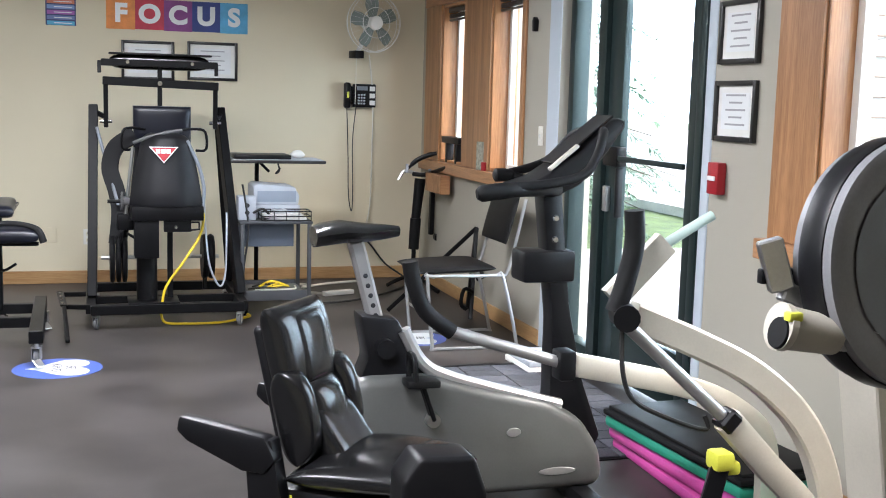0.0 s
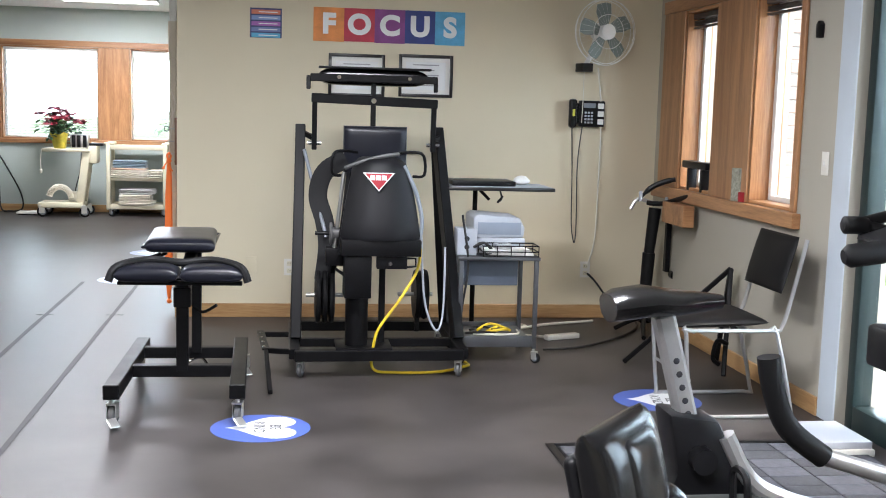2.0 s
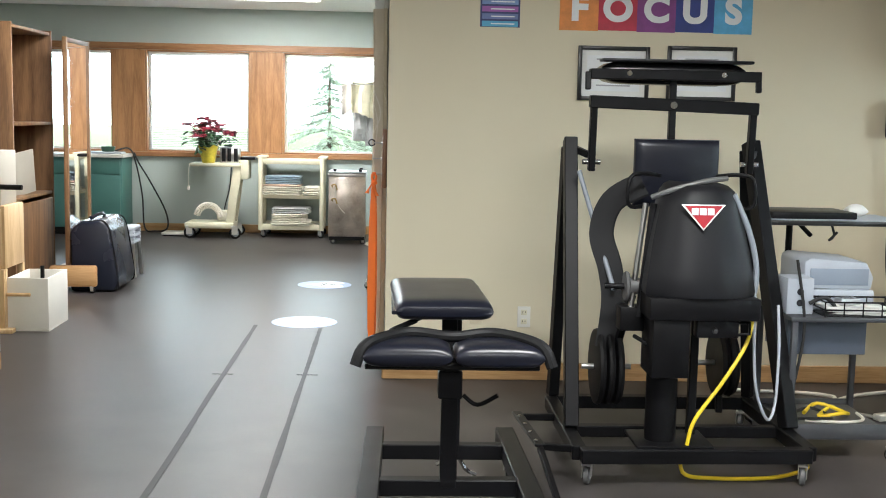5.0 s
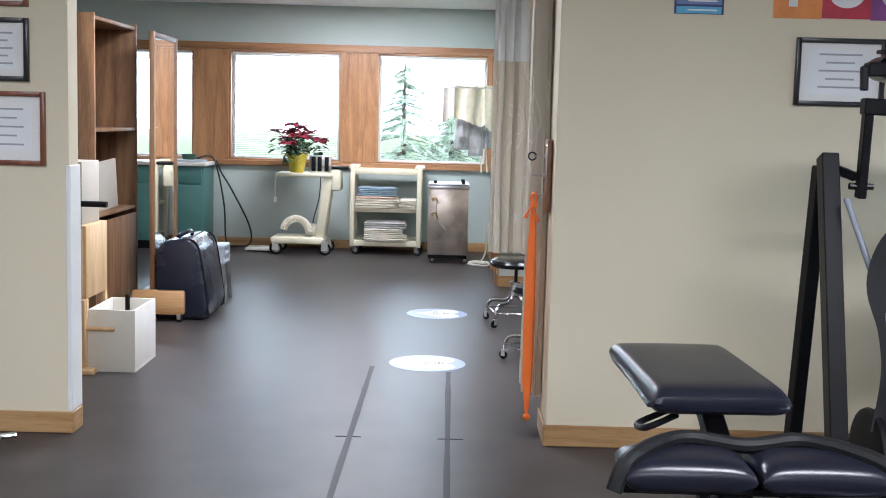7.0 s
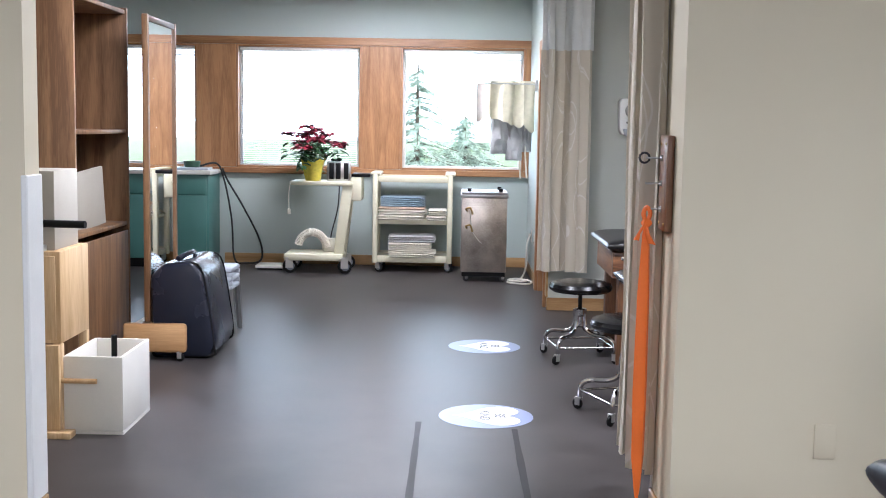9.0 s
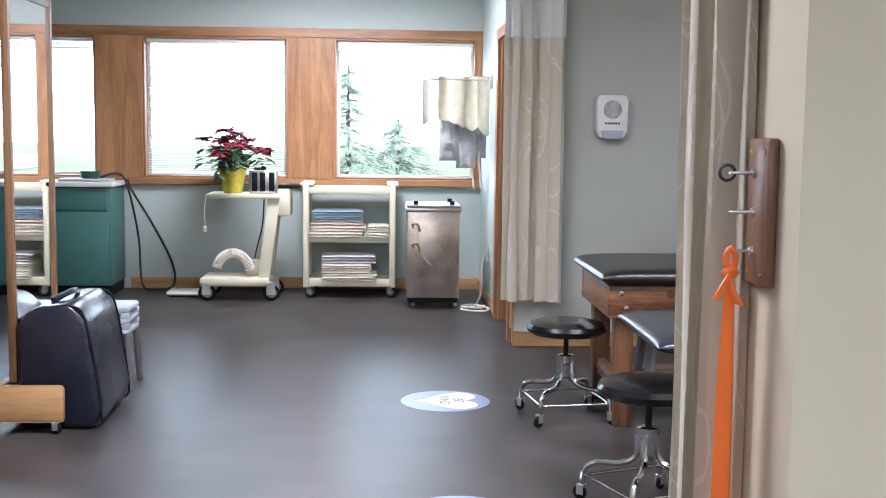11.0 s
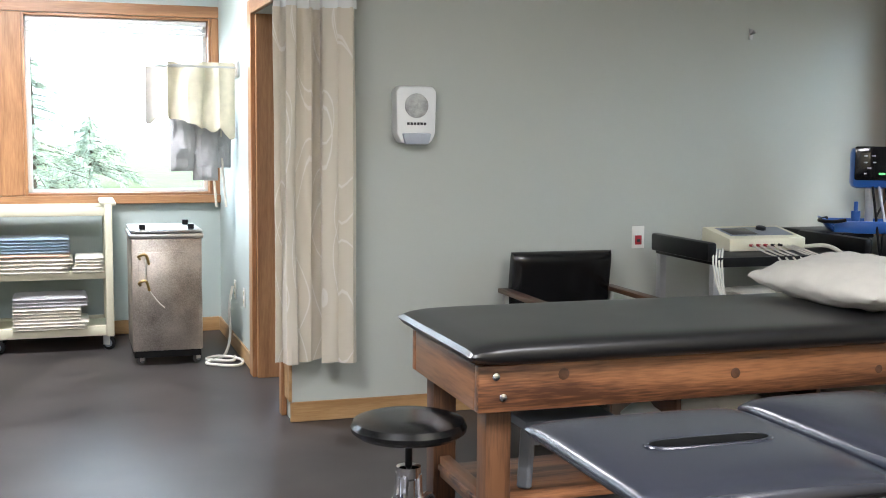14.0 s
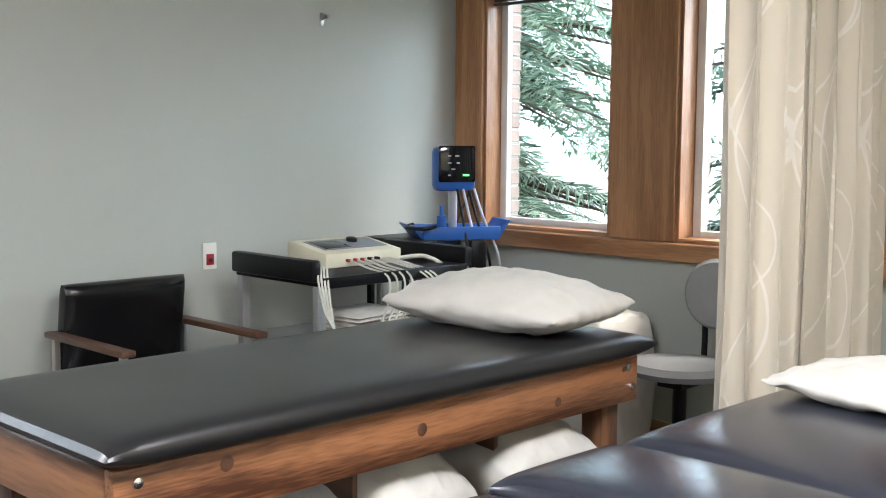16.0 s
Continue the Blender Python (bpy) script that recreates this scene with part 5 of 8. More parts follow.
curtain(pose(0, 0, 0), [(-0.11, 5.0), (-0.02, 4.93), (0.08, 5.02), (0.18, 4.9), (0.27, 4.93)], 0.33, H - 0.03, 2.02, 0.035, 4, 3, "taupe patterned privacy curtain gathered against the wall")
curtain(pose(0, 0, 0), [(0.0, 0.29), (-0.045, 0.38), (0.01, 0.52), (-0.07, 0.62), (-0.01, 0.72)], 0.16, H - 0.03, 2.1, 0.05, 6, 8, "taupe patterned privacy curtain gathered at the bay entrance")
curtain(pose(0, 0, 0), [(2.26, 2.72), (2.5, 2.64), (2.75, 2.74), (3.05, 2.66), (3.42, 2.72)], 0.42, H - 0.03, 2.45, 0.05, 10, 14, "taupe patterned privacy curtain drawn back to the window")

# soap dispenser
d = thing("soap_dispenser", pose(0.605, 5.12, 1.52), "white wall soap dispenser with a clear window", "soap dispenser")
bm = bmesh.new()
slab(bm, [(-0.075, -0.135), (0.075, -0.135), (0.1, -0.09), (0.105, 0.12), (0.085, 0.145), (-0.085, 0.145), (-0.105, 0.12), (-0.1, -0.09)], -0.1, -0.001, 0.014)
part("housing", bm, M_WHITE, d)
bm = bmesh.new()
slab(bm, [(0.06 * math.cos(q / 20 * math.tau), 0.05 + 0.06 * math.sin(q / 20 * math.tau)) for q in range(20)], -0.106, -0.098, 0.002)
part("window", bm, mat("smoked_clear_plastic", (0.4, 0.4, 0.38), 0.15, var=0.3, scale=30), d)
bm = bmesh.new()
slab(bm, [(-0.06, -0.14), (0.06, -0.14), (0.075, -0.085), (-0.075, -0.085)], -0.118, -0.095, 0.008)
part("push_plate", bm, M_LTGREY, d)
for q in range(6):
    bpart("label_bar", M_INK, d, -0.048 + 0.017 * q, -0.036 + 0.017 * q, -0.104, -0.1, -0.045, -0.032, bevel=0)

# band rack on the wall end
b = thing("band_rack", pose(0, 0.2, 1.19), "dark wooden peg board with brass hooks", "peg board")
bpart("board", wood("rack_wood", (0.14, 0.06, 0.03), (0.26, 0.13, 0.07), 2), b, -0.028, -0.002, -0.07, 0.07, -0.115, 0.22, bevel=0.006)
for z in (0.14, 0.05, -0.04):
    rpart("hook", M_STEEL, b, (-0.028, 0.02, z), (-0.085, 0.025, z), 0.004)
    lpart("hook_collar", M_STEEL, b, [(0.012, 0), (0.01, 0.006), (0.005, 0.008)], 12, pose(-0.028, 0.02, z, 0, -90, 0))
tpart("ring", M_INK, b, [(-0.09 + 0.018 * math.cos(q / 12 * math.tau), 0.025, 0.14 + 0.018 * math.sin(q / 12 * math.tau)) for q in range(12)], 0.004, 6, 1, closed=True)
for z in (0.19, -0.09):
    for y in (-0.045, 0.045):
        lpart("screw", M_BRASS, b, [(0.006, 0), (0.004, 0.003)], 8, pose(-0.028, y, z, 0, -90, 0))
o = thing("exercise_band", pose(-0.075, 0.225, 0), "long orange latex exercise band tied to a hook", "exercise band")
bm = bmesh.new()
prof = [(1.1, 0.008, 0.0), (1.06, 0.017, 0.0), (0.85, 0.024, 0.004), (0.5, 0.027, 0.006), (0.25, 0.025, 0.004), (0.12, 0.014, 0.0), (0.085, 0.007, 0.0)]
rows = []
for z, w, bend in prof:
    rows.append([bm.verts.new((x, y, z)) for x, y in ((-w * 0.9 - bend, -0.01), (-w * 0.3, -w * 0.45), (w * 0.5, -w * 0.25), (w * 0.9, 0.015), (w * 0.2, w * 0.35), (-w * 0.6, w * 0.3))])
for A, B in zip(rows, rows[1:]):
    for q in range(6):
        bm.faces.new((A[q], A[(q + 1) % 6], B[(q + 1) % 6], B[q]))
part("strip", bm, M_ORANGE, o)
for z in (1.1, 0.075):
    cpart("knot", M_ORANGE, o, (0.032, 0.028, 0.036), pose(0, 0, z, 0, 0, 20), 0, 2.2, 0.008, 1, 8)
bm = bmesh.new()
tube(bm, smooth_path([(-0.006, 0, 1.11), (-0.012, 0, 1.135), (0.0, 0, 1.156), (0.012, 0, 1.135), (0.006, 0, 1.11)], 4), 0.008, 8)
part("loop", bm, M_ORANGE, o)
for s, l in ((-1, 0.075), (1, 0.06)):
    bm = bmesh.new()
    slab(bm, [(-0.005, 0.0), (0.006, 0.0), (0.002 - 0.022 * s, -l * 0.6), (0.01 - 0.034 * s, -l), (-0.016 - 0.03 * s, -l * 0.92)], -0.003, 0.003, 0.001, pose(-0.008, -0.012 - 0.006 * s, 1.098, 0, 0, 25 * s))
    part("tail", bm, M_ORANGE, o)


# ---- storage beside the passage ----
s = thing("shelf_unit", pose(-3.21, 2.3, 0), "tall brown wooden shelf unit, half empty", "shelf unit")
bpart("side", M_SHELFW, s, 0, 0.42, 0.0, 0.025, 0.0, 2.12)
bpart("side", M_SHELFW, s, 0, 0.42, 1.0, 1.025, 0.0, 2.12)
bpart("back", M_SHELFW, s, 0.0, 0.012, 0.026, 0.999, 0.05, 2.1)
for z in (0.05, 0.42, 0.78, 1.35, 2.08):
    bpart("shelf", M_SHELFW, s, 0.013, 0.41, 0.026, 0.999, z, z + 0.025)
bpart("shelf_door", M_SHELFW, s, 0.4, 0.418, 0.03, 0.995, 0.076, 0.75)
bm = bmesh.new()
box(bm, -0.16, 0.16, -0.01, 0.01, 0, 0.34, 0.003)
solid("white_board", bm, M_BOXCREAM, "small white panel leaning on the shelf", "panel", m=pose(-2.87, 2.8, 0.806, 0, -6, 78))

c = thing("birch_cabinet", pose(-2.72, 1.15, 0), "pale birch plywood cabinet with an open base", "cabinet")
bpart("body", M_BIRCH, c, -0.2, 0.2, 0.1, 0.5, 0.42, 0.84, bevel=0.006)
bpart("front_panel", M_BIRCH, c, -0.18, 0.18, 0.088, 0.1, 0.44, 0.82)
for x in (-0.2, 0.16):
    bpart("leg", M_BIRCH, c, x, x + 0.04, 0.1, 0.14, 0.0, 0.42)
    bpart("leg", M_BIRCH, c, x, x + 0.04, 0.46, 0.5, 0.0, 0.42)
bpart("foot_board", M_BIRCH, c, -0.25, 0.26, 0.02, 0.098, 0.0, 0.03)
bpart("uprights", M_BIRCH, c, 0.12, 0.2, 0.06, 0.09, 0.03, 0.42)
bm = bmesh.new()
box(bm, -2.9, -2.55, 1.28, 1.6, 0.841, 1.2, 0.006)
solid("white_box", bm, M_BOXCREAM, "cream laminate box on the birch cabinet", "box")
b = thing("padded_bar", pose(-2.6, 1.2, 0.97), "short bar with a black foam grip", "exercise bar")
rpart("grip", M_BLACKRUB, b, (0, 0, 0), (0.22, -0.02, 0.0), 0.017)
rpart("post", M_STEEL, b, (0.0, 0.0, -0.1), (0.0, 0.0, 0.02), 0.01)
bpart("bracket", M_STEEL, b, -0.04, 0.02, -0.02, 0.06, -0.128, -0.1)
b = thing("open_bin", pose(-2.385, 1.5, 0), "open white wooden bin on the floor", "bin")
for x0, x1, y0, y1 in ((-0.135, 0.135, -0.23, -0.215), (-0.135, 0.135, 0.215, 0.23), (-0.135, -0.12, -0.214, 0.214), (0.12, 0.135, -0.214, 0.214)):
    bpart("wall", M_WHITELAM, b, x0, x1, y0, y1, 0.015, 0.36, bevel=0.002)
bpart("bottom", M_WHITELAM, b, -0.135, 0.135, -0.23, 0.23, 0.0, 0.014, bevel=0)
rpart("handle_dowel", M_BIRCH, b, (-0.2, -0.245, 0.25), (0.02, -0.245, 0.25), 0.012)
rpart("grip_post", M_BLACKRUB, b, (0.0, 0.1, 0.016), (0.0, 0.1, 0.4), 0.014)

m = thing("standing_mirror", pose(-2.6, 2.85, 0), "tall wheeled mirror in a dark wooden frame", "mirror")
for y in (0.15, 0.82):
    bpart("post", M_SHELFW, m, -0.018, 0.018, y, y + 0.035, 0.22, 2.06, bevel=0.004)
for z in (0.25, 2.02):
    bpart("rail", M_DARKWOOD, m, -0.016, 0.016, 0.186, 0.819, z, z + 0.035, bevel=0.004)
bpart("glass", M_MIRROR, m, 0.0, 0.006, 0.186, 0.819, 0.286, 2.019, bevel=0)
bpart("backing", M_SHELFW, m, -0.012, -0.001, 0.186, 0.819, 0.286, 2.019, bevel=0)
for y in (0.06, 0.87):
    f = bpart("foot_board", M_MAPLE, m, -0.12, 0.26, y - 0.015, y + 0.01, 0.055, 0.23, bevel=0.02)
    for x in (-0.08, 0.21):
        caster(m, x, y - 0.002, 0.025, M_BLACKRUB, 0.07)
bpart("foot_rail", M_MAPLE, m, -0.1, -0.06, 0.072, 0.853, 0.07, 0.2)
w = thing("positioning_wedge", pose(-2.38, 2.98, 0), "large navy vinyl positioning wedge with a seamed edge", "wedge cushion")
bm = bmesh.new()
slab(bm, [(-0.2, 0.0), (0.16, 0.0), (0.2, 0.1), (0.13, 0.52), (0.06, 0.6), (-0.12, 0.58), (-0.2, 0.5)], 0.0, 0.6, 0.035, seg=3)
part("body", bm, M_WEDGE, w)
tpart("piping", M_BLACKRUB, w, [(-0.18, 0.012, 0.03), (0.15, 0.012, 0.02), (0.185, 0.012, 0.1), (0.12, 0.012, 0.52), (0.05, 0.012, 0.588)], 0.006)
tpart("piping", M_BLACKRUB, w, [(0.165, 0.588, 0.02), (0.19, 0.588, 0.1), (0.125, 0.588, 0.52), (0.05, 0.588, 0.588)], 0.006)
tpart("strap", M_WEDGE, w, [(-0.05, 0.1, 0.6), (0.0, 0.25, 0.625), (-0.02, 0.42, 0.6)], 0.016)
for i in range(3):
    s = thing("stacking_stool", pose(-2.38, 3.95, 0.06 * i), "light grey plastic stool in a low stack", "stool", "stacked stools")
    bpart("seat", M_LTGREY, s, -0.14, 0.14, -0.14, 0.14, 0.3, 0.335, bevel=0.015)
    for x in (-0.12, 0.12):
        for y in (-0.12, 0.12):
            if i == 0:
                bm = bmesh.new()
                bar(bm, (x * 1.15, y * 1.15, 0), (x, y, 0.31), 0.03, 0.03)
                part("leg", bm, M_STEEL, s)
            else:
                bpart("leg_socket", M_LTGREY, s, x - 0.02, x + 0.02, y - 0.02, y + 0.02, 0.272, 0.3)


# ---- gym: the neck machine ----
g = thing("neck_machine", pose(1.28, -1.5, 0), "black steel neck training machine with a padded seat shell", "exercise machine")


def gbar(name, a, b, w, h, parent=None, material=None, label=""):
    bm = bmesh.new()
    bar(bm, a, b, w, h, 0.004)
    return part(name, bm, material or M_BLACKSTEEL, parent or g, label)


gbar("front_rail", (-0.47, -0.4, 0.13), (0.49, -0.38, 0.13), 0.06, 0.06)
gbar("rear_rail", (-0.47, 0.5, 0.13), (0.49, 0.5, 0.13), 0.06, 0.06)
gbar("middle_rail", (-0.44, -0.02, 0.13), (0.46, -0.02, 0.13), 0.05, 0.05)
for x in (-0.47, 0.49):
    gbar("side_rail", (x, -0.37, 0.13), (x, 0.47, 0.13), 0.06, 0.06)
for x0, x1 in ((-0.46, -0.44), (0.5, 0.4)):
    gbar("front_post", (x0, -0.08, 0.16), (x1, 0.34, 1.4), 0.06, 0.075)
    gbar("rear_post", (x0, 0.5, 0.16), (x1, 0.4, 1.36), 0.05, 0.05)
gbar("top_beam", (-0.38, 0.2, 1.57), (0.38, 0.2, 1.55), 0.05, 0.055)
for x in (-0.36, 0.36):
    gbar("drop_arm", (x, 0.2, 1.55), (x, 0.22, 1.26), 0.03, 0.04)
    rpart("pivot_bolt", M_CHROME, g, (x - 0.04, 0.22, 1.3), (x + 0.04, 0.22, 1.3), 0.012)
    gbar("pivot_link", (x * 1.02, 0.25, 1.33), (x * 1.2, 0.33, 1.36), 0.03, 0.03)
gbar("stem", (-0.01, 0.2, 1.72), (-0.01, 0.19, 1.38), 0.03, 0.035)
rpart("stem_knob", M_CHROME, g, (-0.01, 0.16, 1.56), (-0.01, 0.2, 1.56), 0.016)
gbar("head_bar", (-0.39, 0.16, 1.69), (0.37, 0.16, 1.69), 0.06, 0.045)
cpart("head_roll", M_VINYL, g, (0.66, 0.16, 0.1), pose(-0.01, 0.26, 1.70), 0.004, 8)
bpart("head_plate", M_DKPLAS, g, -0.34, 0.33, 0.12, 0.22, 1.745, 1.758)
for x in (-0.22, 0.2):
    lpart("bolt", M_CHROME, g, [(0.016, 0), (0.012, 0.008)], 10, pose(x, 0.135, 1.695, 90))
for x in (-0.4, 0.36):
    gbar("end_hook", (x, 0.15, 1.7), (x, 0.14, 1.62), 0.025, 0.02)
cpart("head_pad", M_VINYLBLUE, g, (0.38, 0.3, 0.06), pose(0.0, 0.12, 1.26, 90), 0.006, 14)
# seat shell with its badge
bm = bmesh.new()
sec = [(-0.465, 0.222, 0.0), (-0.47, 0.224, 0.02), (-0.46, 0.214, 0.1), (-0.44, 0.2, 0.2), (-0.42, 0.18, 0.31), (-0.405, 0.162, 0.4), (-0.39, 0.145, 0.45), (-0.37, 0.12, 0.475), (-0.34, 0.09, 0.485)]
rows = []
for k, (yf, hw, dz) in enumerate(sec):
    z = 0.79 + dz * 0.93
    pts = []
    for q in range(15):
        u = q / 14 * 2 - 1
        pts.append(bm.verts.new((u * hw, yf + 0.1 * abs(u) ** 3, z)))
    for q in range(15):
        u = 1 - q / 14 * 2
        pts.append(bm.verts.new((u * hw * 0.97, yf + 0.16 + 0.06 * abs(u) ** 3, z)))
    rows.append(pts)
for A, B in zip(rows, rows[1:]):
    for q in range(30):
        bm.faces.new((A[q], A[(q + 1) % 30], B[(q + 1) % 30], B[q]))
bm.faces.new(rows[0][::-1])
bm.faces.new(rows[-1])
shell = part("seat_shell", bm, mat("black_matt_shell", (0.008, 0.008, 0.0095), 0.5, var=0.25, scale=6, spec=0.25), g, "scuffed black seat shell with a red badge")
shell.matrix_basis = pose(0, 0, 0)
bm = bmesh.new()
slab(bm, [(-0.105, 0.055), (0.105, 0.055), (0.0, -0.075)], -0.004, 0.0, 0.0008)
bd = part("badge", bm, M_WHITE, shell, "white edged red triangle badge")
bd.matrix_basis = pose(-0.02, -0.432, 1.12, -8) @ Matrix.Diagonal((0.85, 1, 0.8, 1))
bm = bmesh.new()
slab(bm, [(-0.084, 0.044), (0.084, 0.044), (0.0, -0.058)], -0.0065, -0.004)
tr2 = part("badge_field", bm, M_REDPL, shell)
tr2.matrix_basis = pose(-0.02, -0.432, 1.12, -8) @ Matrix.Diagonal((0.9, 1, 0.88, 1))
for x in (-0.06, -0.02, 0.02):
    bm = bmesh.new()
    box(bm, x, x + 0.034, -0.009, -0.0065, 0.002, 0.036, 0.001)
    q = part("badge_bar", bm, M_STICKER, shell)
    q.matrix_basis = pose(-0.021, -0.4325, 1.12, -8) @ Matrix.Diagonal((0.8, 1, 0.8, 1))
tpart("shell_trim", M_CASTER, g, [(-0.2, -0.3, 1.18), (-0.12, -0.33, 1.215), (0.0, -0.34, 1.25), (0.1, -0.33, 1.265)], 0.011)
tpart("shell_strap", M_GREYPLAS, g, [(0.13, -0.33, 1.2), (0.2, -0.33, 1.05), (0.235, -0.34, 0.9), (0.225, -0.35, 0.78)], 0.012)
bpart("seat_plate", M_BLACKSTEEL, g, -0.22, 0.225, -0.45, -0.2, 0.7, 0.789, bevel=0.004)
bpart("stop_bracket", M_BLACKSTEEL, g, -0.02, 0.15, -0.42, -0.36, 0.625, 0.699, bevel=0.004)
lpart("bolt", M_CHROME, g, [(0.014, 0), (0.01, 0.006)], 10, pose(0.055, -0.42, 0.655, 90))
tpart("stop_loop", M_BLACKSTEEL, g, [(0.15, -0.4, 0.685), (0.2, -0.4, 0.685), (0.2, -0.4, 0.64), (0.15, -0.4, 0.635)], 0.007, 6, 1)
bpart("column_head", M_BLACKSTEEL, g, -0.2, -0.05, -0.43, -0.22, 0.46, 0.699, bevel=0.004)
rpart("column", M_BLACKSTEEL, g, (-0.12, -0.28, 0.16), (-0.12, -0.28, 0.48), 0.065, n=20)
gbar("column_stay", (0.03, -0.2, 0.16), (0.03, -0.2, 0.66), 0.035, 0.035)
bm = bmesh.new()
box(bm, -0.24, 0.08, -0.4, -0.14, 0.155, 0.17, 0.004)
part("column_foot", bm, M_BLACKSTEEL, g)
for s2 in (-1, 1):
    tpart("grab_loop", M_BLACKSTEEL, g, [(s2 * 0.12, -0.1, 1.26), (s2 * 0.2, -0.14, 1.27), (s2 * 0.26, -0.16, 1.25), (s2 * 0.265, -0.16, 1.14), (s2 * 0.2, -0.14, 1.13)], 0.009, 8, 4)
for q in range(3):
    x = -0.33 + 0.04 * q
    lpart("weight_plate", M_BLACKRUB, g, [(0.02, -0.017), (0.14, -0.017), (0.165, -0.012), (0.17, 0), (0.165, 0.012), (0.14, 0.017), (0.02, 0.017)], 32, pose(x, 0.06, 0.4, 0, 90))
for q in range(2):
    x = 0.3 + 0.045 * q
    lpart("weight_plate", M_BLACKRUB, g, [(0.02, -0.018), (0.15, -0.018), (0.16, 0), (0.15, 0.018), (0.02, 0.018)], 32, pose(x, 0.35, 0.36, 0, 90))
rpart("weight_peg", M_STEEL, g, (0.18, 0.35, 0.36), (0.4, 0.35, 0.36), 0.013)
rpart("weight_peg", M_STEEL, g, (-0.4, 0.06, 0.4), (-0.18, 0.06, 0.4), 0.013)
gbar("lever_arm", (0.3, 0.35, 0.36), (0.3, 0.3, 0.13), 0.03, 0.03)
gbar("lever_arm", (-0.27, 0.06, 0.4), (-0.22, -0.1, 0.75), 0.03, 0.03)
rpart("gear", M_CASTER, g, (-0.26, -0.2, 0.8), (-0.16, -0.2, 0.8), 0.035)
tpart("release_lever", M_BLACKSTEEL, g, [(-0.24, -0.26, 0.6), (-0.2, -0.32, 0.58), (-0.14, -0.34, 0.54)], 0.009)
rpart("gear_shaft", M_DKPLAS, g, (-0.36, -0.2, 0.8), (-0.16, -0.2, 0.8), 0.012)
lpart("gear_wheel", M_CASTER, g, [(0.02, -0.008), (0.06, -0.008), (0.065, 0), (0.06, 0.008), (0.02, 0.008)], 24, pose(-0.27, -0.21, 0.8, 0, 90))
rpart("slide_rod", M_STEEL, g, (-0.26, -0.22, 0.62), (-0.2, -0.2, 1.15), 0.012)
rpart("slide_rod", M_DKPLAS, g, (-0.22, -0.25, 0.68), (-0.17, -0.23, 1.15), 0.018)
bpart("crank_block", M_BLACKSTEEL, g, -0.3, -0.2, -0.26, -0.16, 0.62, 0.72)
rpart("gas_strut", M_GREYPLAS, g, (-0.42, 0.18, 1.26), (-0.29, -0.05, 0.76), 0.011)
bm = bmesh.new()
web = smooth_path([(-0.18, -0.05, 1.22), (-0.3, 0.0, 1.14), (-0.34, 0.02, 1.0), (-0.3, 0.0, 0.85), (-0.28, 0.0, 0.7), (-0.3, 0.0, 0.5)], 6)
prev = None
for i, p in enumerate(web):
    tg = (web[min(i + 1, len(web) - 1)] - web[max(i - 1, 0)]).normalized()
    nn = tg.cross(Vector((0, 1, 0))).normalized() * 0.05
    yy = Vector((0, 0.004, 0)) + nn * 0.1
    ring = [bm.verts.new(p + q) for q in (nn + yy, nn - yy, -nn - yy, -nn + yy)]
    if prev:
        for q in range(4):
            bm.faces.new((prev[q], prev[(q + 1) % 4], ring[(q + 1) % 4], ring[q]))
    else:
        bm.faces.new(ring[::-1])
    prev = ring
bm.faces.new(prev)
part("harness_strap", bm, mat("black_webbing", (0.015, 0.015, 0.016), 0.85, var=0.2, fine=700, bump=0.5), g)
tpart("air_hose", M_CABLEY, g, [(0.24, -0.3, 0.8), (0.22, -0.34, 0.62), (0.12, -0.37, 0.45), (0.0, -0.38, 0.28), (-0.03, -0.38, 0.17)], 0.0085, 8, 6, "yellow hose")
tpart("air_hose", M_CABLEY, g, [(-0.03, -0.3, 0.16), (-0.02, -0.3, 0.03), (0.1, -0.33, 0.015), (0.35, -0.32, 0.015), (0.52, -0.25, 0.03), (0.56, -0.1, 0.015), (0.5, 0.1, 0.012)], 0.0085, 8, 6, "yellow hose")
tpart("grey_cable", M_LTGREY, g, [(0.235, -0.32, 0.9), (0.25, -0.31, 0.6), (0.28, -0.28, 0.38), (0.345, -0.25, 0.245), (0.385, -0.22, 0.32), (0.395, -0.2, 0.55), (0.4, -0.15, 0.72)], 0.0065, 8, 6)
tpart("grey_cable", M_CABLEK, g, [(0.52, -0.02, 0.9), (0.56, -0.04, 0.6), (0.53, -0.02, 0.3), (0.56, 0.05, 0.05)], 0.007, 8, 6)
gbar("outrigger_plate", (-0.67, 0.18, 0.155), (-0.63, -0.35, 0.155), 0.045, 0.012)
gbar("outrigger_arm", (-0.65, 0.16, 0.14), (-0.47, 0.16, 0.14), 0.03, 0.03)
gbar("outrigger_arm", (-0.63, -0.3, 0.14), (-0.47, -0.34, 0.14), 0.03, 0.03)
gbar("outrigger_leg", (-0.63, -0.34, 0.145), (-0.6, -0.8, 0.02), 0.025, 0.025)
for q in range(4):
    lpart("plate_bolt", M_CHROME, g, [(0.01, 0), (0.006, 0.004)], 8, pose(-0.665 + 0.008 * q, 0.1 - 0.13 * q, 0.161))
for x in (-0.44, 0.46):
    for y in (-0.38, 0.48):
        caster(g, x, y, 0.04, M_CASTER, 0.1, 70)

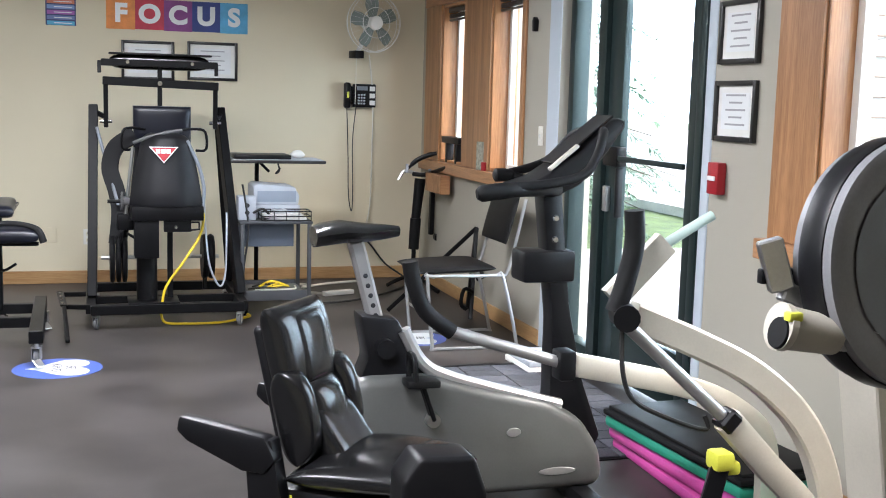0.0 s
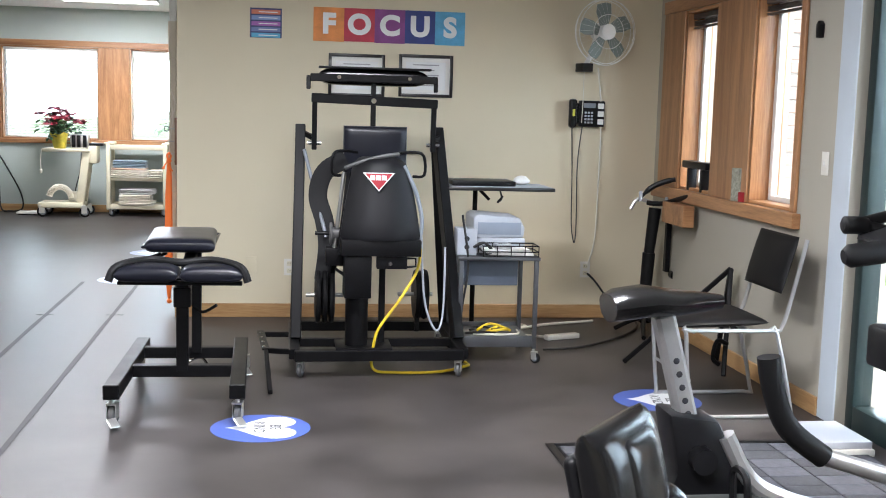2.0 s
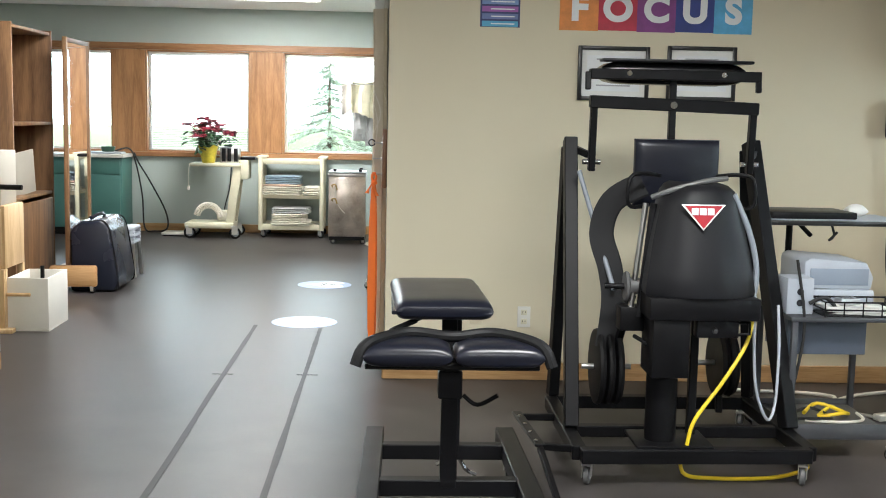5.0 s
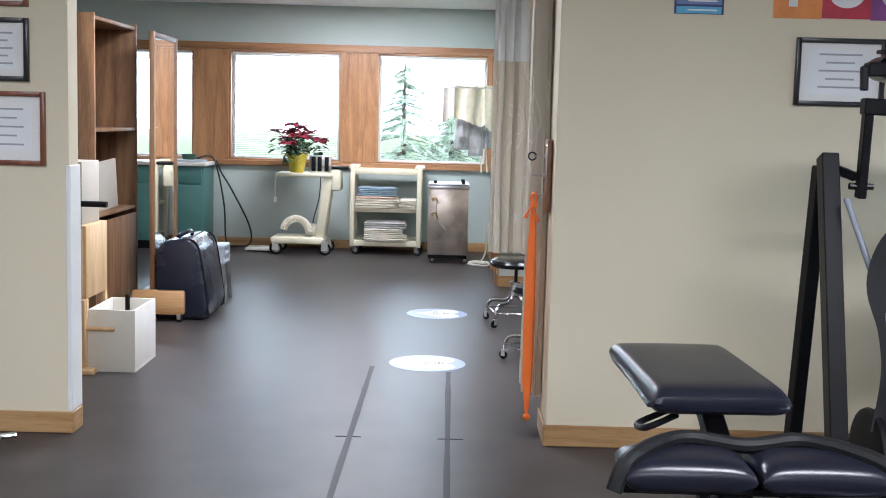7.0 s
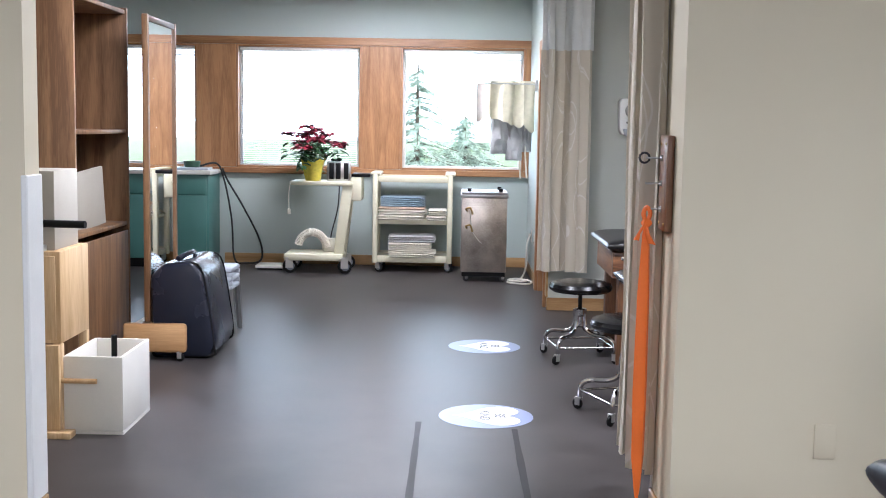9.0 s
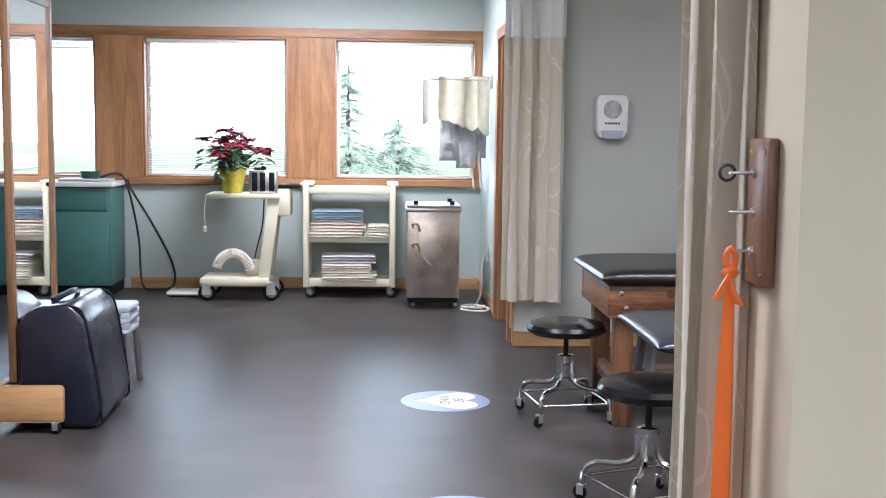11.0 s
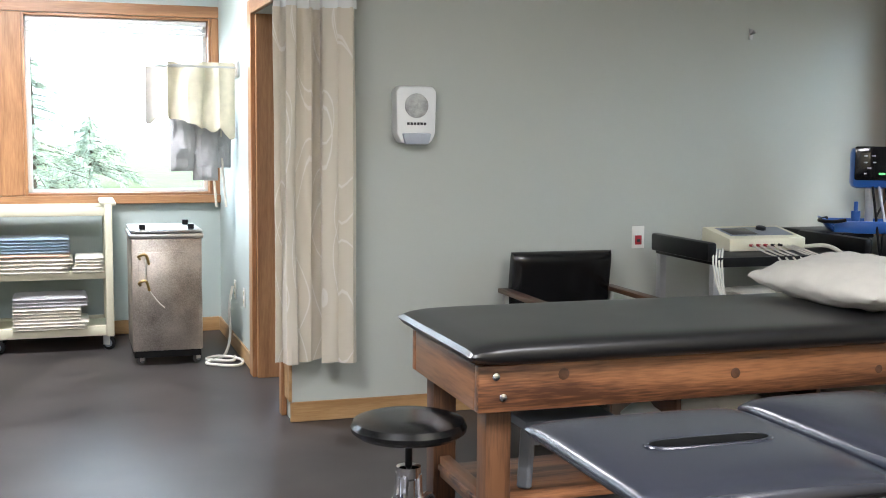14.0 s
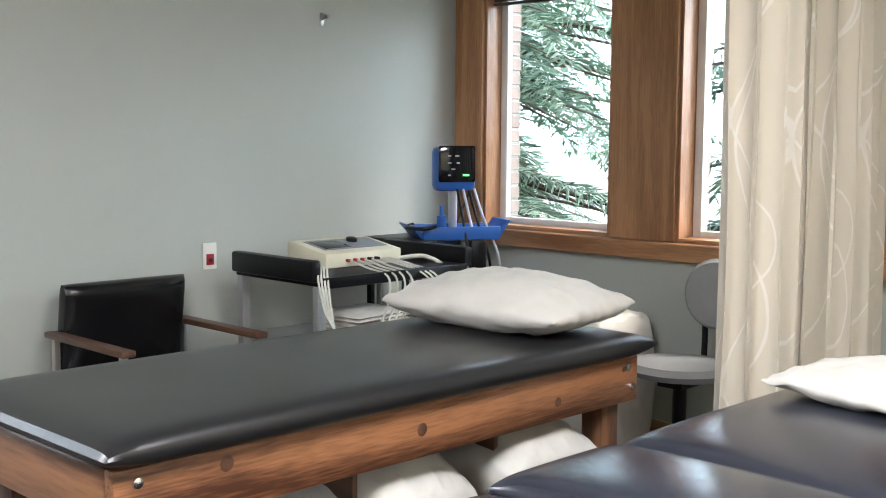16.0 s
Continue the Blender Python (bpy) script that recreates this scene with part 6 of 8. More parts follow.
# tray table and laptop beside the machine
d = thing("tray_table", pose(2.08, -1.07, 0), "thin black tray table with a pale top", "table")
bpart("tray", M_SHINYBLACK, d, -0.33, 0.34, -0.21, 0.2, 1.028, 1.05, bevel=0.005)
bpart("top_sheet", M_LTGREY, d, -0.315, 0.325, -0.195, 0.185, 1.0505, 1.053, bevel=0)
bm = bmesh.new()
bar(bm, (-0.1, 0.1, 1.028), (-0.02, 0.1, 0.95), 0.02, 0.02)
part("arm_stub", bm, M_BLACKSTEEL, d)
rpart("post", M_BLACKSTEEL, d, (-0.1, 0.18, 0.0), (-0.1, 0.18, 1.028), 0.016)
bpart("foot", M_BLACKSTEEL, d, -0.25, 0.12, 0.1, 0.26, 0.0, 0.02)
tpart("hanging_cable", M_CABLEK, d, [(0.02, -0.05, 1.02), (0.03, -0.06, 0.97), (0.0, -0.08, 0.95), (0.03, -0.1, 0.99)], 0.006)
bm = bmesh.new()
box(bm, 1.78, 2.18, -1.22, -0.92, 1.054, 1.085, 0.006)
solid("laptop", bm, M_DKPLAS, "closed black laptop on the tray table", "laptop")
bm = bmesh.new()
cushion(bm, 0.1, 0.07, 0.05, 0.01, 10, 2.4, pose(2.26, -1.0, 1.078))
solid("mouse", bm, M_WHITE, "white computer mouse on the tray table", "mouse")

# printer cart
c = thing("printer_cart", pose(2.03, -1.3, 0), "charcoal metal printer cart on casters", "cart")
bpart("top", M_CARTGREY, c, -0.25, 0.25, -0.25, 0.25, 0.63, 0.65)
bpart("drawer", mat("blue_grey_panel", (0.1, 0.12, 0.155), 0.5, var=0.06), c, -0.22, 0.14, -0.12, 0.18, 0.46, 0.629)
for x in (-0.23, 0.23):
    for y in (-0.23, 0.23):
        bpart("leg", M_CARTGREY, c, x - 0.013, x + 0.013, y - 0.013, y + 0.013, 0.09, 0.63, bevel=0.002)
        caster(c, x, y, 0.032, M_BLACKRUB, 0.09, -40)
bpart("bottom_shelf", M_CARTGREY, c, -0.215, 0.215, -0.22, 0.22, 0.13, 0.145)
for y in (-0.235, 0.235):
    bpart("shelf_rail", M_CARTGREY, c, -0.216, 0.216, y - 0.006, y + 0.006, 0.1, 0.17)
p = thing("printer", pose(2.06, -1.2, 0.651) @ Matrix.Diagonal((0.9, 0.9, 0.95, 1)), "light grey desktop printer", "printer")
bpart("base", M_LTGREY, p, -0.17, 0.18, -0.18, 0.2, 0.0, 0.1, bevel=0.012)
bm = bmesh.new()
slab(bm, [(-0.18, 0.1), (0.17, 0.1), (0.18, 0.16), (0.14, 0.23), (-0.15, 0.25), (-0.18, 0.23)], -0.16, 0.2, 0.012)
part("hood", bm, M_LTGREY, p)
bpart("front_panel", mat("slate_panel", (0.24, 0.28, 0.34), 0.5, var=0.05), p, -0.15, 0.15, -0.165, -0.161, 0.12, 0.2, bevel=0.002)
for i in range(3):
    bm = bmesh.new()
    box(bm, -0.13, 0.15, -0.06, 0.06, 0, 0.012, 0.002)
    solid("paper_ream", bm, M_PAPER, "loose stack of papers before the printer", "papers", group="papers", m=pose(2.1 - 0.015 * i, -1.45, 0.6565 + 0.0125 * i, 0, 0, 6 * i - 8))
d = thing("interface_box", pose(1.85, -1.4, 0.651), "small grey interface box with dark sockets", "device")
bpart("case", M_LTGREY, d, -0.07, 0.05, -0.07, 0.07, 0.0, 0.16)
for z in (0.05, 0.1):
    lpart("socket", M_INK, d, [(0.016, 0), (0.012, 0.004)], 12, pose(-0.01, -0.07, z, 90))
tpart("cable", M_CABLEK, d, [(0.03, -0.075, 0.05), (0.09, -0.1, 0.08), (0.14, -0.1, 0.03), (0.1, -0.09, 0.012)], 0.009)
tpart("cable", M_CABLEK, d, [(-0.06, 0.0, 0.03), (-0.09, 0.02, -0.2), (-0.03, 0.05, -0.4), (-0.06, 0.05, -0.5)], 0.006)
d = thing("desk_tray", pose(2.1, -1.45, 0.651), "black wire desk tray with papers and a small meter", "desk tray")
bpart("base", M_DKPLAS, d, -0.17, 0.17, -0.085, 0.085, 0.0, 0.004, bevel=0)
for z in (0.03, 0.065):
    tpart("rim_wire", M_DKPLAS, d, [(-0.17, -0.085, z), (0.17, -0.085, z), (0.17, 0.085, z), (-0.17, 0.085, z)], 0.004, 6, 1, closed=True)
for x in (-0.17, -0.085, 0.0, 0.085, 0.17):
    for y in (-0.085, 0.085):
        rpart("post_wire", M_DKPLAS, d, (x, y, 0.0), (x, y, 0.066), 0.003, n=6)
d = thing("hand_meter", pose(2.06, -1.45, 0.695, 0, 0, 12), "small silver meter lying on the papers", "device")
bpart("case", M_SILVER, d, -0.05, 0.05, -0.03, 0.03, 0.0, 0.03, bevel=0.006)
bpart("display", M_SCREEN, d, -0.03, 0.02, -0.02, 0.02, 0.03, 0.032, bevel=0)
for k2, (mk, pts) in enumerate(((M_CABLEK, [(1.86, -1.4, 0.16), (1.95, -1.48, 0.18), (2.05, -1.38, 0.16), (2.0, -1.25, 0.17), (1.9, -1.3, 0.16)]), (M_CABLEW, [(1.9, -1.45, 0.165), (2.05, -1.5, 0.17), (2.18, -1.42, 0.16), (2.2, -1.3, 0.16)]))):
    bm = bmesh.new()
    tube(bm, smooth_path(pts, 6), 0.007, 6)
    solid("cable_heap", bm, mk, "loose cables on the lower shelf of the cart", "cables", group="cables")
bm = bmesh.new()
tube(bm, smooth_path([(1.95, -1.3, 0.16), (2.05, -1.2, 0.18), (2.15, -1.3, 0.16), (2.1, -1.38, 0.18), (2.0, -1.36, 0.16), (2.08, -1.25, 0.17)], 6), 0.009, 8)
solid("cable_heap", bm, M_CABLEY, "yellow and black cables heaped on the lower shelf", "cables")
bm = bmesh.new()
tube(bm, smooth_path([(1.95, -0.25, 0.012), (2.3, -0.3, 0.012), (2.45, -0.4, 0.015), (2.4, -0.5, 0.012), (2.6, -0.35, 0.012), (3.0, -0.2, 0.012)], 6), 0.01, 8)
solid("power_cable", bm, M_CABLEW, "cream extension cable along the baseboard", "cord")
bm = bmesh.new()
tube(bm, smooth_path([(1.9, -1.0, 0.015), (2.2, -0.8, 0.012), (2.4, -0.75, 0.015), (2.55, -0.85, 0.012)], 6), 0.009, 8)
solid("power_cable", bm, M_CABLEW, "cream cable on the floor by the cart", "cord")
bm = bmesh.new()
box(bm, -0.13, 0.13, -0.028, 0.028, 0, 0.035, 0.008)
solid("power_strip", bm, M_WHITELAM, "white power strip on the floor", "power strip", m=pose(2.62, -0.8, 0, 0, 0, 20))

# padded bench on a wheeled H frame
b = thing("neck_bench", pose(0.24, -2.3, 0), "black padded arm bench on a wheeled steel frame", "exercise bench")


def bbar(name, a, c2, w=0.06, h=0.06):
    bm = bmesh.new()
    bar(bm, a, c2, w, h, 0.004)
    return part(name, bm, M_BLACKSTEEL, b)


bbar("side_rail", (-0.29, -0.58, 0.17), (-0.27, 0.55, 0.17), 0.075, 0.07)
bbar("side_rail", (0.29, -0.58, 0.17), (0.27, 0.55, 0.17), 0.075, 0.07)
bbar("cross_rail", (-0.25, -0.12, 0.17), (0.25, -0.12, 0.17), 0.055, 0.06)
bbar("cross_rail", (-0.25, 0.32, 0.17), (0.25, 0.32, 0.17), 0.055, 0.06)
bbar("front_post", (0.0, -0.12, 0.17), (0.0, -0.12, 0.645), 0.06, 0.06)
bbar("rear_post", (0.04, 0.3, 0.17), (0.04, 0.3, 0.74), 0.05, 0.05)
bbar("post_sleeve", (0.0, -0.12, 0.5), (0.0, -0.12, 0.6), 0.085, 0.085)
bbar("cantilever", (0.0, -0.12, 0.6), (0.02, 0.35, 0.745), 0.06, 0.05)
for x in (-0.155, 0.155):
    cpart("arm_pad", M_VINYLBLUE, b, (0.3, 0.2, 0.075), pose(x, -0.27, 0.69), 0.01, 7)
tpart("pad_rim", M_BLACKRUB, b, [(-0.33, -0.36, 0.66), (-0.29, -0.33, 0.73), (-0.15, -0.2, 0.745), (0.0, -0.22, 0.735), (0.15, -0.2, 0.745), (0.29, -0.33, 0.73), (0.33, -0.36, 0.66)], 0.02, 10)
bbar("pad_bracket", (-0.3, -0.26, 0.64), (0.3, -0.26, 0.64), 0.04, 0.02)
cpart("seat_pad", M_VINYLBLUE, b, (0.35, 0.66, 0.075), pose(-0.03, 0.26, 0.795, 0, 0, 2), 0.006, 14, n=18)
tpart("pad_welt", M_BLUEVINYL, b, [(-0.205, -0.065, 0.79), (0.145, -0.06, 0.79), (0.145, 0.585, 0.79), (-0.205, 0.58, 0.79)], 0.007, 6, 1, closed=True)
tpart("adjust_lever", M_BLACKSTEEL, b, [(0.05, -0.1, 0.5), (0.1, -0.12, 0.47), (0.17, -0.14, 0.51)], 0.008)
tpart("pad_handle", M_BLACKSTEEL, b, [(-0.12, 0.0, 0.75), (-0.2, -0.02, 0.72), (-0.2, 0.1, 0.7), (-0.1, 0.12, 0.74)], 0.009)
tpart("brake_pedal", M_CHROME, b, [(-0.02, 0.36, 0.1), (0.06, 0.36, 0.13), (0.1, 0.36, 0.08), (0.14, 0.36, 0.06)], 0.008)
for x in (-0.29, 0.29):
    for y in (-0.54, 0.5):
        caster(b, x, y, 0.05, M_CASTER, 0.13, 80)
        bm = bmesh.new()
        bar(bm, (x, y - 0.05, 0.05), (x + 0.03, y - 0.1, 0.02), 0.05, 0.008)
        part("caster_brake", bm, M_ZINC, b)

# guest chair
c = thing("guest_chair", pose(2.98, -2.57, 0), "black stacking chair on a silver sled base", "chair")
cpart("seat", M_BLACKRUB, c, (0.5, 0.5, 0.05), pose(-0.05, 0.0, 0.485, 0, -2, 0), 0.01, 5)
cpart("backrest", M_BLACKRUB, c, (0.3, 0.47, 0.045), pose(0.3, 0.0, 0.785, 0, -75, 0), 0.01, 3)
for y in (-0.26, 0.26):
    tpart("sled_frame", M_SILVER, c, [(0.37, y, 0.92), (0.3, y, 0.6), (0.26, y, 0.47), (0.2, y, 0.455), (-0.22, y, 0.455), (-0.24, y, 0.44), (-0.2, y, 0.03), (-0.17, y, 0.012), (0.3, y, 0.012), (0.34, y, 0.03), (0.24, y, 0.44), (0.2, y, 0.452)], 0.011, 8, 3)
for x in (-0.2, 0.1):
    rpart("cross_tube", M_SILVER, c, (x, -0.26, 0.45), (x, 0.26, 0.45), 0.01)
rpart("cross_tube", M_SILVER, c, (-0.21, -0.26, 0.2), (-0.21, 0.26, 0.2), 0.008)

# folded stands in the corner
e = thing("harness_stand", pose(3.3, -0.45, 0), "black upright stand with foam posts and a curved cradle", "stand")
rpart("lower_post", M_BLACKSTEEL, e, (0.008, 0, 0.08), (0.01, 0, 0.32), 0.018)
bm = bmesh.new()
rod(bm, (0.008, 0, 0.3), (0.02, 0, 0.55), 0.042, 0.045, 16)
rod(bm, (0.02, 0, 0.55), (0.05, 0, 0.87), 0.036, 0.045, 16)
part("foam_post", bm, M_BLACKRUB, e)
bm = bmesh.new()
bar(bm, (0.15, -0.02, 0.9), (0.145, -0.02, 0.42), 0.05, 0.035)
part("strut", bm, M_BLACKSTEEL, e)
bm = bmesh.new()
bar(bm, (0.2, -0.04, 0.62), (0.2, -0.04, 0.4), 0.05, 0.03)
rod(bm, (0.2, -0.07, 0.4), (0.2, -0.01, 0.4), 0.035, 0.035, 14)
part("clamp_bar", bm, M_BLACKSTEEL, e)
tpart("curved_bar", M_DKPLAS, e, [(-0.08, 0, 0.92), (0.0, -0.02, 1.01), (0.09, -0.05, 1.06), (0.16, -0.08, 1.08)], [0.012] * 4 + [0.02] * 9 + [0.016] * 3, 10)
tpart("curved_bar", M_DKPLAS, e, [(-0.02, -0.03, 0.91), (0.06, -0.1, 0.91), (0.12, -0.25, 0.95), (0.145, -0.42, 0.99)], 0.018, 10)
tpart("cross_bar", M_STEEL, e, [(-0.13, 0.0, 0.86), (-0.08, 0, 0.93), (0.03, -0.02, 0.91), (0.16, -0.03, 0.9)], 0.014)
for x, z in ((-0.07, 0.92), (0.12, 0.88)):
    rpart("clip", M_LTGREY, e, (x, -0.03, z), (x, -0.03, z + 0.07), 0.012)
bpart("hub_block", M_BLACKSTEEL, e, -0.03, 0.05, -0.04, 0.04, 0.05, 0.1)
for x, y in ((-0.22, -0.05), (0.1, 0.3), (0.1, -0.42), (-0.12, -0.4)):
    tpart("foot", M_BLACKSTEEL, e, [(0.01, 0, 0.09), (x * 0.5, y * 0.5, 0.06), (x, y, 0.016)], 0.016)
e = thing("sill_caddy", pose(3.5, -0.86, 1.022), "black clamp bracket standing on the window sill", "bracket")
bpart("top_bar", M_DKPLAS, e, -0.04, 0.04, -0.22, 0.22, 0.15, 0.2, bevel=0.01)
for y in (-0.12, 0.12):
    bpart("leg", M_DKPLAS, e, -0.03, 0.03, y - 0.02, y + 0.02, 0.0, 0.15, bevel=0.006)
trim("sill_bracket", M_OAKX, "short oak return under the window sill", XR - 0.13, XR - 0.052, -1.02, -0.6, 0.79, 0.932)
e = thing("folding_easel", pose(3.36, -1.85, 0), "black folded tripod leaning by the window wall", "tripod")
for a, c2 in (((-0.05, -0.1, 0.01), (0.05, 0.12, 0.62)), ((-0.55, 0.25, 0.02), (0.05, 0.12, 0.62)), ((0.06, 0.3, 0.01), (0.05, 0.12, 0.62))):
    bm = bmesh.new()
    bar(bm, a, c2, 0.028, 0.028)
    part("leg", bm, M_BLACKSTEEL, e)
tpart("hook", M_BLACKSTEEL, e, [(-0.03, -0.08, 0.2), (-0.1, -0.1, 0.22), (-0.12, -0.1, 0.12), (-0.08, -0.1, 0.08)], 0.014)
rpart("knob", M_BLACKRUB, e, (-0.02, -0.1, 0.3), (0.03, -0.12, 0.33), 0.03)
bm = bmesh.new()
box(bm, 3.14, 3.42, -3.5, -3.12, 0.0, 0.035, 0.006)
solid("document_box", bm, M_PAPER, "flat white box on the floor by the door", "box")
bm = bmesh.new()
box(bm, 3.15, 3.41, -3.49, -3.13, 0.0355, 0.07, 0.006)
solid("document_box", bm, M_LTGREY, "flat pale grey box on a white one", "box")

# entrance mat of woven tiles
mt = thing("entrance_mat", pose(1.99, -5.0, 0), "charcoal entrance mat with a two tone woven pattern", "floor mat")
bpart("backing", M_BLACKRUB, mt, -0.012, 1.412, -0.012, 1.72, 0.0, 0.005, bevel=0)
bpart("edge_strip", M_DKPLAS, mt, -0.05, -0.013, -0.05, 1.76, 0.0, 0.012, bevel=0.004)
bpart("edge_strip", M_DKPLAS, mt, -0.012, 1.412, 1.722, 1.76, 0.0, 0.012, bevel=0.004)
bm = bmesh.new()
box(bm, 0.003, 0.197, 0.003, 0.119, 0, 0.008, 0.003, seg=1)
ms = [finish("mat_tile", bm, M_MAT1), None]
bm = bmesh.new()
box(bm, 0.003, 0.197, 0.003, 0.119, 0, 0.008, 0.003, seg=1)
ms[1] = finish("mat_tile", bm, M_MAT2)
for i in range(7):
    for j in range(14):
        t = new("mat_tile", ms[(i + j // 2) % 2])
        t.parent, t.location = mt, (0.2 * i, 0.122 * j, 0.005)


# ---- gym: upright bike ----
k = thing("upright_bike", pose(2.1, -5.35, 0), "grey upright exercise bike with a black saddle and console", "exercise bike")
bm = bmesh.new()
sec = [(-0.52, 0.085, 1.02, 0.045), (-0.49, 0.11, 1.03, 0.05), (-0.42, 0.12, 1.04, 0.05), (-0.34, 0.1, 1.035, 0.042), (-0.27, 0.05, 1.035, 0.035), (-0.21, 0.03, 1.035, 0.024)]
rings = []
for x, w, z, h in sec:
    rings.append([bm.verts.new((x, w * math.cos(q / 16 * math.tau), z + h * math.sin(q / 16 * math.tau) * (0.6 if math.sin(q / 16 * math.tau) > 0 else 1))) for q in range(16)])
for A, B in zip(rings, rings[1:]):
    for q in range(16):
        bm.faces.new((A[q], A[(q + 1) % 16], B[(q + 1) % 16], B[q]))
bm.faces.new(rings[0][::-1])
bm.faces.new(rings[-1])
part("saddle", bm, M_VINYL, k)
bm = bmesh.new()
bar(bm, (-0.37, 0, 1.0), (-0.27, 0, 0.64), 0.055, 0.06, 0.01, (0, 1, 0))
post = part("seat_post", bm, M_SILVER, k)
for q in range(5):
    f = 0.35 + 0.1 * q
    lpart("post_hole", M_INK, post, [(0.009, 0), (0.007, 0.001)], 10, Matrix.Translation(Vector((-0.37, -0.031, 1.0)).lerp(Vector((-0.27, -0.031, 0.64)), f)) @ pose(0, 0, 0, 90))
bm = bmesh.new()
slab(bm, [(-0.36, 0.74), (-0.22, 0.72), (-0.15, 0.58), (-0.04, 0.5), (-0.36, 0.5), (-0.33, 0.58)], -0.07, 0.07, 0.015)
part("seat_clamp", bm, M_DKPLAS, k)
rpart("clamp_knob", M_DKPLAS, k, (-0.27, -0.07, 0.62), (-0.27, -0.11, 0.62), 0.035)
tpart("top_rail", M_SILVER, k, [(-0.2, -0.06, 0.68), (-0.13, -0.06, 0.56), (-0.03, -0.06, 0.5), (0.2, -0.06, 0.43), (0.42, -0.06, 0.37)], 0.026, 10)
bm = bmesh.new()
slab(bm, [(-0.4, 0.46), (-0.36, 0.52), (-0.1, 0.52), (0.1, 0.46), (0.36, 0.4), (0.5, 0.32), (0.58, 0.2), (0.6, 0.08), (0.55, 0.05), (-0.35, 0.05), (-0.42, 0.2)], -0.11, 0.11, 0.04, seg=3)
part("housing", bm, M_GREYBODY, k)
lpart("emblem", M_SILVER, k, [(0.022, 0), (0.02, 0.003), (0.012, 0.004)], 20, pose(0.22, -0.111, 0.29, 90) @ Matrix.Diagonal((1.3, 0.8, 1, 1)))
lpart("emblem", M_SILVER, k, [(0.05, 0), (0.046, 0.003), (0.03, 0.004)], 24, pose(0.4, -0.111, 0.13, 90) @ Matrix.Diagonal((1.5, 0.3, 1, 1)))
bm = bmesh.new()
slab(bm, [(0.38, 0.36), (0.58, 0.2), (0.6, 0.24), (0.52, 0.45), (0.45, 0.75), (0.4, 1.2), (0.32, 1.2), (0.38, 0.7)], -0.05, 0.05, 0.012)
part("column", bm, M_DKPLAS, k)
for z in (1.08, 1.0):
    lpart("column_bolt", M_CHROME, k, [(0.014, 0), (0.01, 0.006)], 10, pose(0.38, -0.05, z, 90))
bm = bmesh.new()
box(bm, 0.25, 0.46, -0.07, 0.07, 0.84, 0.96, 0.015)
part("bottle_cradle", bm, M_DKPLAS, k)
bm = bmesh.new()
slab(bm, [(0.2, 1.2), (0.24, 1.17), (0.36, 1.16), (0.46, 1.21), (0.56, 1.33), (0.63, 1.43), (0.615, 1.455), (0.57, 1.45), (0.45, 1.33), (0.3, 1.23)], -0.1, 0.1, 0.02, seg=3)
part("console", bm, M_DKPLAS, k)
bm = bmesh.new()
bar(bm, (0.36, 0, 1.282), (0.58, 0, 1.462), 0.008, 0.15, 0.002, (0, 1, 0))
part("display", bm, M_SCREEN, k)
bm = bmesh.new()
bar(bm, (0.33, -0.085, 1.262), (0.44, -0.085, 1.352), 0.014, 0.022, 0.003, (0, 1, 0))
part("display_bezel", bm, M_WARMSILVER, k)
tpart("handlebar", M_BLACKRUB, k, [(0.36, -0.1, 1.19), (0.25, -0.2, 1.2), (0.12, -0.25, 1.2), (0.0, -0.25, 1.185)], [0.022] * 5 + [0.027] * 6 + [0.03] * 4 + [0.018], 12)
tpart("handlebar", M_BLACKRUB, k, [(0.08, -0.25, 1.205), (0.28, -0.25, 1.225), (0.4, -0.24, 1.255), (0.46, -0.22, 1.33), (0.5, -0.17, 1.4), (0.53, -0.1, 1.405)], 0.017, 12)
tpart("handlebar", M_BLACKRUB, k, [(0.38, 0.1, 1.19), (0.3, 0.14, 1.215), (0.25, 0.15, 1.225), (0.2, 0.15, 1.225)], [0.02] * 8 + [0.026] * 7 + [0.016], 12)
tpart("handlebar", M_BLACKRUB, k, [(0.25, 0.15, 1.23), (0.42, 0.17, 1.28), (0.52, 0.16, 1.38), (0.56, 0.09, 1.41)], 0.017, 12)
rpart("crank_axle", M_STEEL, k, (-0.1, -0.15, 0.36), (-0.1, 0.15, 0.36), 0.025)
for s2, a in ((-1, 110), (1, -70)):
    e = Vector((-0.1 + 0.16 * math.cos(radians(a)), s2 * 0.15, 0.36 + 0.16 * math.sin(radians(a))))
    bm = bmesh.new()
    bar(bm, (-0.1, s2 * 0.14, 0.36), e, 0.03, 0.016)
    part("crank", bm, M_BLACKSTEEL, k)
    pd = bpart("pedal", M_BLACKRUB, k, e.x - 0.06, e.x + 0.06, e.y + s2 * 0.01 - 0.045, e.y + s2 * 0.01 + 0.045, e.z - 0.015, e.z + 0.012, bevel=0.006)
    tpart("toe_strap", M_BLACKRUB, pd, [(e.x - 0.03, e.y - 0.045, e.z), (e.x - 0.035, e.y - 0.04, e.z + 0.09), (e.x - 0.035, e.y + 0.04, e.z + 0.09), (e.x - 0.03, e.y + 0.05, e.z)], 0.01, 6)
for x in (-0.35, 0.5):
    bpart("foot_bar", M_DKPLAS, k, x - 0.04, x + 0.04, -0.26, 0.26, 0.0, 0.06, bevel=0.015)

# ---- gym: recumbent stepper ----
r = thing("recumbent_stepper", pose(1.5, -6.4, 0), "recumbent stepper with a black seat and champagne arms", "exercise machine")
SM = pose(-0.06, 0.27, 0.04, 0, 0, -38) @ Matrix.Diagonal((0.88, 0.88, 0.88, 1))


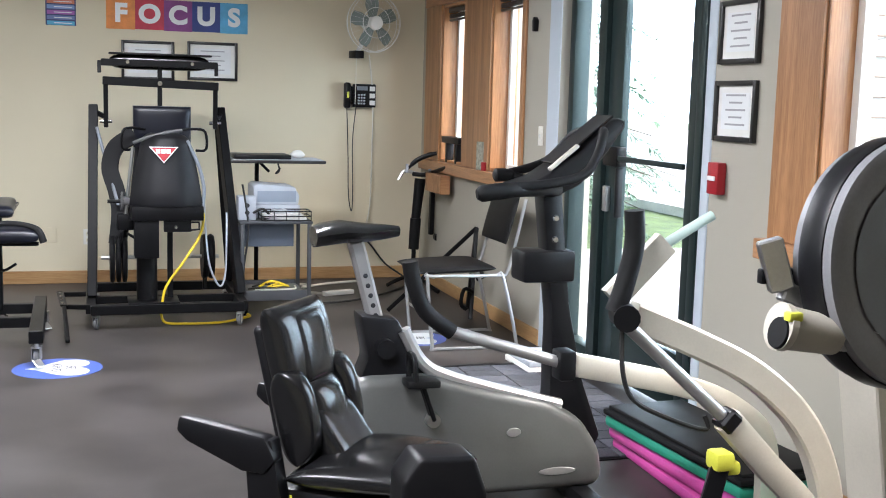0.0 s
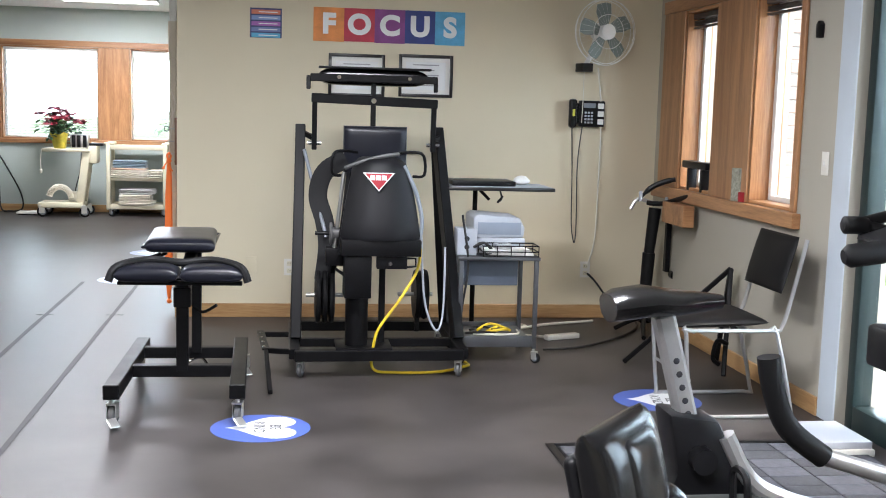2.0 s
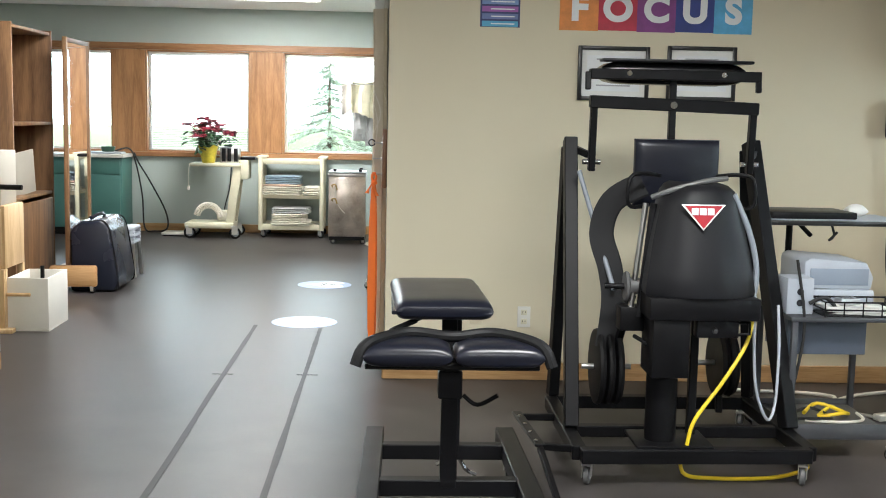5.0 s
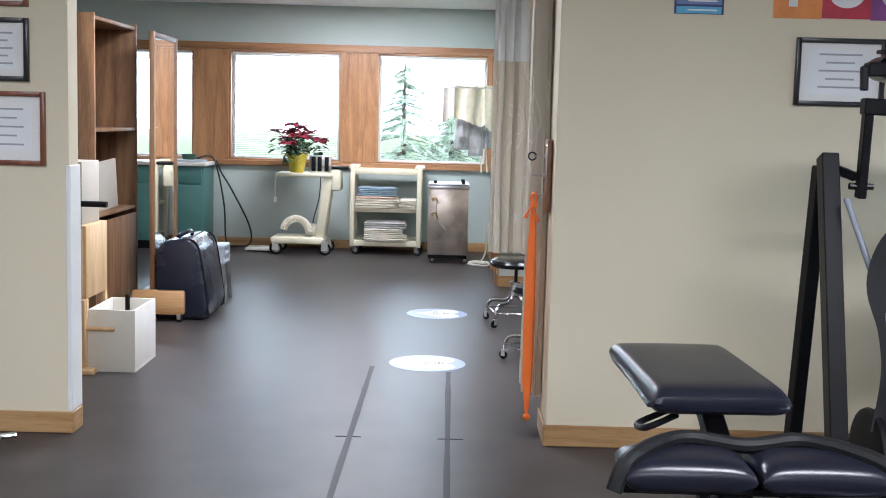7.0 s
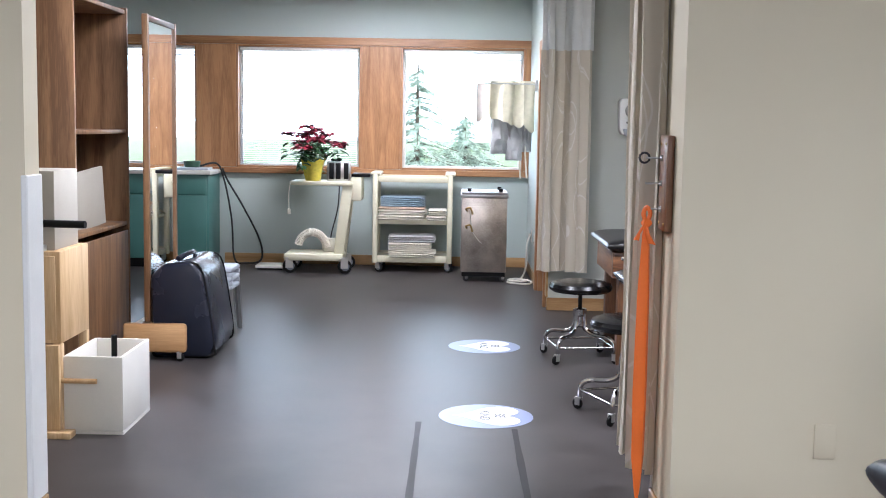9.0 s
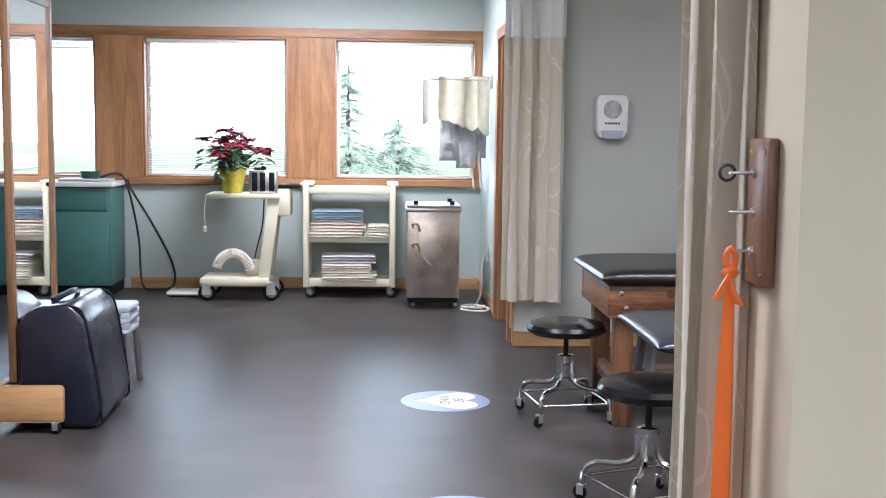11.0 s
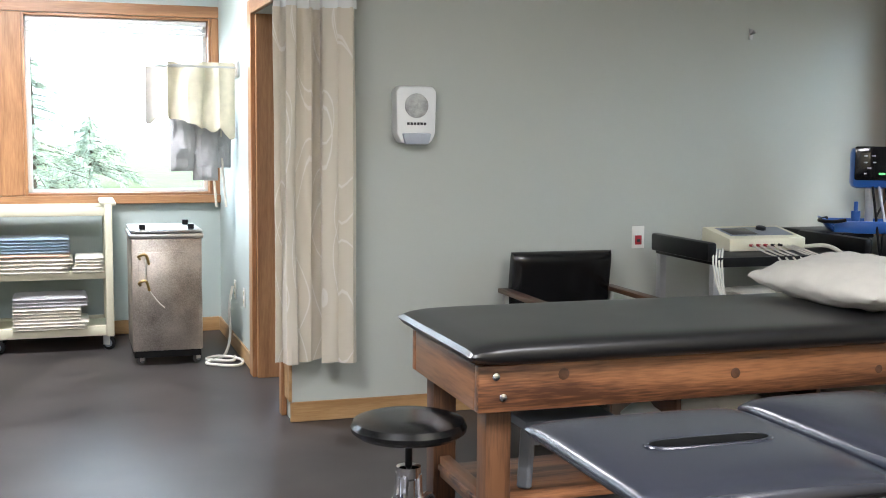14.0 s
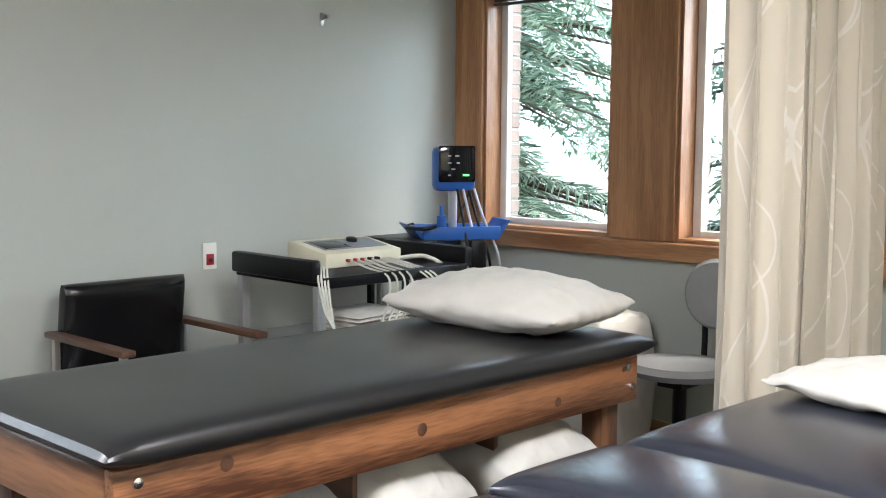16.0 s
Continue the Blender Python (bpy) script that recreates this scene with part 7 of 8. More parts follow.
def seat_pad(name, size, m, crown=0.02, power=4):
    return cpart(name, M_VINYL, r, size, SM @ m, crown, power, n=16)


seat_pad("back_cushion", (0.29, 0.35, 0.11), pose(-0.05, 0, 0.855, 0, 76, 0), 0.01, 5)
seat_pad("centre_panel", (0.25, 0.2, 0.1), pose(-0.026, 0, 0.85, 0, 76, 0), 0.006, 6)
seat_pad("back_cushion", (0.26, 0.24, 0.13), pose(0.015, 0, 0.64, 0, 76, 0), 0.03)
seat_pad("lumbar_pad", (0.2, 0.26, 0.09), pose(0.1, 0, 0.585, 0, 52, 0), 0.0, 8)
for y in (-0.17, 0.17):
    seat_pad("side_bolster", (0.3, 0.1, 0.12), pose(0.02, y * 0.9, 0.66, 0, 76, 0))
bm = bmesh.new()
box(bm, -0.2, 0.2, -0.15, 0.15, -0.02, 0.02, 0.02, SM @ pose(-0.08, 0, 0.74, 0, 76, 0), 4)
part("back_shell", bm, M_DKPLAS, r)
seat_pad("seat_cushion", (0.44, 0.44, 0.11), pose(0.24, 0, 0.49, 0, -4, 0), 0.025)
seat_pad("seat_nose", (0.18, 0.4, 0.1), pose(0.42, 0, 0.5, 0, 8, 0))
bm = bmesh.new()
box(bm, 0.0, 0.46, -0.2, 0.2, 0.4, 0.44, 0.015, SM)
part("seat_pan", bm, M_DKPLAS, r)
for y in (-0.25, 0.24):
    bm = bmesh.new()
    slab(bm, [(-0.34, 0.6), (-0.33, 0.65), (-0.02, 0.62), (0.02, 0.55), (-0.02, 0.5), (-0.1, 0.5), (-0.3, 0.57)], y - 0.03, y + 0.03, 0.012, SM)
    part("armrest", bm, M_DKPLAS, r)
    bm = bmesh.new()
    slab(bm, [(-0.1, 0.61), (0.0, 0.61), (0.04, 0.4), (-0.08, 0.38)], y - 0.02 * (1 if y < 0 else -1), y + 0.04 * (1 if y < 0 else -1), 0.008, SM)
    part("armrest_bracket", bm, M_DKPLAS, r)
bm = bmesh.new()
tube(bm, [SM @ Vector(q) for q in smooth_path([(0.02, -0.2, 0.42), (0.03, -0.24, 0.33), (0.16, -0.24, 0.32), (0.2, -0.2, 0.38)], 5)], 0.016)
part("seat_lever", bm, M_LIME, r, "lime yellow lever")
bm = bmesh.new()
tube(bm, [SM @ Vector(q) for q in smooth_path([(0.46, -0.1, 0.38), (0.52, 0.05, 0.44), (0.48, 0.2, 0.42)], 5)], 0.016)
part("seat_lever", bm, M_LIME, r, "lime yellow lever")
bm = bmesh.new()
box(bm, 0.05, 0.4, -0.12, 0.12, 0.39, 0.2, 0.01, SM)
part("seat_pedestal", bm, M_DKPLAS, r)
bm = bmesh.new()
slab(bm, [(0.03, 0.4), (0.245, 0.4), (0.25, 0.56), (0.215, 0.655), (0.075, 0.66), (0.035, 0.6)], -0.4, -0.27, 0.014, seg=3)
part("swivel_handle", bm, M_DKPLAS, r)
bm = bmesh.new()
bar(bm, (0.14, -0.33, 0.42), (0.2, -0.1, 0.3), 0.05, 0.05)
part("handle_arm", bm, M_DKPLAS, r)
bpart("main_rail", M_WARMSILVER, r, -0.42, 0.6, -0.02, 0.22, 0.06, 0.2, bevel=0.02)
bpart("rail_cap", M_DKPLAS, r, -0.38, 0.58, 0.02, 0.18, 0.2005, 0.23, bevel=0.006)
for x in (-0.3, 0.5):
    bpart("foot_bar", M_DKPLAS, r, x - 0.05, x + 0.05, -0.3, 0.46, 0.0, 0.059, bevel=0.02)


def arm(y, pts, radius, material, name, n=14, label=""):
    tpart(name, material, r, [(x - 1.5, y + 6.4, z) for x, z in pts], radius, n, 5, label)


def beam(name, y, pts, w, h, material):
    P = smooth_path([(x - 1.5, y + 6.4, z) for x, z in pts], 7)
    bm = bmesh.new()
    rows = []
    for i, p in enumerate(P):
        t = (P[min(i + 1, len(P) - 1)] - P[max(i - 1, 0)]).normalized()
        up = Vector((-t.z, 0, t.x))
        rows.append([bm.verts.new(p + up * a * h / 2 + Vector((0, b * w / 2, 0))) for a, b in ((1, -0.8), (0.8, -1), (-0.8, -1), (-1, -0.8), (-1, 0.8), (-0.8, 1), (0.8, 1), (1, 0.8))])
    for A, B in zip(rows, rows[1:]):
        for q in range(8):
            bm.faces.new((A[q], A[(q + 1) % 8], B[(q + 1) % 8], B[q]))
    bm.faces.new(rows[0][::-1])
    bm.faces.new(rows[-1])
    return part(name, bm, material, r)


arm(-5.9, [(1.785, 1.0), (1.8, 0.93), (1.84, 0.84), (1.93, 0.77)], 0.026, M_BLACKRUB, "grip")
arm(-5.9, [(1.92, 0.775), (2.1, 0.72), (2.31, 0.655)], 0.02, M_SILVER, "arm_tube")
beam("arm_beam", -5.9, [(2.3, 0.66), (2.75, 0.56), (2.97, 0.47), (3.1, 0.33), (3.12, 0.04)], 0.05, 0.075, M_WARMSILVER)
bm = bmesh.new()
box(bm, 0.79, 0.85, 0.46, 0.54, 0.6, 0.7, 0.01)
part("joint_block", bm, M_DKPLAS, r)
arm(-6.62, [(2.19, 1.232), (2.195, 1.14), (2.172, 1.034), (2.148, 0.964)], 0.027, M_BLACKRUB, "grip")
arm(-6.62, [(2.172, 0.94), (2.503, 0.65)], 0.019, M_SILVER, "arm_tube")
rpart("pivot", M_DKPLAS, r, (0.665, -0.26, 0.952), (0.69, -0.17, 0.952), 0.036)
bm = bmesh.new()
bar(bm, (0.985, -0.22, 0.668), (1.02, -0.22, 0.636), 0.062, 0.062, 0.008)
part("tube_collar", bm, M_DKPLAS, r)
beam("arm_beam", -6.62, [(2.5, 0.655), (2.63, 0.52), (2.77, 0.38), (2.88, 0.2), (2.93, 0.04)], 0.046, 0.075, M_WARMSILVER)
beam("arc_beam", -6.56, [(2.224, 0.94), (2.42, 0.86), (2.61, 0.765), (2.77, 0.626), (2.865, 0.45), (2.91, 0.22), (2.93, 0.04)], 0.058, 0.082, M_WARMSILVER)
beam("blade", -6.56, [(2.166, 0.987), (2.236, 1.057), (2.317, 1.139)], 0.035, 0.07, M_WARMSILVER)
arm(-6.56, [(2.305, 1.127), (2.375, 1.168), (2.455, 1.212)], 0.014, mat("pale_green_plastic", (0.4, 0.5, 0.46), 0.4), "tip")
tpart("cable_loop", M_CABLEK, r, [(0.68, -0.2, 0.94), (0.68, -0.22, 0.8), (0.72, -0.22, 0.72), (0.84, -0.22, 0.66), (0.94, -0.22, 0.63), (0.93, -0.22, 0.67)], 0.007)
bm = bmesh.new()
box(bm, 0.955, 1.015, -0.26, -0.19, 0.515, 0.57, 0.014)
box(bm, 0.99, 1.04, -0.25, -0.2, 0.5, 0.54, 0.012)
part("pivot_cap", bm, M_LIME, r, "lime yellow pivot cap")
bm = bmesh.new()
bar(bm, (0.99, -0.22, 0.53), (0.9, -0.17, 0.04), 0.06, 0.05)
part("pivot_post", bm, M_DKPLAS, r)
bm = bmesh.new()
bar(bm, (1.43, -0.2, 0.05), (1.62, 0.5, 0.05), 0.06, 0.05)
part("cross_tie", bm, M_WARMSILVER, r)
bm = bmesh.new()
bar(bm, (0.9, -0.17, 0.05), (0.56, 0.1, 0.1), 0.06, 0.05)
part("cross_tie", bm, M_DKPLAS, r)

# ---- gym: hand ergometer ----
h = thing("hand_ergometer", pose(2.64, -7.35, 0), "hand ergometer with a large dark flywheel", "exercise machine")
FW = pose(-0.22, -0.03, 1.2, 84, 0, 10)
lpart("flywheel", mat("grey_flywheel_paint", (0.17, 0.17, 0.18), 0.35, var=0.15), h, [(0.06, -0.04), (0.18, -0.04), (0.225, -0.055), (0.25, -0.05), (0.255, 0), (0.25, 0.05), (0.225, 0.055), (0.18, 0.04), (0.06, 0.04)], 56, FW)
lpart("rim_band", M_DKPLAS, h, [(0.2555, -0.03), (0.259, -0.02), (0.259, 0.02), (0.2555, 0.03)], 56, FW)
lpart("face_disc", M_GREYPLAS, h, [(0.06, 0.0405), (0.17, 0.0405), (0.178, 0.044), (0.06, 0.047)], 48, FW)
lpart("hub", M_STEEL, h, [(0.055, 0.047), (0.06, 0.06), (0.03, 0.07)], 24, FW)
rpart("handle", M_BOXCREAM, h, (-0.545, -0.1, 1.092), (-0.42, -0.09, 1.068), 0.044, 0.038, 20)
rpart("handle_ring", M_WARMSILVER, h, (-0.549, -0.1, 1.093), (-0.535, -0.1, 1.09), 0.047, 0.047, 20)
rpart("handle_cap", M_DKPLAS, h, (-0.556, -0.108, 1.083), (-0.548, -0.108, 1.081), 0.03, 0.033, 20)
bpart("handle_mark", M_LIME, h, -0.552, -0.522, -0.142, -0.118, 1.108, 1.126, bevel=0.004)
bm = bmesh.new()
bar(bm, (-0.44, -0.09, 1.07), (-0.24, -0.06, 1.04), 0.06, 0.05)
part("crank", bm, M_SILVER, h)
bm = bmesh.new()
bar(bm, (-0.53, -0.02, 1.25), (-0.5, -0.03, 1.15), 0.03, 0.05)
bar(bm, (-0.5, -0.03, 1.15), (-0.42, -0.03, 1.12), 0.03, 0.04)
part("clamp", bm, M_STEEL, h)
bpart("clamp_arm", M_DKPLAS, h, -0.54, -0.38, -0.02, 0.0, 1.16, 1.19, bevel=0.004)
bm = bmesh.new()
bar(bm, (-0.2, 0.1, 1.2), (0.0, 0.12, 0.08), 0.12, 0.12)
part("stand", bm, M_WARMSILVER, h)
bpart("base", M_DKPLAS, h, -0.25, 0.3, -0.25, 0.3, 0.0, 0.08, bevel=0.02)
rpart("axle", M_STEEL, h, (-0.22, -0.1, 1.2), (-0.2, 0.12, 1.2), 0.022)

# stack of step platforms
for i, (mt2, z, lbl) in enumerate(((M_MAGENTA, 0.0, "magenta riser block in the step stack"), (M_MAGENTA, 0.055, "magenta riser block in the step stack"), (M_GREENPL, 0.11, "green step platform with a black grip top"))):
    s = thing("step_platform", pose(3.2, -5.35, z, 0, 0, 3 * i - 2), lbl, "step platform", "stacked steps")
    bpart("block", mt2, s, -0.2, 0.2, -0.5, 0.5, 0.0, 0.052, bevel=0.02)
    if i == 2:
        bpart("rim", M_BLACKRUB, s, -0.205, 0.205, -0.51, 0.51, 0.05, 0.08, bevel=0.014)
        bpart("grip_top", M_BLACKRUB, s, -0.185, 0.185, -0.49, 0.49, 0.078, 0.095, bevel=0.008)
s = thing("step_platform", pose(3.2, -6.3, 0, 0, 0, 4), "green step platform lying on the floor", "step platform", "stacked steps")
bpart("block", M_GREENPL, s, -0.2, 0.2, -0.38, 0.38, 0.0, 0.1, bevel=0.02)


# ---- things on the walls ----
b = thing("banner", pose(1.48, 0, 2.095), "five colour paper banner with large white letters", "banner")
for i, (ch, col) in enumerate(zip("FOCUS", ((0.75, 0.26, 0.06), (0.5, 0.03, 0.06), (0.22, 0.05, 0.22), (0.03, 0.05, 0.22), (0.1, 0.38, 0.62)))):
    x = -0.432 + 0.216 * i
    bm = bmesh.new()
    box(bm, x - 0.108, x + 0.108, -0.003, -0.001, -0.118 + 0.004 * (i % 2), 0.118)
    part("sheet", bm, mat("banner_sheet_%s" % ch.lower(), col, 0.55, var=0.15, scale=14), b)
    t = writing("letter", ch, 0.19, M_STICKER, b, pose(x, -0.0045, 0.0, 90), 0.001, bold=0.009)
    me = t.data
    for v in me.vertices:
        v.co.x *= 1.05
p = thing("poster", pose(0.61, 0, 2.085), "small poster of coloured rounded strips", "poster")
bpart("sheet", mat("dark_blue_paper", (0.05, 0.06, 0.16), 0.6, var=0.1), p, -0.11, 0.11, -0.003, -0.001, -0.1, 0.105, bevel=0)
for i, col in enumerate(((0.62, 0.2, 0.12), (0.2, 0.3, 0.55), (0.35, 0.12, 0.4), (0.15, 0.2, 0.4), (0.1, 0.4, 0.6))):
    z = 0.078 - 0.04 * i
    c2 = mat("strip_colour_%d" % i, col, 0.55, var=0.1)
    bpart("strip", c2, p, -0.1, 0.1, -0.0045, -0.003, z - 0.015, z + 0.015, bevel=0)
    bpart("text_bar", M_STICKER, p, -0.05, 0.08, -0.0052, -0.0045, z - 0.003, z + 0.003, bevel=0)


def framed(m, w, h, material, label, lines=5, mount=0.03):
    """A framed paper: moulding, backing, mount, paper, glass and bars for its unreadable text."""
    f = thing("picture_frame", m, label, "picture frame", "framed certificates")
    t = 0.022
    for a, b2, c, d in ((-w / 2, -w / 2 + t, -h / 2, h / 2), (w / 2 - t, w / 2, -h / 2, h / 2), (-w / 2 + t, w / 2 - t, h / 2 - t, h / 2), (-w / 2 + t, w / 2 - t, -h / 2, -h / 2 + t)):
        bpart("moulding", material, f, a, b2, -0.022, -0.001, c, d, bevel=0.003)
    bpart("mount", M_PAPER, f, -w / 2 + t, w / 2 - t, -0.008, -0.004, -h / 2 + t, h / 2 - t, bevel=0)
    bpart("paper", M_STICKER, f, -w / 2 + t + mount, w / 2 - t - mount, -0.0095, -0.008, -h / 2 + t + mount, h / 2 - t - mount, bevel=0)
    for i in range(lines):
        z = h * 0.26 - i * h * 0.12
        ww = w * (0.16 if i % 2 else 0.24)
        bpart("text_bar", M_GREYINK, f, -ww, ww, -0.0105, -0.0095, z - 0.004, z + 0.004, bevel=0)
    return f


framed(pose(1.25, 0, 1.745), 0.4, 0.3, M_SHINYBLACK, "black framed certificate on the beige wall")
framed(pose(1.745, 0, 1.755), 0.39, 0.3, M_SHINYBLACK, "black framed certificate on the beige wall")
framed(pose(XR, -4.96, 1.825, 0, 0, -90), 0.32, 0.27, M_SHINYBLACK, "black framed certificate beside the door")
framed(pose(XR, -4.955, 1.49, 0, 0, -90), 0.33, 0.26, M_SHINYBLACK, "black framed certificate beside the door")
framed(pose(-2.51, 0, 1.75), 0.28, 0.28, M_SHINYBLACK, "black framed certificate by the passage")
framed(pose(-2.49, 0, 1.4), 0.38, 0.33, M_MAHOG, "mahogany framed certificate by the passage", 5, 0.045)
framed(pose(-2.52, 0, 2.08), 0.3, 0.28, M_MAHOG, "mahogany framed certificate high by the passage")

# wall phone
p = thing("wall_phone", pose(2.93, 0, 1.52) @ Matrix.Diagonal((0.9, 1, 0.95, 1)), "black wall telephone with a coiled cord", "telephone")
bpart("base", M_DKPLAS, p, -0.06, 0.15, -0.06, -0.001, -0.1, 0.1, bevel=0.012)
bpart("handset", M_DKPLAS, p, -0.15, -0.09, -0.1, -0.03, -0.11, 0.11, bevel=0.02)
bpart("cradle", M_DKPLAS, p, -0.12, -0.058, -0.05, -0.001, -0.08, 0.08, bevel=0.01)
bpart("display", M_GREYPLAS, p, -0.03, 0.07, -0.063, -0.06, 0.045, 0.08, bevel=0.002)
for i in range(4):
    for j in range(3):
        bpart("key", M_LTGREY, p, -0.02 + 0.026 * j, -0.003 + 0.026 * j, -0.066, -0.06, -0.075 + 0.025 * i, -0.06 + 0.025 * i, bevel=0.002)
for z in (-0.06, 0.0, 0.06):
    bpart("label_card", M_PAPER, p, 0.09, 0.14, -0.062, -0.06, z - 0.02, z + 0.02, bevel=0)
bpart("handset_label", M_LIME, p, -0.13, -0.11, -0.102, -0.1, -0.02, 0.03, bevel=0)
tpart("coiled_cord", M_CABLEK, p, [(-0.12, -0.06, -0.11), (-0.1, -0.05, -0.5), (-0.09, -0.05, -0.85), (-0.06, -0.05, -1.0), (-0.05, -0.05, -0.85), (-0.06, -0.05, -0.4), (-0.03, -0.04, -0.1)], 0.0045, 6, 8)

# wall fan
f = thing("wall_fan", pose(3.0, -0.2, 2.1, 0, 0, 14), "white wall fan with grey translucent blades", "fan")
M_FANB = mat("grey_fan_blade", (0.2, 0.24, 0.22), 0.4, var=0.08)
for q in range(5):
    a = q / 5 * math.tau + 0.5
    d, s2 = Vector((math.cos(a), 0, math.sin(a))), Vector((-math.sin(a), 0, math.cos(a)))
    bm = bmesh.new()
    pts = [(0.05, -0.03), (0.12, -0.06), (0.19, -0.065), (0.205, -0.03), (0.2, 0.03), (0.15, 0.045), (0.05, 0.03)]
    v1 = [bm.verts.new(d * u + s2 * w + Vector((0, 0.25 * w, 0))) for u, w in pts]
    v2 = [bm.verts.new(v.co + Vector((0, 0.003, 0))) for v in v1]
    bm.faces.new(v1)
    bm.faces.new(v2[::-1])
    for i in range(7):
        bm.faces.new((v1[i], v1[(i + 1) % 7], v2[(i + 1) % 7], v2[i]))
    part("blade", bm, M_FANB, f)
lpart("hub", M_WHITE, f, [(0.0, 0), (0.05, 0.0), (0.055, -0.01), (0.04, -0.02)], 24, pose(0, -0.045, 0, -90))
lpart("motor", M_WHITE, f, [(0.06, 0.0), (0.07, 0.05), (0.05, 0.11)], 24, pose(0, 0.02, 0, -90))
for rr, y in ((0.235, 0.0), (0.225, -0.035), (0.12, -0.05), (0.225, 0.03)):
    tpart("guard_ring", M_WHITE, f, [(rr * math.cos(q / 40 * math.tau), y, rr * math.sin(q / 40 * math.tau)) for q in range(40)], 0.0028, 5, 1, closed=True)
bm = bmesh.new()
for q in range(30):
    a = q / 30 * math.tau
    c2, s3 = math.cos(a), math.sin(a)
    tube(bm, [(0.05 * c2, -0.055, 0.05 * s3), (0.15 * c2, -0.052, 0.15 * s3), (0.22 * c2, -0.03, 0.22 * s3), (0.235 * c2, 0.0, 0.235 * s3), (0.22 * c2, 0.03, 0.22 * s3)], 0.0008, 3)
tagged(part("guard_wires", bm, M_WHITE, f), kind="stuff")
tpart("arm", M_WHITE, f, [(-0.02, 0.1, -0.05), (-0.06, 0.1, -0.18), (-0.07, 0.16, -0.24)], 0.02)
bpart("wall_bracket", M_DKPLAS, f, -0.12, -0.04, 0.08, 0.2, -0.28, -0.22)
tpart("pull_cord", M_CABLEW, f, [(-0.1, 0.1, -0.28), (-0.1, 0.1, -0.5), (-0.1, 0.11, -0.65)], 0.003, 5)
bm = bmesh.new()
tube(bm, smooth_path([(3.0, -0.06, 1.85), (3.04, -0.05, 1.5), (3.04, -0.05, 1.0), (3.03, -0.05, 0.6), (2.99, -0.03, 0.4)], 6), 0.006, 6)
solid("fan_cord", bm, M_CABLEW, "white fan cord hanging down the wall", "cord")
bm = bmesh.new()
tube(bm, smooth_path([(2.99, -0.03, 0.34), (3.05, -0.06, 0.28), (3.15, -0.15, 0.14), (3.3, -0.3, 0.02), (3.1, -0.7, 0.012), (2.7, -1.1, 0.012), (2.4, -1.2, 0.012)], 6), 0.008, 6)
solid("extension_lead", bm, M_CABLEK, "black power cord from the outlet across the floor", "cord")

# fire alarm, sill things
a = thing("fire_alarm_pull", pose(XR, -4.855, 1.195, 0, 0, -90), "red fire alarm pull station", "fire alarm")
bpart("case", M_REDPL, a, -0.045, 0.045, -0.045, -0.001, -0.07, 0.07, bevel=0.006)
bpart("pull_bar", M_STICKER, a, -0.03, 0.03, -0.055, -0.045, -0.01, 0.01, bevel=0.003)
c = thing("leaflet_holder", pose(3.455, -1.66, 1.0195, 0, 0, -70), "upright leaflet card on the window sill", "leaflet")
bpart("card", mat("leaflet_print", (0.3, 0.3, 0.24), 0.6, var=0.5, scale=40), c, -0.06, 0.06, -0.003, 0.003, 0.0, 0.2, bevel=0)
bpart("foot", M_REDPL, c, 0.03, 0.08, -0.03, 0.0, 0.0, 0.06)
bm = bmesh.new()
box(bm, 3.38, 3.5, -5.85, -5.62, 0.983, 1.02, 0.004)
solid("leaflet_pile", bm, M_PAPER, "pile of leaflets on the near window sill", "leaflets")
bm = bmesh.new()
slab(bm, [(-0.02, -0.04), (0.02, -0.04), (0.025, 0.03), (0.0, 0.05), (-0.025, 0.03)], -0.03, -0.001, 0.005)
solid("wall_bell", bm, M_DKPLAS, "small black bell on the wall by the window", "bell", m=pose(XR, -2.58, 1.98, 0, 0, -90))

# floor clutter by the west wall
s = thing("folded_scooter", pose(-2.55, -0.15, 0), "blue folded walker with chrome legs on the floor", "walker")
tpart("leg", M_CHROME, s, [(-0.3, 0.0, 0.06), (0.0, -0.06, 0.03), (0.14, 0.02, 0.02)], 0.014)
tpart("leg", M_CHROME, s, [(-0.3, -0.12, 0.06), (-0.05, -0.14, 0.03), (0.1, -0.06, 0.02)], 0.014)
bm = bmesh.new()
slab(bm, [(-0.3, 0.0), (-0.02, 0.03), (-0.06, 0.1), (-0.16, 0.3), (-0.3, 0.4)], -0.1, 0.02, 0.02)
part("sling", bm, M_BLUEPL, s)


# ---- outside ----
bm = bmesh.new()
bmesh.ops.create_grid(bm, x_segments=2, y_segments=2, size=400)
bmesh.ops.translate(bm, verts=bm.verts, vec=(0, 0, -0.2))
solid("ground", bm, M_GRASS, "mown lawn that reaches the horizon", "ground", "structure", smooth=False)
bm = bmesh.new()
box(bm, XR + 0.25, 40, -30, 1.9, -0.19, -0.04)
box(bm, 9.5, 70, 1.9, 60, -0.19, -0.04)
solid("pavement", bm, mat("pale_concrete", (0.5, 0.49, 0.46), 0.85, var=0.22, scale=2), "pale concrete path outside the entrance door", "pavement", "structure", smooth=False)
M_SKYB, stree, sb = nodes_of("overcast_backdrop")
sb.inputs["Base Color"].default_value = (0.8, 0.8, 0.8, 1)
sb.inputs["Emission Color"].default_value, sb.inputs["Emission Strength"].default_value = (0.72, 0.87, 1.0, 1), 6.0
bm = bmesh.new()
bmesh.ops.create_cone(bm, cap_ends=False, segments=48, radius1=120, radius2=120, depth=60)
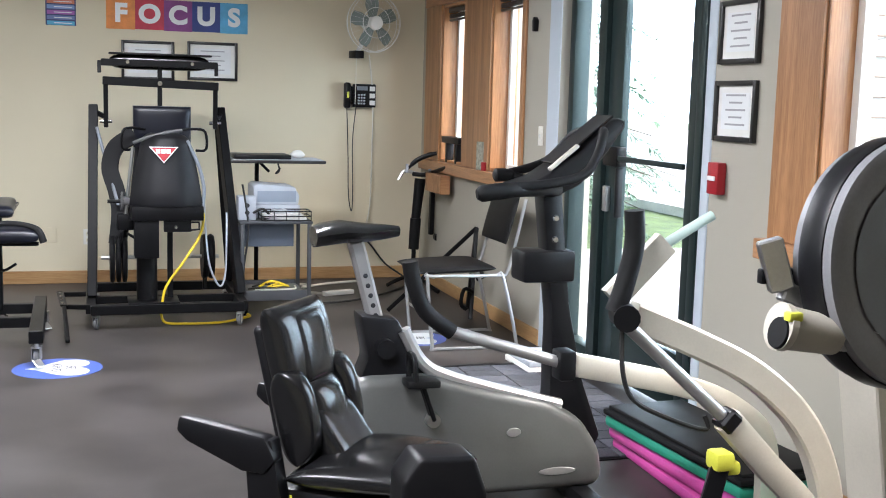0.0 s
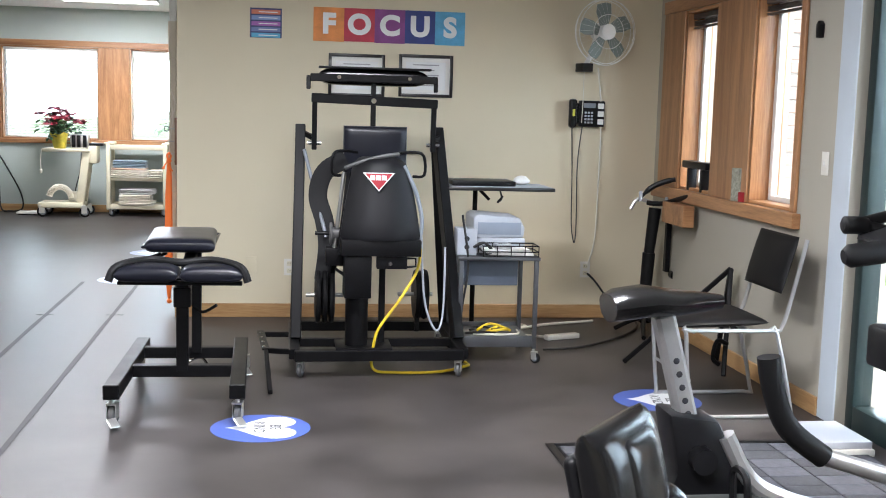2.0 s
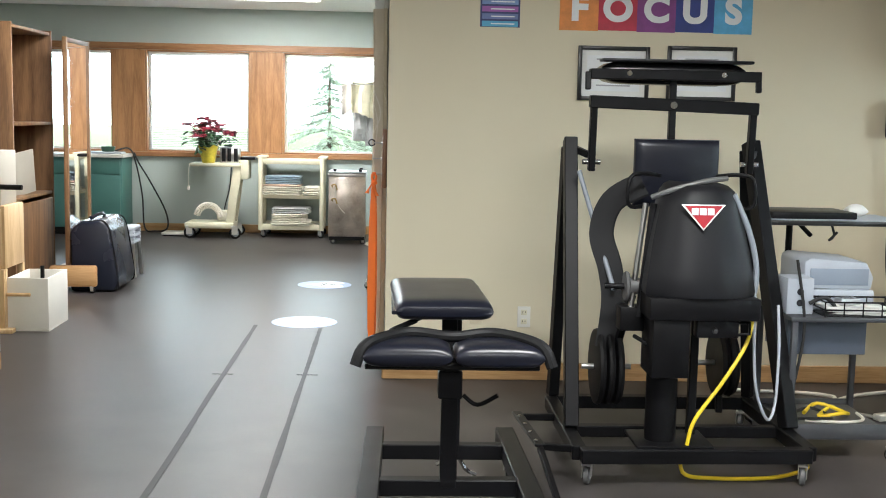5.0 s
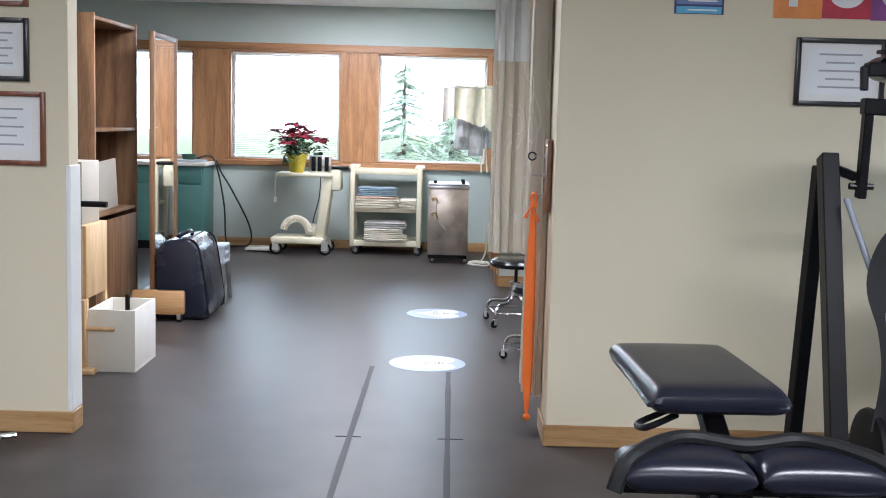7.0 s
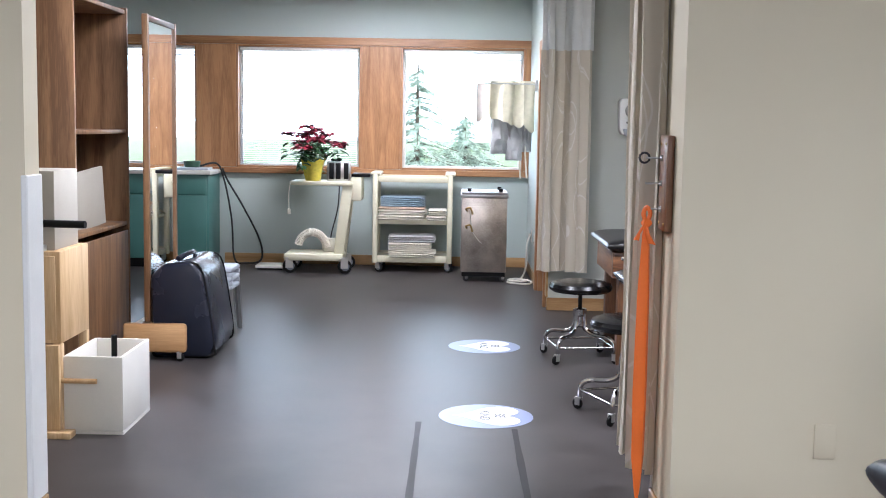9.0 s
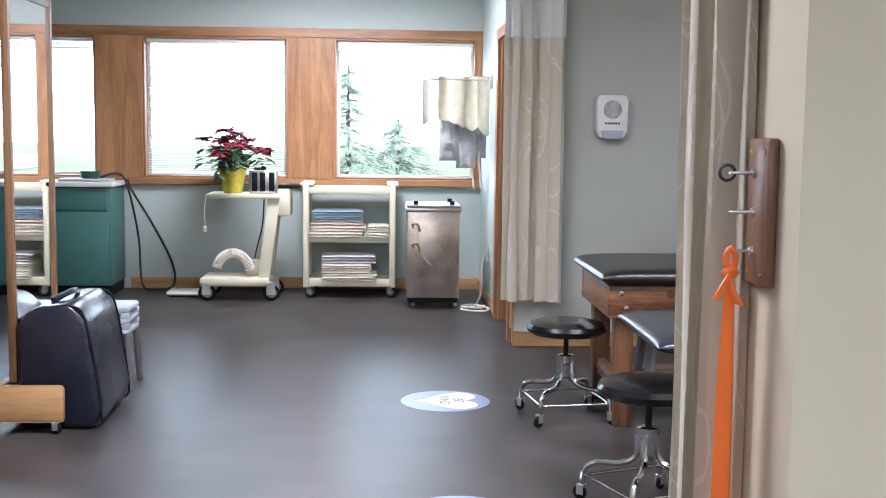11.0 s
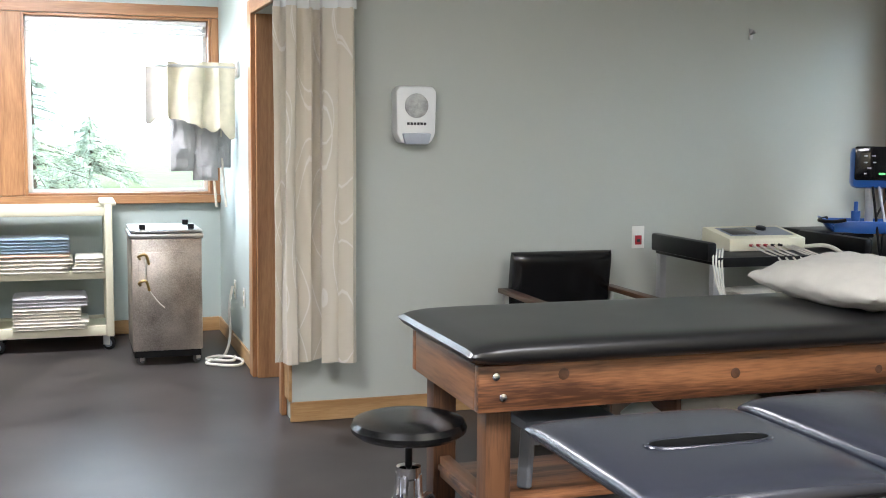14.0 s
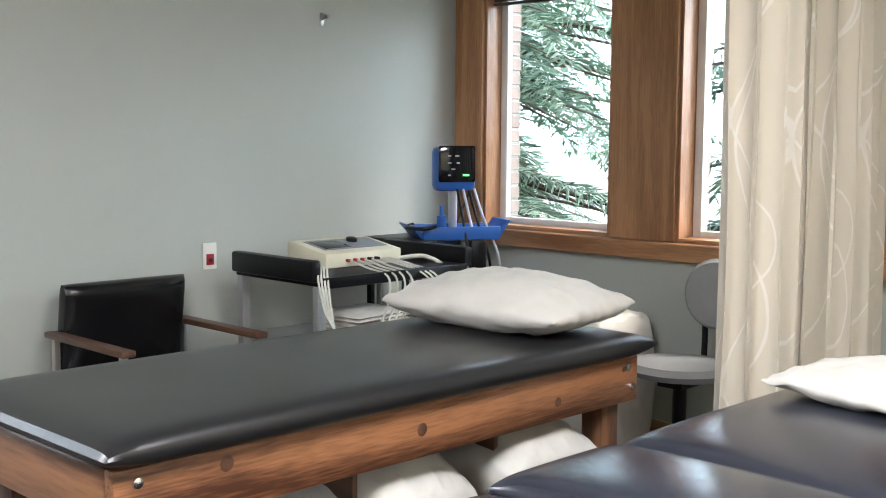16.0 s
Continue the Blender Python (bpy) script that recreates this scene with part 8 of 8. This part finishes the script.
bmesh.ops.translate(bm, verts=bm.verts, vec=(0, 0, 29.8))
solid("backdrop", bm, M_SKYB, "bright overcast sky low over the horizon", "sky", "structure")


def spruce(x, y, h, r, seed, label, density=1.0, needles=None):
    t = thing("spruce_tree", pose(x, y, -0.2), label, "tree", "spruce trees")
    rng = random.Random(seed)
    rpart("trunk", M_BARK, t, (0, 0, 0), (0, 0, h), 0.03 * h / 2 + 0.05, 0.02, 10)
    bm, lm = [], bmesh.new()
    verts, faces = [], []
    n = int(46 * density)
    for k in range(n):
        f = (k + rng.random()) / n
        z = 0.25 + f * (h - 0.4)
        L = r * (1 - f) ** 0.8 * rng.uniform(0.75, 1.1) + 0.15
        a = rng.random() * math.tau
        d = Vector((math.cos(a), math.sin(a), 0))
        side = Vector((-d.y, d.x, 0))
        droop = rng.uniform(0.25, 0.5)
        rod(lm, (0, 0, z), d * L * 0.9 + Vector((0, 0, z - droop * L * 0.6)), 0.022, 0.006, 5)
        steps = int(L * 15) + 4
        for s in range(steps):
            g = (s + 0.5) / steps
            p = d * L * g + Vector((0, 0, z - droop * L * g * g))
            for sd in (-1, 1):
                for q in range(5):
                    l = (0.12 + 0.5 * L * 0.2 * (1 - g)) * rng.uniform(0.6, 1.25)
                    e = p + side * sd * l * rng.uniform(0.4, 1) + d * l * rng.uniform(0.1, 0.7) + Vector((0, 0, rng.uniform(-0.14, 0.03)))
                    w = Vector((rng.uniform(-1, 1), rng.uniform(-1, 1), rng.uniform(-0.6, 0.6))).normalized() * 0.011
                    i = len(verts)
                    mid = p.lerp(e, 0.5)
                    verts += [p, mid + w, e, mid - w]
                    faces.append((i, i + 1, i + 2, i + 3))
    part("limbs", lm, M_BARK, t)
    me = bpy.data.meshes.new("crown")
    me.from_pydata([tuple(v) for v in verts], [], faces)
    me.materials.append(needles or M_NEEDLE)
    ob = new("crown", me)
    ob.parent = t
    return t


spruce(6.3, 7.5, 8.0, 2.7, 3, "tall blue green spruce close outside the window", 5.5)
spruce(5.9, 4.0, 7.0, 1.8, 8, "spruce outside the gym windows", 3.2)
spruce(8.6, 10.0, 8.5, 2.7, 5, "tall blue green spruce behind another", 2.6)
# Lawn edge trees take the needle colour paled for haze.
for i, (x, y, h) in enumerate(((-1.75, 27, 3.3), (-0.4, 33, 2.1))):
    spruce(x, y, h, 1.7, 20 + i, "spruce at the edge of the lawn", 1.5, M_HAZENEEDLE)


def brick_pier(m, w, h, label):
    """A pier of single bricks that stands out beside a window."""
    p = thing("brick_pier", m, label, "brickwork")
    p["kind"] = "structure"
    bpart("mortar_core", M_MORTAR, p, 0.004, w - 0.006, 0.0, 0.1, 0, h, bevel=0)
    bm = bmesh.new()
    box(bm, 0.0, w, 0.0, 0.1, 0, 0.066, 0.004, seg=1)
    me = finish("brick", bm, M_BRICK)
    k, z = 0, 0.0
    while z < h - 0.06:
        for y in (0.004,):
            b = new("brick", me)
            b.parent = p
            b.location = (0.003 * ((k * 7 + int(y * 50)) % 3), y - (0.004 if k % 2 else 0), z)
        z += 0.078
        k += 1
    return p


for y in (4.93, 3.72, -0.53, -1.73, -5.52):
    brick_pier(pose(XR + 0.225, y + 0.2, 0.7, 0, 0, -90), 0.2, 1.7, "pale brick pier outside the window")
